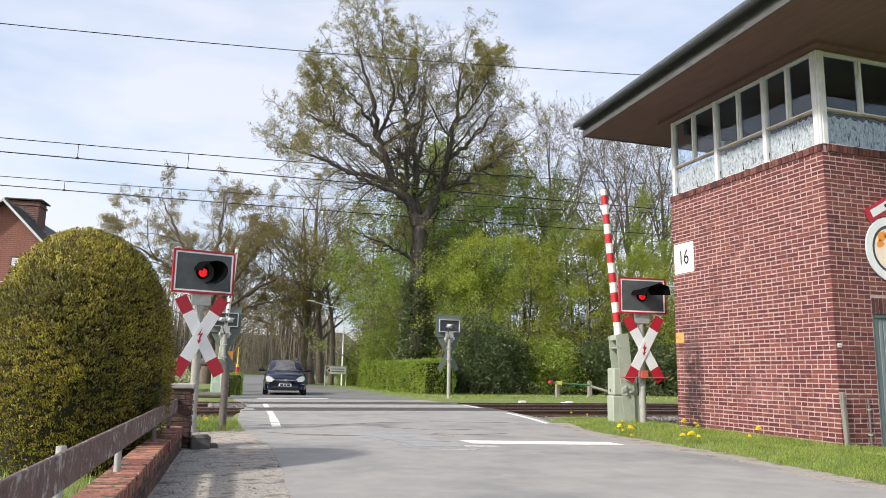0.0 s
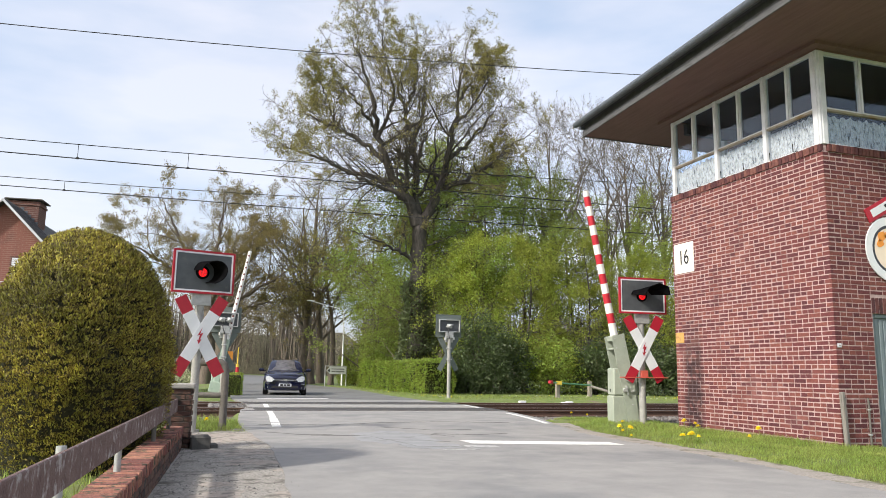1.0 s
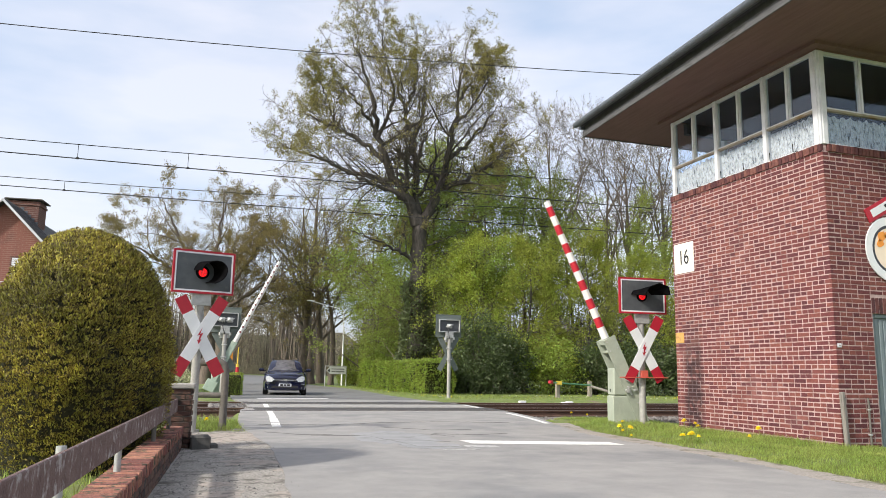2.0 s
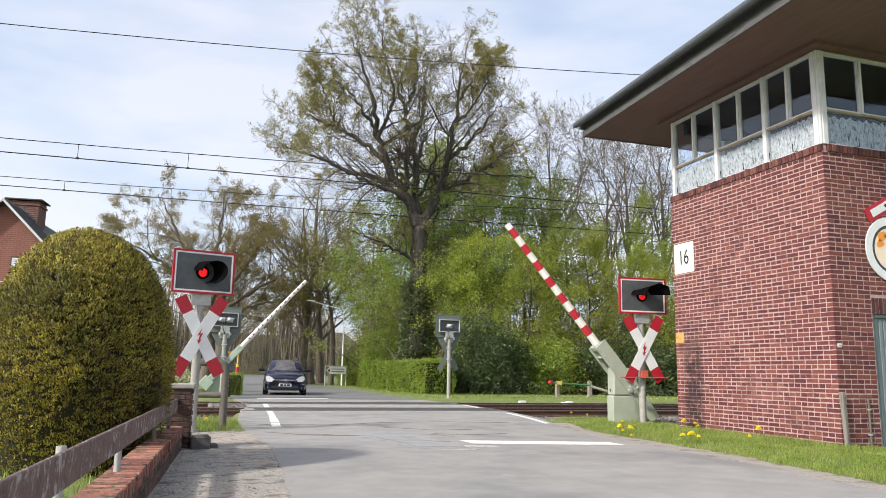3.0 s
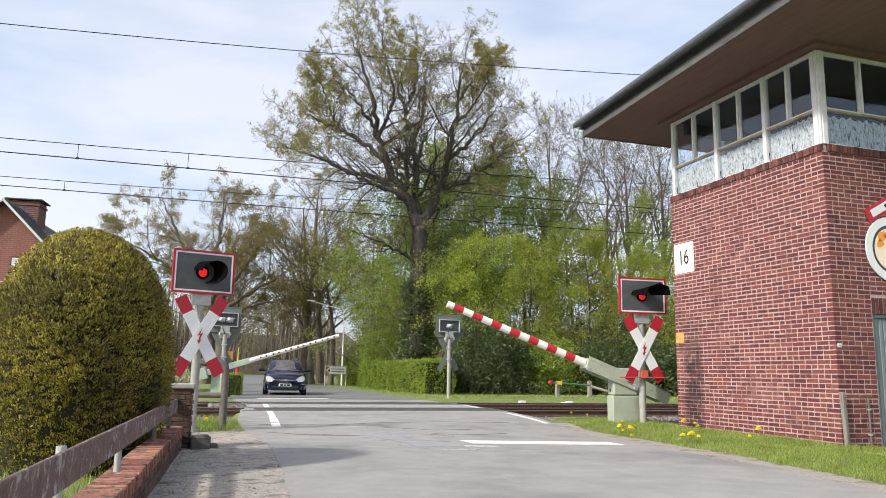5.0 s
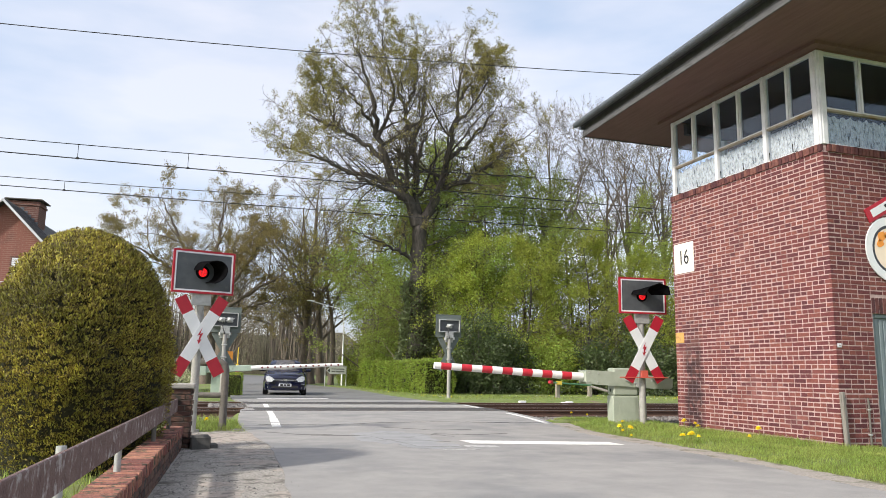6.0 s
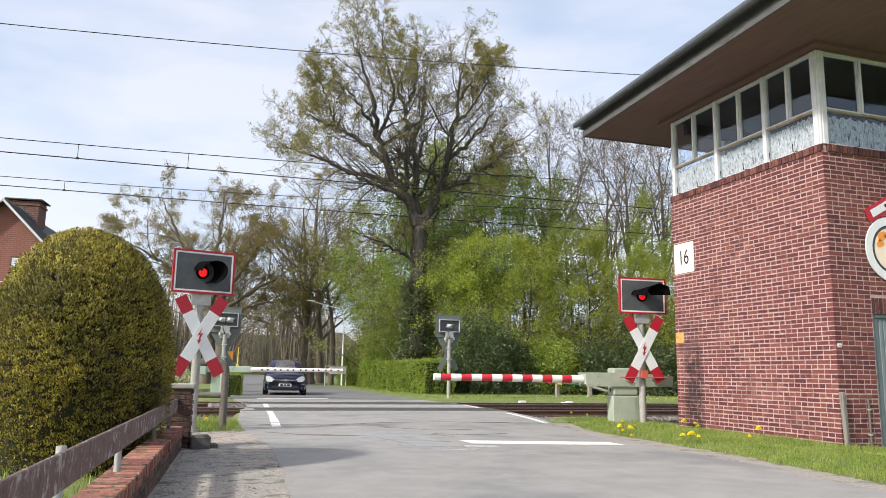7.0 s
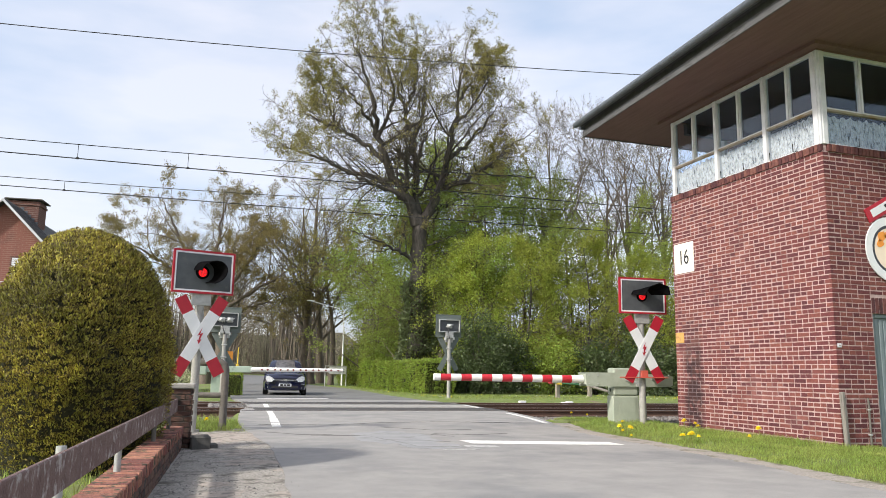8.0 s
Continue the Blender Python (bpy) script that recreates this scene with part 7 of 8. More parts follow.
    for x in (-0.35, 0.12):
        bm = bmesh.new()
        tube(bm, [(x, 1.10, 1.025), (x + 0.42, 1.16, 1.05)], 0.009, 6)
        part("wiper", bm, M["car_black"], car)


build_car()


# ---- trees ----
def smooth_line(points, n):
    """A soft curve of n points through a few."""
    q = np.array(points, float)
    q = np.concatenate([[2 * q[0] - q[1]], q, [2 * q[-1] - q[-2]]])
    u = np.linspace(0, len(q) - 3 - 1e-6, n)
    i = u.astype(int)
    f = (u - i)[:, None]
    a, b, c, d = q[i], q[i + 1], q[i + 2], q[i + 3]
    return 0.5 * (2 * b + (c - a) * f + (2 * a - 5 * b + 4 * c - d) * f * f + (3 * b - a - 3 * c + d) * f ** 3)


def unit(v):
    return v / (np.linalg.norm(v, axis=-1, keepdims=True) + 1e-9)


def shoots(rng, start, way, length, r0, n, wiggle, up, tip=0.25):
    """Many branches at once: each a path of n points that bends a little and turns up or down."""
    path, p, d = [start], start, unit(way)
    for _ in range(n - 1):
        d = unit(d + rng.normal(0, wiggle, d.shape) + np.array([0, 0, up]))
        p = p + d * (length / (n - 1))[:, None]
        path.append(p)
    return np.stack(path, 1), r0[:, None] * (1 - (1 - tip) * np.linspace(0, 1, n)[None] ** 0.8)


def sprout(rng, paths, rad, n, f0, f1, angle, ratio, falloff, points, wiggle, up, thin, flat=1.0, least=0.005):
    """Side branches on every path, n each between the fractions f0 and f1."""
    k, s = paths.shape[:2]
    f = np.clip(f0 + (f1 - f0) * (np.arange(n)[None] + rng.random((k, n))) / n, 0, 0.999)
    g = f * (s - 1)
    i = g.astype(int)
    u = (g - i)[..., None]
    row = np.arange(k)[:, None]
    a, b = paths[row, i], paths[row, i + 1]
    tangent = unit(b - a)
    side = rng.normal(0, 1, a.shape) * np.array([1, 1, flat])
    side = unit(side - tangent * (side * tangent).sum(-1, keepdims=True))
    ang = np.radians(rng.normal(angle, angle * 0.22, (k, n)))[..., None]
    way = tangent * np.cos(ang) + side * np.sin(ang)
    whole = np.linalg.norm(np.diff(paths, axis=1), axis=-1).sum(1)[:, None]
    length = whole * ratio * (1 - falloff * f) * rng.uniform(0.6, 1.3, (k, n))
    r0 = np.maximum((rad[row, i] * (1 - u[..., 0]) + rad[row, i + 1] * u[..., 0]) * thin * rng.uniform(0.7, 1.1, (k, n)), least)
    return shoots(rng, (a * (1 - u) + b * u).reshape(-1, 3), way.reshape(-1, 3), length.reshape(-1), r0.reshape(-1), points, wiggle, up)


def wood_mesh(groups, rough=0.0, rng=None):
    """Round bars along many paths: groups of (paths, radii, sides)."""
    co_all, fa_all, base = [], [], 0
    for paths, rad, sides in groups:
        k, s = paths.shape[:2]
        w = np.zeros_like(paths)
        w[:, 1:-1] = paths[:, 2:] - paths[:, :-2]
        w[:, 0], w[:, -1] = paths[:, 1] - paths[:, 0], paths[:, -1] - paths[:, -2]
        w = unit(w)
        x = unit(np.cross(w, np.array([0.48, 0.80, -0.36])))
        y = np.cross(w, x)
        ang = np.arange(sides) * 2 * np.pi / sides
        ring = x[:, :, None] * np.cos(ang)[None, None, :, None] + y[:, :, None] * np.sin(ang)[None, None, :, None]
        if rough:
            ring = ring * (1 + rng.normal(0, rough, (k, s, sides, 1)))
        co = paths[:, :, None] + ring * rad[:, :, None, None]
        j = np.arange(sides)
        quad = np.stack([j, (j + 1) % sides, sides + (j + 1) % sides, sides + j], 1)
        start = (np.arange(k)[:, None] * s + np.arange(s - 1)[None]) * sides
        co_all.append(co.reshape(-1, 3))
        fa_all.append((start[..., None, None] + quad[None, None]).reshape(-1, 4) + base)
        base += k * s * sides
    return np.concatenate(co_all), np.concatenate(fa_all)


def build_tree(name, m, label, seed, trunk, base_r, levels, bark, leaf, n_leaf, leaf_size, group="", guides=(), bunch=1.0, leaf_spread=0.1, clump=0.0, top_r=0.3, keep=None, split=False, hollow=None):
    """trunk: a few points of the stem. levels: one row for each order of branches, as sprout takes them. guides: given great limbs (points, thickness)."""
    rng = np.random.default_rng(seed)
    t = thing(name, m, label, "tree", group)
    stem = smooth_line(trunk, 18)
    stem[2:, :2] += rng.normal(0, base_r * 0.10, (16, 2))
    f = np.linspace(0, 1, 18)
    srad = base_r * (1 - (1 - top_r) * f) * (1 + 0.55 * np.exp(-f * (trunk[-1][2] + 0.3) / 0.45))
    big = [(stem[None], srad[None], 14 if base_r > 0.3 else 8)]
    if guides:
        lines = np.stack([smooth_line(pts, 26) for pts, r in guides])
        lines[:, 2:] += rng.normal(0, 0.075, lines[:, 2:].shape)
        lrad = np.array([r for pts, r in guides])[:, None] * (1.15 - 1.09 * np.linspace(0, 1, 26)[None] ** 0.85)
        rows = levels
    else:
        lines, lrad = sprout(rng, stem[None], srad[None], *levels[0])
        rows = levels[1:]
    if split:
        for k in range(len(lines)):
            co, fa = wood_mesh([(lines[k:k + 1], lrad[k:k + 1], 9)], 0.07, rng)
            arrays("limb", co, fa, bark, t, smooth=True)
    else:
        big.append((lines, lrad, 6))
    paths, rad, fine = lines, lrad, []
    for order, row in enumerate(rows):
        paths, rad = sprout(rng, paths, rad, *row)
        if keep is not None and order:
            ok = keep(paths[:, -1])
            paths, rad = paths[ok], rad[ok]
        (big if order == 0 else fine).append((paths, rad, 5 if order == 0 else 3))
    co, fa = wood_mesh(big, 0.05, rng)
    arrays("trunk", co, fa, bark, t, smooth=True)
    co, fa = wood_mesh(fine)
    tagged(arrays("twig_growth", co, fa, M["twig"], t, "fine spring twigs"), kind="stuff")
    if n_leaf:
        weight = rng.random(len(paths)) < bunch
        if clump:
            lump = np.array([noise.noise(Vector(q * clump)) for q in paths[:, -1]])
            weight = weight & (rng.random(len(paths)) < 0.55 + 0.9 * lump)
        if hollow:
            rho = np.linalg.norm((paths[:, -1] - np.array(hollow[0])) / np.array(hollow[1]), axis=1)
            weight = weight & (rng.random(len(paths)) < np.clip((rho - 0.35) / 0.4, 0.12, 1))
        some = np.where(weight)[0]
        k = some[rng.integers(0, len(some), n_leaf)]
        q = rng.random((n_leaf, 1)) ** 0.55
        a, b = paths[k, 0], paths[k, -1]
        pts = a + (b - a) * q + rng.normal(0, leaf_spread, (n_leaf, 3))
        c2, f2 = leaves(pts, unit(b - a) + np.array([0, 0, 0.15]), leaf_size, leaf_size * 0.66, rng, 0.8, 0.1)
        tagged(arrays("crown", c2, f2, leaf, t), kind="stuff")
    return t


# guide lines of the oak's great limbs, from the fork outwards, with their thickness
OAK_RIGHT = [([(0.15, 0, 9.6), (0.7, -0.2, 11.0), (1.35, -0.5, 12.6), (1.6, -0.8, 14.6), (1.9, -1.0, 16.4), (2.0, -1.2, 18.4), (2.5, -1.4, 21.0)], 0.30),
             ([(1.0, -0.3, 11.9), (2.6, -0.8, 12.6), (4.0, -1.2, 13.6), (5.3, -1.6, 14.9), (6.8, -2.0, 15.9)], 0.17),
             ([(1.5, -0.6, 13.8), (3.0, -0.2, 15.2), (4.6, 0.3, 17.2), (5.9, 0.8, 18.9)], 0.14),
             ([(0.5, 0, 10.6), (2.4, 1.2, 11.6), (4.4, 2.4, 12.7), (6.2, 3.2, 13.3)], 0.15),
             ([(1.8, -0.9, 15.8), (3.0, -2.2, 17.6), (3.6, -3.0, 19.6)], 0.10),
             ([(2.0, -1.1, 17.5), (3.3, -0.6, 19.4), (4.0, -0.2, 21.2)], 0.09),
             ([(4.0, -1.2, 13.6), (5.0, 0.4, 14.0), (6.6, 1.2, 14.4), (7.2, 1.6, 14.6)], 0.08)]
OAK_MIDDLE = [([(-0.05, 0, 9.7), (-0.2, 0.2, 11.8), (-0.25, 0.4, 14.0), (-0.6, 0.7, 16.2), (-1.3, 0.9, 18.4), (-1.9, 1.3, 20.8)], 0.29),
              ([(-0.4, 0.6, 15.2), (0.5, 1.2, 17.6), (0.7, 1.7, 19.6), (0.6, 2.0, 21.6)], 0.13),
              ([(-0.3, 0.4, 13.2), (0.6, 2.0, 15.0), (1.6, 3.4, 17.0), (2.8, 4.2, 18.8)], 0.13),
              ([(-0.2, 0.2, 12.0), (-1.0, 2.0, 13.6), (-2.6, 3.8, 15.4), (-4.0, 4.8, 17.4)], 0.13),
              ([(-0.8, 0.8, 17.0), (-0.4, 0.0, 19.4), (-0.7, -0.6, 22.0)], 0.09)]
OAK_LEFT = [([(-0.15, 0, 9.8), (-1.0, -0.2, 11.6), (-2.2, -0.6, 13.0), (-2.9, -0.9, 14.6), (-3.2, -1.2, 16.4), (-4.0, -1.6, 18.2), (-4.9, -2.1, 20.0)], 0.31),
            ([(-2.5, -0.7, 13.4), (-3.8, -0.2, 14.6), (-5.0, 0.4, 15.3), (-6.6, 1.0, 16.1), (-8.0, 1.4, 16.4)], 0.16),
            ([(-3.0, -1.0, 15.0), (-4.5, -1.8, 16.4), (-6.2, -2.6, 17.5)], 0.11),
            ([(-5.0, 0.4, 15.3), (-6.0, -0.6, 16.9), (-6.6, -1.0, 18.4)], 0.08),
            ([(-2.9, -0.9, 14.6), (-2.4, -2.4, 16.6), (-3.2, -3.2, 18.8), (-3.6, -3.6, 20.8)], 0.11)]
OAK_LOW = [([(-1.0, 0, 11.5), (-2.6, 0.5, 12.5), (-4.2, 1.0, 12.9), (-5.8, 1.5, 13.7), (-7.4, 2.0, 14.2), (-8.8, 2.4, 14.4)], 0.17),
           ([(-0.6, 0, 11.0), (-2.2, -0.8, 11.6), (-3.9, -1.5, 11.8), (-5.6, -2.0, 12.5), (-7.4, -2.4, 12.8)], 0.15),
           ([(-0.9, -0.2, 11.4), (-1.4, -1.8, 13.2), (-1.8, -3.0, 15.4), (-2.4, -3.8, 17.6)], 0.13),
           ([(0.0, 0, 7.3), (-1.1, -0.4, 8.0), (-2.4, -0.8, 8.3), (-3.8, -1.1, 8.8), (-5.0, -1.4, 8.9)], 0.12),
           ([(0.1, 0, 8.3), (1.4, -0.6, 8.9), (2.8, -1.0, 9.6)], 0.05)]


def oak_crown(p):
    """The crown's round outline."""
    inside = np.zeros(len(p), bool)
    for (cx, cz), (rx, rz) in (((-1.0, 17.4), (6.7, 6.5)), ((-5.2, 15.0), (5.3, 3.9)), ((3.1, 16.8), (4.5, 5.4)), ((-2.8, 9.8), (3.6, 2.2)), ((2.5, 12.8), (4.4, 2.8))):
        inside |= ((p[:, 0] - cx) / rx) ** 2 + ((p[:, 2] - cz) / rz) ** 2 < 1
    return inside


def build_oak():
    levels = [(13, 0.10, 1.0, 52, 0.42, 0.30, 9, 0.20, 0.06, 0.50, 1.0, 0.018),
              (9, 0.10, 1.0, 50, 0.46, 0.35, 5, 0.20, 0.05, 0.52, 1.0, 0.012),
              (5, 0.15, 1.0, 46, 0.48, 0.3, 3, 0.20, 0.05, 0.6, 1.0, 0.008),
              (3, 0.2, 1.0, 44, 0.55, 0.3, 2, 0.2, 0.04, 0.7, 1.0, 0.006)]
    return build_tree("oak_tree", pose(12.5, 42.7, 0.1), "tall old oak with a wide crown of fresh olive-green leaves", 21, [(0, 0, -0.3), (0.05, 0, 3.0), (0.0, 0, 6.5), (0.05, 0, 9.0), (0.0, 0, 10.4)], 0.60, levels,
                      M["bark"], M["leaf_oak"], 95000, 0.086, guides=OAK_RIGHT + OAK_MIDDLE + OAK_LEFT + OAK_LOW, bunch=0.6, leaf_spread=0.085, clump=0.35, top_r=0.62, keep=oak_crown, split=True, hollow=((-1.2, 0, 15.2), (8.6, 6.5, 7.6)))


build_oak()


AVENUE_LIMBS = [([(0, 0, 5.2), (-2.0, 0, 7.4), (-4.4, 0, 9.2), (-7.0, 0.5, 10.4)], 0.20),
                ([(0, 0, 5.8), (-1.5, 0, 8.8), (-3.0, -0.5, 11.6), (-4.2, -0.5, 13.8)], 0.20),
                ([(0, 0, 6.2), (0.2, 0.3, 9.3), (0.4, 0.5, 12.0), (0.9, 0.5, 14.4)], 0.22),
                ([(0, 0, 5.4), (1.8, 0, 7.8), (3.2, 0, 10.2), (4.6, 0.3, 12.8)], 0.20),
                ([(0, 0, 4.8), (2.5, -0.5, 6.4), (5.0, -1.0, 8.2), (7.4, -1.0, 9.8)], 0.18),
                ([(0, 0, 4.4), (2.6, 1.0, 5.6), (5.0, 1.5, 6.3), (7.4, 2.0, 6.6)], 0.14),
                ([(0, 0, 5.6), (-1.0, 3.0, 8.8), (-2.0, 5.0, 11.6)], 0.18),
                ([(0, 0, 5.6), (1.0, -3.0, 8.4), (1.5, -5.0, 11.0)], 0.16)]


def build_avenue():
    g = "trees along the avenue"
    broad = [(15, 0.52, 1.0, 58, 0.75, 0.35, 12, 0.13, 0.03, 0.62),
             (11, 0.12, 1.0, 50, 0.42, 0.3, 7, 0.19, 0.05, 0.52, 1.0, 0.018),
             (7, 0.12, 1.0, 48, 0.46, 0.35, 4, 0.20, 0.04, 0.55, 1.0, 0.012),
             (4, 0.15, 1.0, 44, 0.55, 0.3, 2, 0.2, 0.03, 0.7, 1.0, 0.009)]
    build_tree("avenue_tree", pose(1.1, 58, 0.1), "old spreading oak with bronze buds along the avenue", 31, [(0, 0, -0.3), (0.1, 0, 2.5), (0.0, 0.1, 4.6), (0.0, 0.1, 6.6)], 0.45, broad[1:],
                     M["bark_pale"], M["leaf_bud"], 80000, 0.095, group=g, guides=AVENUE_LIMBS, bunch=0.8, leaf_spread=0.12, clump=0.35, top_r=0.6)
    upright = [(14, 0.24, 1.0, 42, 0.60, 0.42, 12, 0.11, 0.04, 0.58),
               (8, 0.15, 1.0, 42, 0.46, 0.4, 7, 0.14, 0.08, 0.52, 1.0, 0.014),
               (5, 0.12, 1.0, 42, 0.50, 0.35, 3, 0.16, 0.05, 0.6, 1.0, 0.010),
               (2, 0.15, 1.0, 42, 0.6, 0.3, 2, 0.18, 0.05, 0.7, 1.0, 0.008)]
    two = build_tree("avenue_tree", pose(8.6, 61.5, 0.1), "tall bare tree with a stout grey trunk beside the road", 37, [(0, 0, -0.3), (0.1, 0, 4.0), (0.4, 0, 9.0), (0.6, 0, 15.5)], 0.36, upright,
                     M["bark_pale"], M["leaf_bud"], 1500, 0.10, group=g, bunch=0.5, leaf_spread=0.10, top_r=0.15)
    build_tree("avenue_tree", pose(10.4, 59.0, 0.1), "young oak in yellow-green bud beside the avenue", 39, [(0, 0, -0.3), (0.1, 0, 3.5), (-0.4, 0.2, 7.0), (-0.8, 0.2, 10.2)], 0.22, broad,
                         M["bark_pale"], M["leaf_oak"], 18000, 0.12, group=g, bunch=0.8, leaf_spread=0.20, clump=0.35, top_r=0.25)
    rng = random.Random(6)
    copy_thing(two, pose(9.75, 65, 0, 0, 4, 130))
    copy_thing(two, pose(11.0, 67.5, 0, 2, 8, 250))
    for k in range(6):
        y = 78 + 13 * k
        a, b = road_edges(y)
        copy_thing(two, pose(a - 2.4 + rng.uniform(-0.6, 0.6), y + rng.uniform(-2, 2), 0, rng.uniform(-4, 4), rng.uniform(-4, 5), rng.uniform(0, 360)))
        if k:
            continue
        copy_thing(two, pose(b + 1.6 + rng.uniform(-0.6, 0.6), y + 3 + rng.uniform(-2, 2), 0, rng.uniform(-4, 4), rng.uniform(-3, 8), rng.uniform(0, 360)))


build_avenue()


def build_wood():
    """Young mixed wood beside the oak: leafy trees in front, bare crowns behind."""
    g = "trees of the wood"
    leafy = [(22, 0.08, 1.0, 66, 0.44, 0.62, 8, 0.10, 0.05, 0.5, 1.0, 0.014),
             (7, 0.12, 1.0, 48, 0.52, 0.4, 5, 0.15, 0.02, 0.55, 0.6, 0.010),
             (5, 0.1, 1.0, 46, 0.55, 0.3, 3, 0.16, 0.0, 0.6, 0.6, 0.007),
             (2, 0.2, 1.0, 44, 0.6, 0.3, 2, 0.16, 0.0, 0.7, 0.6, 0.006)]
    bare = [(14, 0.36, 1.0, 36, 0.52, 0.42, 12, 0.08, 0.035, 0.68, 1.0, 0.03),
            (10, 0.15, 1.0, 40, 0.46, 0.4, 7, 0.11, 0.05, 0.5, 1.0, 0.015),
            (7, 0.12, 1.0, 40, 0.50, 0.3, 3, 0.14, 0.06, 0.6, 1.0, 0.011),
            (4, 0.15, 1.0, 40, 0.6, 0.3, 2, 0.16, 0.05, 0.7, 1.0, 0.009)]
    t = [build_tree("young_tree", pose(15.4, 40.5, 0.1), "bushy young tree in fresh bright green leaf", 41, [(0, 0, -0.3), (0.1, 0, 2.5), (-0.1, 0.1, 5.5), (0.1, 0, 8.4)], 0.10, leafy,
                    M["bark"], M["leaf_fresh"], 18000, 0.11, group=g, bunch=0.9, leaf_spread=0.20, clump=0.4, top_r=0.2),
         build_tree("young_tree", pose(19.5, 43, 0.1), "slender young tree in mid-green leaf", 43, [(0, 0, -0.3), (0.1, 0, 4.0), (-0.1, 0.1, 8.0), (0.1, 0, 12.4)], 0.14, leafy,
                    M["bark_pale"], M["leaf_mid"], 21000, 0.11, group=g, bunch=0.9, leaf_spread=0.22, clump=0.35, top_r=0.18),
         build_tree("bare_tree", pose(25.6, 52, 0.1), "tall bare tree with fine grey twigs above the wood", 47, [(0, 0, -0.3), (0.1, 0, 6.0), (0.3, 0, 12.0), (0.2, 0, 18.3)], 0.34, bare,
                    M["bark_pale"], M["leaf_bud"], 2500, 0.10, group=g, bunch=0.4, leaf_spread=0.08, top_r=0.12)]
    rng = random.Random(12)
    spots = [(0, 18.0, 39.3), (0, 21.5, 38.2), (0, 24.8, 38.5), (0, 28, 36.5), (1, 13.4, 45.2), (1, 22.2, 41.5), (1, 26.5, 41), (1, 16.9, 43.6),
             (2, 29.6, 47), (2, 33.4, 56), (2, 36.0, 52), (2, 22.4, 56), (1, 14.8, 47.5), (0, 13.4, 56), (1, 12.3, 52.5)]
    for x, y, f in ((15.6, 50, 1.3), (18.3, 51, 1.35), (20.6, 49, 1.2)):
        copy_thing(t[1], pose(x, y, 0.0, 0, 0, rng.uniform(0, 360)) @ Matrix.Scale(f, 4))
    for k, x, y in spots:
        copy_thing(t[k], pose(x, y, 0.0, rng.uniform(-3, 3), rng.uniform(-3, 3), rng.uniform(0, 360)) @ Matrix.Scale(rng.uniform(0.9, 1.08), 4))


build_wood()


# ---- ivy, dark shrubs, far woods ----
def build_ivy(x, y, z0, z1, n, radius, swell, lean, seed, label):
    rng = np.random.default_rng(seed)
    t = thing("ivy", pose(x, y, 0.1), label, "ivy", "ivy on the trunks")
    z = z0 + rng.random(n) ** 1.15 * (z1 - z0)
    a = rng.uniform(0, 6.28, n)
    lump = np.array([noise.noise(Vector((math.cos(q) * 1.2 + seed, math.sin(q) * 1.2, h * 0.8))) for q, h in zip(a, z)])
    r = radius + swell * np.clip(1 - (z - z0) / (z1 - z0), 0, 1) + 0.6 * lump + rng.uniform(-0.2, 0.12, n)
    p = np.stack([r * np.cos(a) - lean * z, r * np.sin(a), z], -1)
    co, fa = leaves(p, np.stack([np.cos(a), np.sin(a), 0 * a], -1), 0.15, 0.13, rng, 0.6, 0.4)
    tagged(arrays("foliage", co, fa, M["leaf_ivy"], t), kind="stuff")


build_ivy(12.52, 42.7, 0.0, 6.4, 9500, 0.56, 0.55, 0.0, 51, "grey-green ivy climbing the oak trunk")
build_ivy(25.7, 52.0, 8.5, 13.0, 2500, 0.42, 0.2, 0.0, 53, "dark ivy clump round a bare trunk")
build_ivy(29.7, 47.0, 1.0, 8.0, 3000, 0.40, 0.3, 0.0, 55, "dark ivy clump round a bare trunk")


def build_shrub(name, x, y, rx, ry, rz, n, material, leaf, label, seed, group="shrubs at the edge of the wood"):
    rng = np.random.default_rng(seed)
    t = thing(name, pose(x, y, 0.05), label, "shrub", group)
    for k in range(7):
        bm = bmesh.new()
        a = rng.uniform(0, 6.28)
        tip = (rx * 0.6 * math.cos(a), ry * 0.6 * math.sin(a), rz * rng.uniform(1.0, 1.7))
        tube(bm, [(0, 0, -0.1), (tip[0] * 0.4, tip[1] * 0.4, tip[2] * 0.55), tip], [0.05, 0.035, 0.01], 6)
        part("stem", bm, M["bark"], t)
    d = rng.normal(0, 1, (n, 3))
    d /= np.linalg.norm(d, axis=1, keepdims=True)
    lump = np.array([noise.noise(Vector(q * 2.2 + np.array([seed, 0, 0]))) for q in d])
    rad = (rng.random(n) ** 0.35)[:, None] * (1 + 0.75 * lump)[:, None]
    p = d * rad * np.array([rx, ry, rz]) + np.array([0, 0, rz * 0.92])
    p[:, 2] = np.maximum(p[:, 2], 0.03)
    co, fa = leaves(p, d, leaf, leaf * 0.6, rng, 0.8, 0.25)
    tagged(arrays("foliage", co, fa, material, t), kind="stuff")
    return t


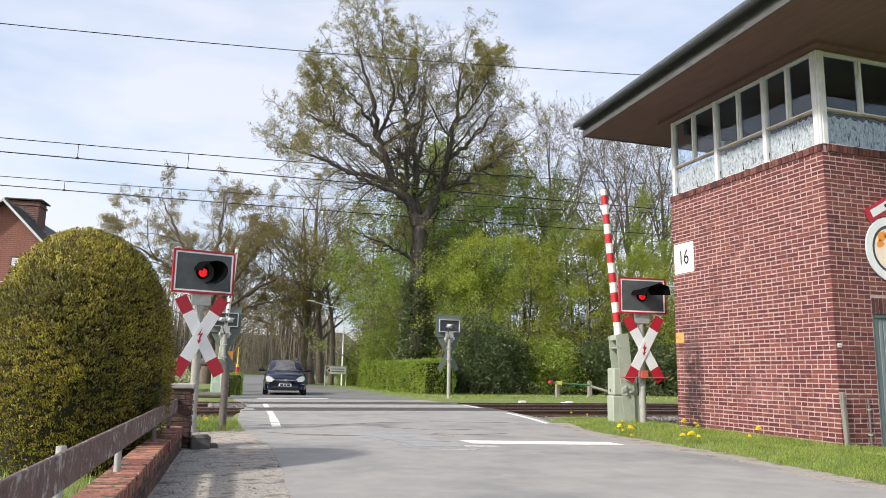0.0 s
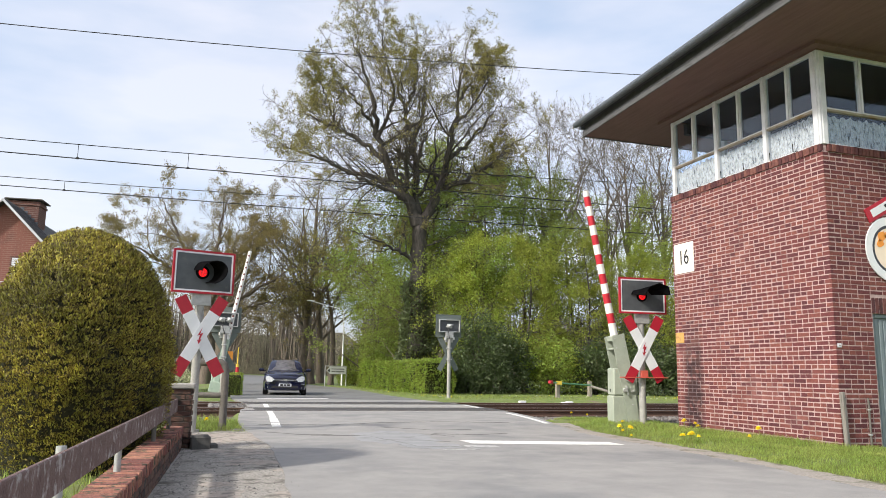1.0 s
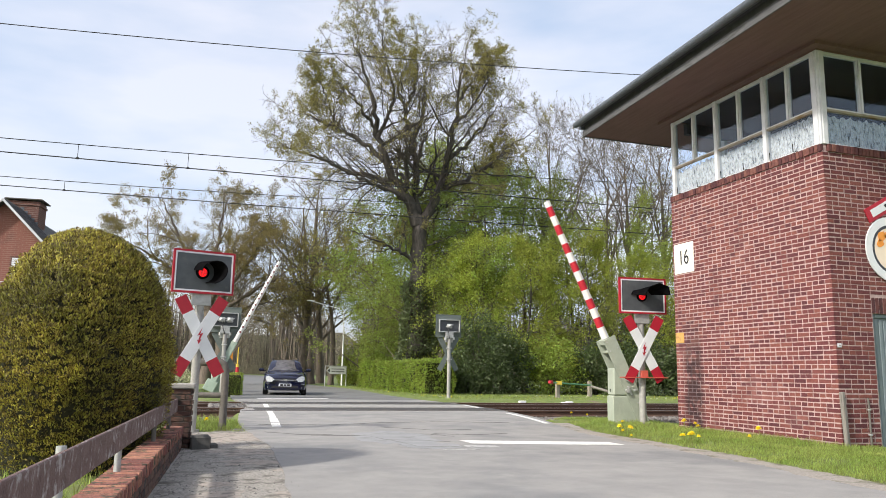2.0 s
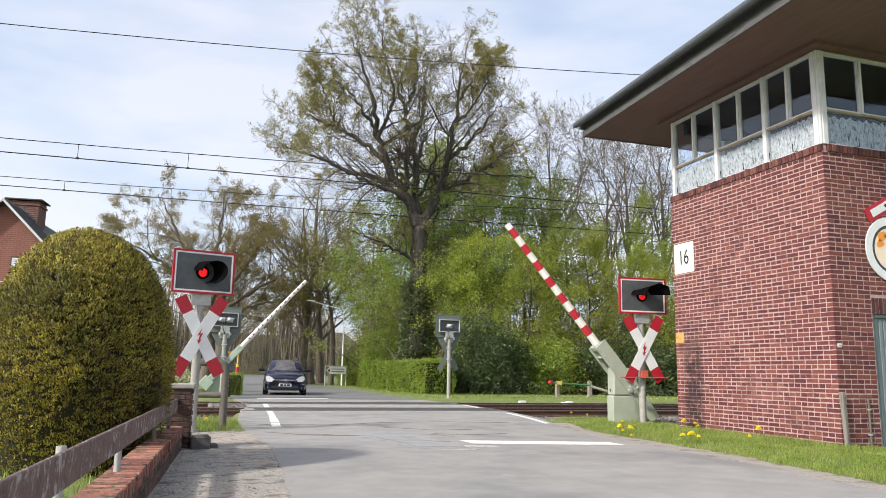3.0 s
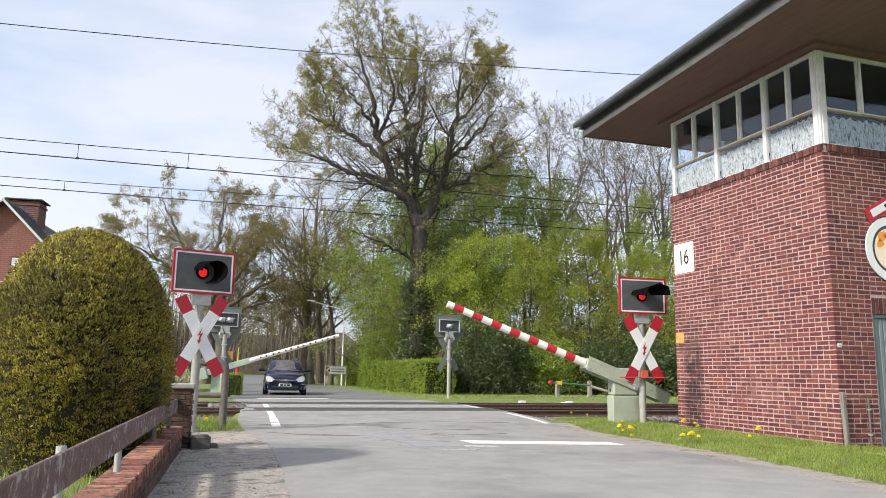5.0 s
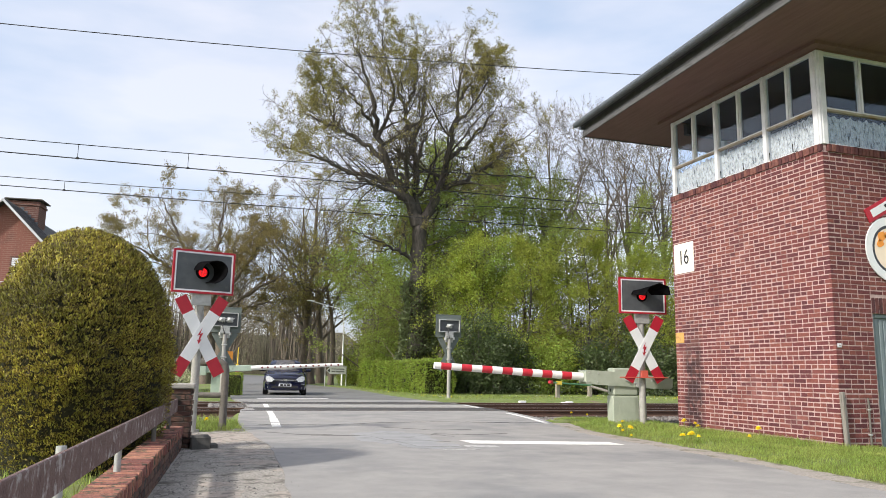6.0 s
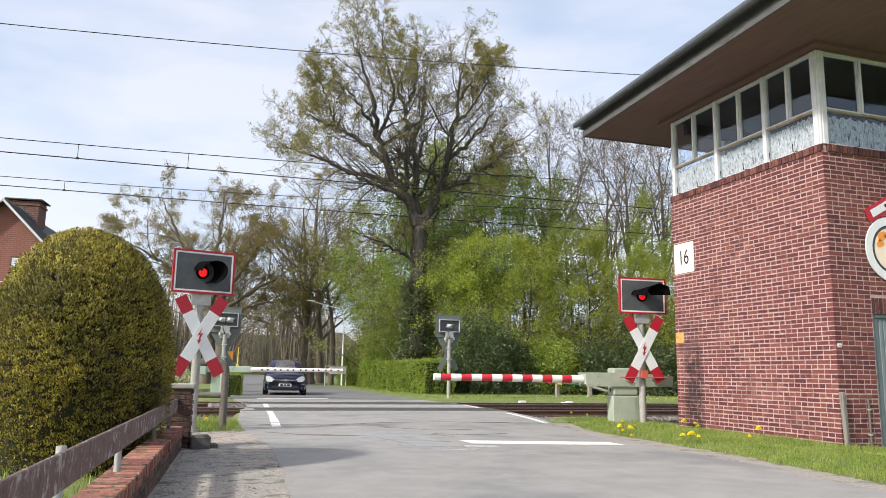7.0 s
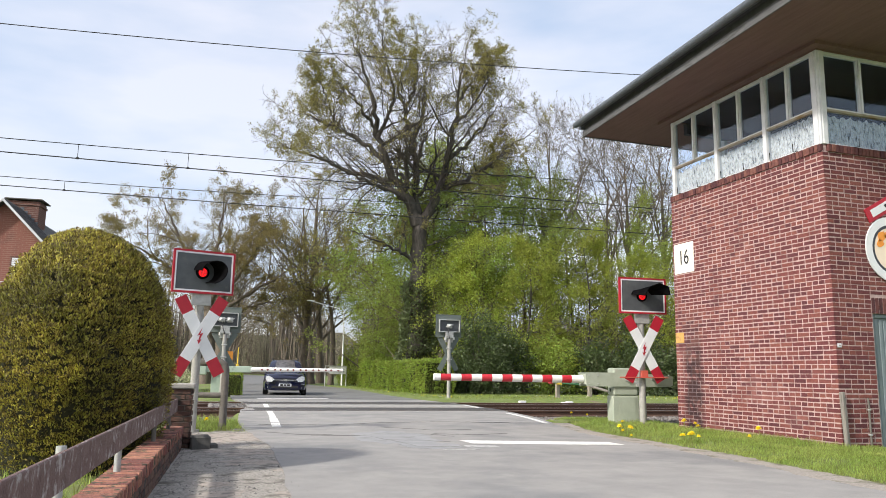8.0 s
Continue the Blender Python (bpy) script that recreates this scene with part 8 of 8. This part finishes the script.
build_shrub("holly_shrub", 14.0, 36.2, 1.5, 1.5, 2.1, 9000, M["leaf_dark"], 0.13, "dense dark evergreen shrub behind the signal", 61)
build_shrub("holly_shrub", 16.0, 37.2, 1.6, 1.5, 1.7, 8000, M["leaf_dark"], 0.13, "dense dark evergreen shrub behind the signal", 63)
build_shrub("holly_shrub", 12.9, 35.6, 1.0, 1.2, 1.0, 4500, M["leaf_dark"], 0.12, "dense dark evergreen shrub behind the signal", 65)
# the leaf_dark ones here carry the wood's inner shade in their colour
for k, (x, y, r, h, kind) in enumerate(((18.3, 36.8, 1.7, 1.6, "leaf_mid"), (20.6, 36.2, 1.7, 1.5, "leaf_dark"), (22.8, 35.5, 1.6, 1.7, "leaf_dark"), (25.0, 35.0, 1.8, 1.5, "leaf_dark"), (27.4, 34.0, 1.8, 1.7, "leaf_dark"), (29.8, 33.0, 1.8, 1.6, "leaf_dark"), (32.3, 32.2, 1.8, 1.7, "leaf_mid"),
                                        (12.0, 50.5, 1.1, 0.9, "leaf_mid"), (11.8, 56.5, 1.4, 1.4, "leaf_mid"), (12.8, 52.5, 1.6, 2.0, "leaf_mid"))):
    build_shrub("shrub", x, y, r, r, h, 8000, M[kind], 0.14, "leafy green shrub at the edge of the wood", 70 + k)


build_shrub("pale_shrub", -0.9, 31.2, 1.0, 0.8, 0.55, 3500, M["leaf_pale"], 0.10, "low pale variegated shrub beyond the tracks", 91)


def build_backdrop():
    """The dense far edge of the woods, closing the horizon."""
    rng = random.Random(19)
    bm = bmesh.new()
    n = 720
    ring = []
    for k in range(n):
        a = 2 * math.pi * k / n
        top = 13 + 2.2 * math.sin(a * 17) + 1.5 * math.sin(a * 41 + 1) + rng.uniform(-1.2, 1.2)
        ring.append([bm.verts.new((264 * math.sin(a), 264 * math.cos(a), z)) for z in (-1, top)])
    for k in range(n):
        a, b = ring[k], ring[(k + 1) % n]
        bm.faces.new((a[0], b[0], b[1], a[1]))
    tagged(part("backdrop", bm, M["far_wood"]), "far brownish edge of woodland on the horizon", "woodland", kind="structure")


build_backdrop()


def build_far_wood():
    """A belt of distant woodland all round, of many small clumps and stems."""
    rng = np.random.default_rng(77)
    n = 115000
    ang = np.where(rng.random(n) < 0.8, rng.uniform(-0.25, 0.9, n), rng.uniform(0, 2 * np.pi, n))
    dist = np.where(rng.random(n) < 0.7, rng.uniform(150, 215, n), rng.uniform(236, 260, n))
    top = 15 + 3 * np.sin(ang * 9) + 2.5 * np.sin(ang * 23 + 1) + 1.5 * np.sin(ang * 61)
    # the belt is lower in a clearing beside the avenue and higher across it
    top *= 1 - 0.4 * np.exp(-((ang - 0.195) / 0.03) ** 2) + 0.5 * np.exp(-((ang - 0.085) / 0.05) ** 2)
    z = rng.random(n) ** 0.8 * top
    p = np.stack([dist * np.sin(ang), dist * np.cos(ang), z], -1)
    road_x = np.interp(p[:, 1], [r[0] for r in ROAD], [(r[1] + r[2]) / 2 for r in ROAD])
    keep = (np.abs(p[:, 0] - road_x) > 4) | (p[:, 1] < 0) | (dist > 230)
    # tall crowns meet over the far end of the avenue
    m = 16000
    over_a, over_d = rng.normal(0.078, 0.03, m), rng.uniform(232, 260, m)
    crowns = np.stack([over_d * np.sin(over_a), over_d * np.cos(over_a), rng.random(m) ** 0.7 * 23], -1)
    q = p[keep]
    stems = q[:4800][np.abs(ang[keep][:4800] - 0.195) > 0.02] * np.array([1, 1, 0])
    co, fa = leaves(stems, np.tile(np.array([0.0, 0.0, 1.0]), (len(stems), 1)), 15.0, 0.45, rng, 0.07)
    tagged(arrays("far_stems", co, fa, M["bark_pale"]), "thin bare trunks of the distant wood", "woodland", kind="stuff")
    q = np.concatenate([q, crowns])
    co, fa = leaves(q, rng.normal(0, 1, q.shape), 0.6, 0.2, rng, 1.0)
    tagged(arrays("far_wood", co, fa, M["far_wood"]), "distant brownish spring woodland around the fields", "woodland", kind="stuff")


build_far_wood()


# ---- grass and flowers ----
def blades(points, size, rng):
    n = len(points)
    a = rng.uniform(0, 6.28, n)
    h = size * rng.uniform(0.5, 1.3, n)
    w = 0.0015 + 0.025 * size * rng.uniform(0.6, 1.2, n)
    side = np.stack([np.cos(a), np.sin(a), 0 * a], -1)
    lean = rng.normal(0, 0.35, (n, 2)) * h[:, None]
    tip = points + np.stack([lean[:, 0], lean[:, 1], h], -1)
    mid = points + np.stack([lean[:, 0] * 0.3, lean[:, 1] * 0.3, h * 0.55], -1)
    s = side * w[:, None]
    co = np.stack([points - s, points + s, mid + s * 0.7, tip, mid - s * 0.7], 1).reshape(-1, 3)
    f = (np.arange(n) * 5)[:, None]
    return co, np.concatenate([f + np.array([[0, 1, 2, 4]]), f + np.array([[4, 2, 3, 3]])], 0)


def build_grass():
    rng = np.random.default_rng(88)

    def scatter(n, x0, x1, y0, y1, size, accept=None):
        x, y = rng.uniform(x0, x1, n), rng.uniform(y0, y1, n)
        ok = np.ones(n, bool)
        for i in range(n):
            l, r = road_edges(y[i])
            q = noise.noise(Vector((x[i] * 1.4, y[i] * 1.4, 3.0)))
            edge = r + 0.04 + 0.14 * q + 0.36 * rng.random() ** 1.6
            if x[i] > l - 0.02 and x[i] < edge:
                ok[i] = False
            if q < -0.15:
                ok[i] = ok[i] and rng.random() < 0.45
            if x[i] > WX - 0.01 and WY < y[i] < WY + DY:
                ok[i] = False
            if y[i] > 14.6 and x[i] > 9.3 and y[i] < 27.2 or 16.3 < y[i] < 27.2:
                ok[i] = False
            if accept is not None and not accept(x[i], y[i]):
                ok[i] = False
        x, y = x[ok], y[ok]
        z = np.array([ground_height(a, b) for a, b in zip(x, y)])
        return blades(np.stack([x, y, z], -1), size, rng)

    sets = [("grass", scatter(60000, 6.4, 9.8, 5.0, 9.02, 0.05)), ("grass", scatter(46000, 6.9, 9.7, 9.0, 16.6, 0.058)),
            ("grass", scatter(7000, 8.7, 9.22, 8.2, 14.6, 0.09)), ("grass", scatter(14000, 9.3, 30, 27.5, 36, 0.08)), ("grass", scatter(14000, 8.6, 14, 27.5, 56, 0.08)),
            ("grass", scatter(2600, 0.1, 1.0, 13.9, 16.3, 0.11)), ("grass", scatter(5000, -14, 1.3, 27.4, 40, 0.16)), ("grass", scatter(5000, -3.2, -0.75, 3.0, 11.0, 0.14))]
    for name, (co, fa) in sets:
        quads = fa[: len(fa) // 2]
        tips = fa[len(fa) // 2:][:, :3]
        faces = np.concatenate([quads[:, [0, 1, 2]], quads[:, [0, 2, 3]], tips], 0)
        tagged(arrays(name, co, faces, M["blade"]), "short uneven spring grass on the verge", "grass", kind="stuff")


build_grass()


def build_dandelions():
    bm = bmesh.new()
    tube(bm, [(0, 0, 0), (0.01, 0, 0.12)], 0.004, 5, mi=1)
    for k in range(14):
        a = 2 * math.pi * k / 14
        c, s = math.cos(a), math.sin(a)
        for r, z in ((0.029, 0.122), (0.024, 0.137), (0.014, 0.147)):
            bm.faces.new([bm.verts.new(p) for p in ((0.01, 0, 0.12), (0.01 + r * c - 0.009 * s, r * s + 0.009 * c, z), (0.01 + r * 1.15 * c, r * 1.15 * s, z + 0.003), (0.01 + r * c + 0.009 * s, r * s - 0.009 * c, z))])
    first = tagged(part("dandelion", bm, [M["petal"], M["blade"]]), "yellow dandelion in bloom in the grass", "flower", "dandelions in the verge")
    spots = [(7.42, 11.9), (7.36, 12.02), (7.50, 11.96), (7.44, 12.2), (7.86, 12.8), (7.38, 11.7), (7.46, 10.25), (7.52, 10.32), (7.44, 10.4), (7.60, 10.36), (7.55, 10.48), (7.62, 10.22), (8.6, 11.5), (8.95, 10.4), (8.0, 9.6),
             (0.32, 14.5), (0.36, 14.6), (0.62, 14.6), (8.1, 15.3), (8.4, 15.2), (8.9, 12.4), (9.0, 12.5), (9.02, 12.2)]
    rng = random.Random(5)
    first.matrix_basis = pose(7.7, 12.7, ground_height(7.7, 12.7))
    for x, y in spots:
        copy_thing(first, pose(x, y, ground_height(x, y) + rng.uniform(-0.02, 0.02), rng.uniform(-12, 12), rng.uniform(-12, 12), rng.uniform(0, 360)) @ Matrix.Scale(rng.uniform(1.0, 1.45), 4))


build_dandelions()


def build_verge_flowers():
    """Small white and yellow flowers in the far verge, too many and too small to count."""
    rng = np.random.default_rng(131)
    for name, n, size, material, label in (("daisies", 150, 0.036, "petal_white", "tiny white daisies in the far verge"), ("far_dandelions", 70, 0.05, "petal", "tiny yellow dandelions in the far verge")):
        x, y = rng.uniform(9.6, 22, n), rng.uniform(28, 33, n)
        x[: n // 2], y[: n // 2] = rng.uniform(9.0, 11.0, n // 2), rng.uniform(28, 46, n // 2)
        z = np.array([ground_height(a, b) for a, b in zip(x, y)]) + 0.06
        co, fa = leaves(np.stack([x, y, z], -1), np.tile(np.array([0.0, -0.5, 0.6]), (n, 1)), size, size * 0.9, rng, 0.3)
        tagged(arrays(name, co, fa, M[material]), label, "flowers", kind="stuff")


build_verge_flowers()
build_dropper(-3.03, 20.3, 6.258, 6.62)
build_dropper(-0.4, 20.3, 6.275, 6.673)
build_dropper(-3.9, 24.3, 6.277, 6.555)

motions()
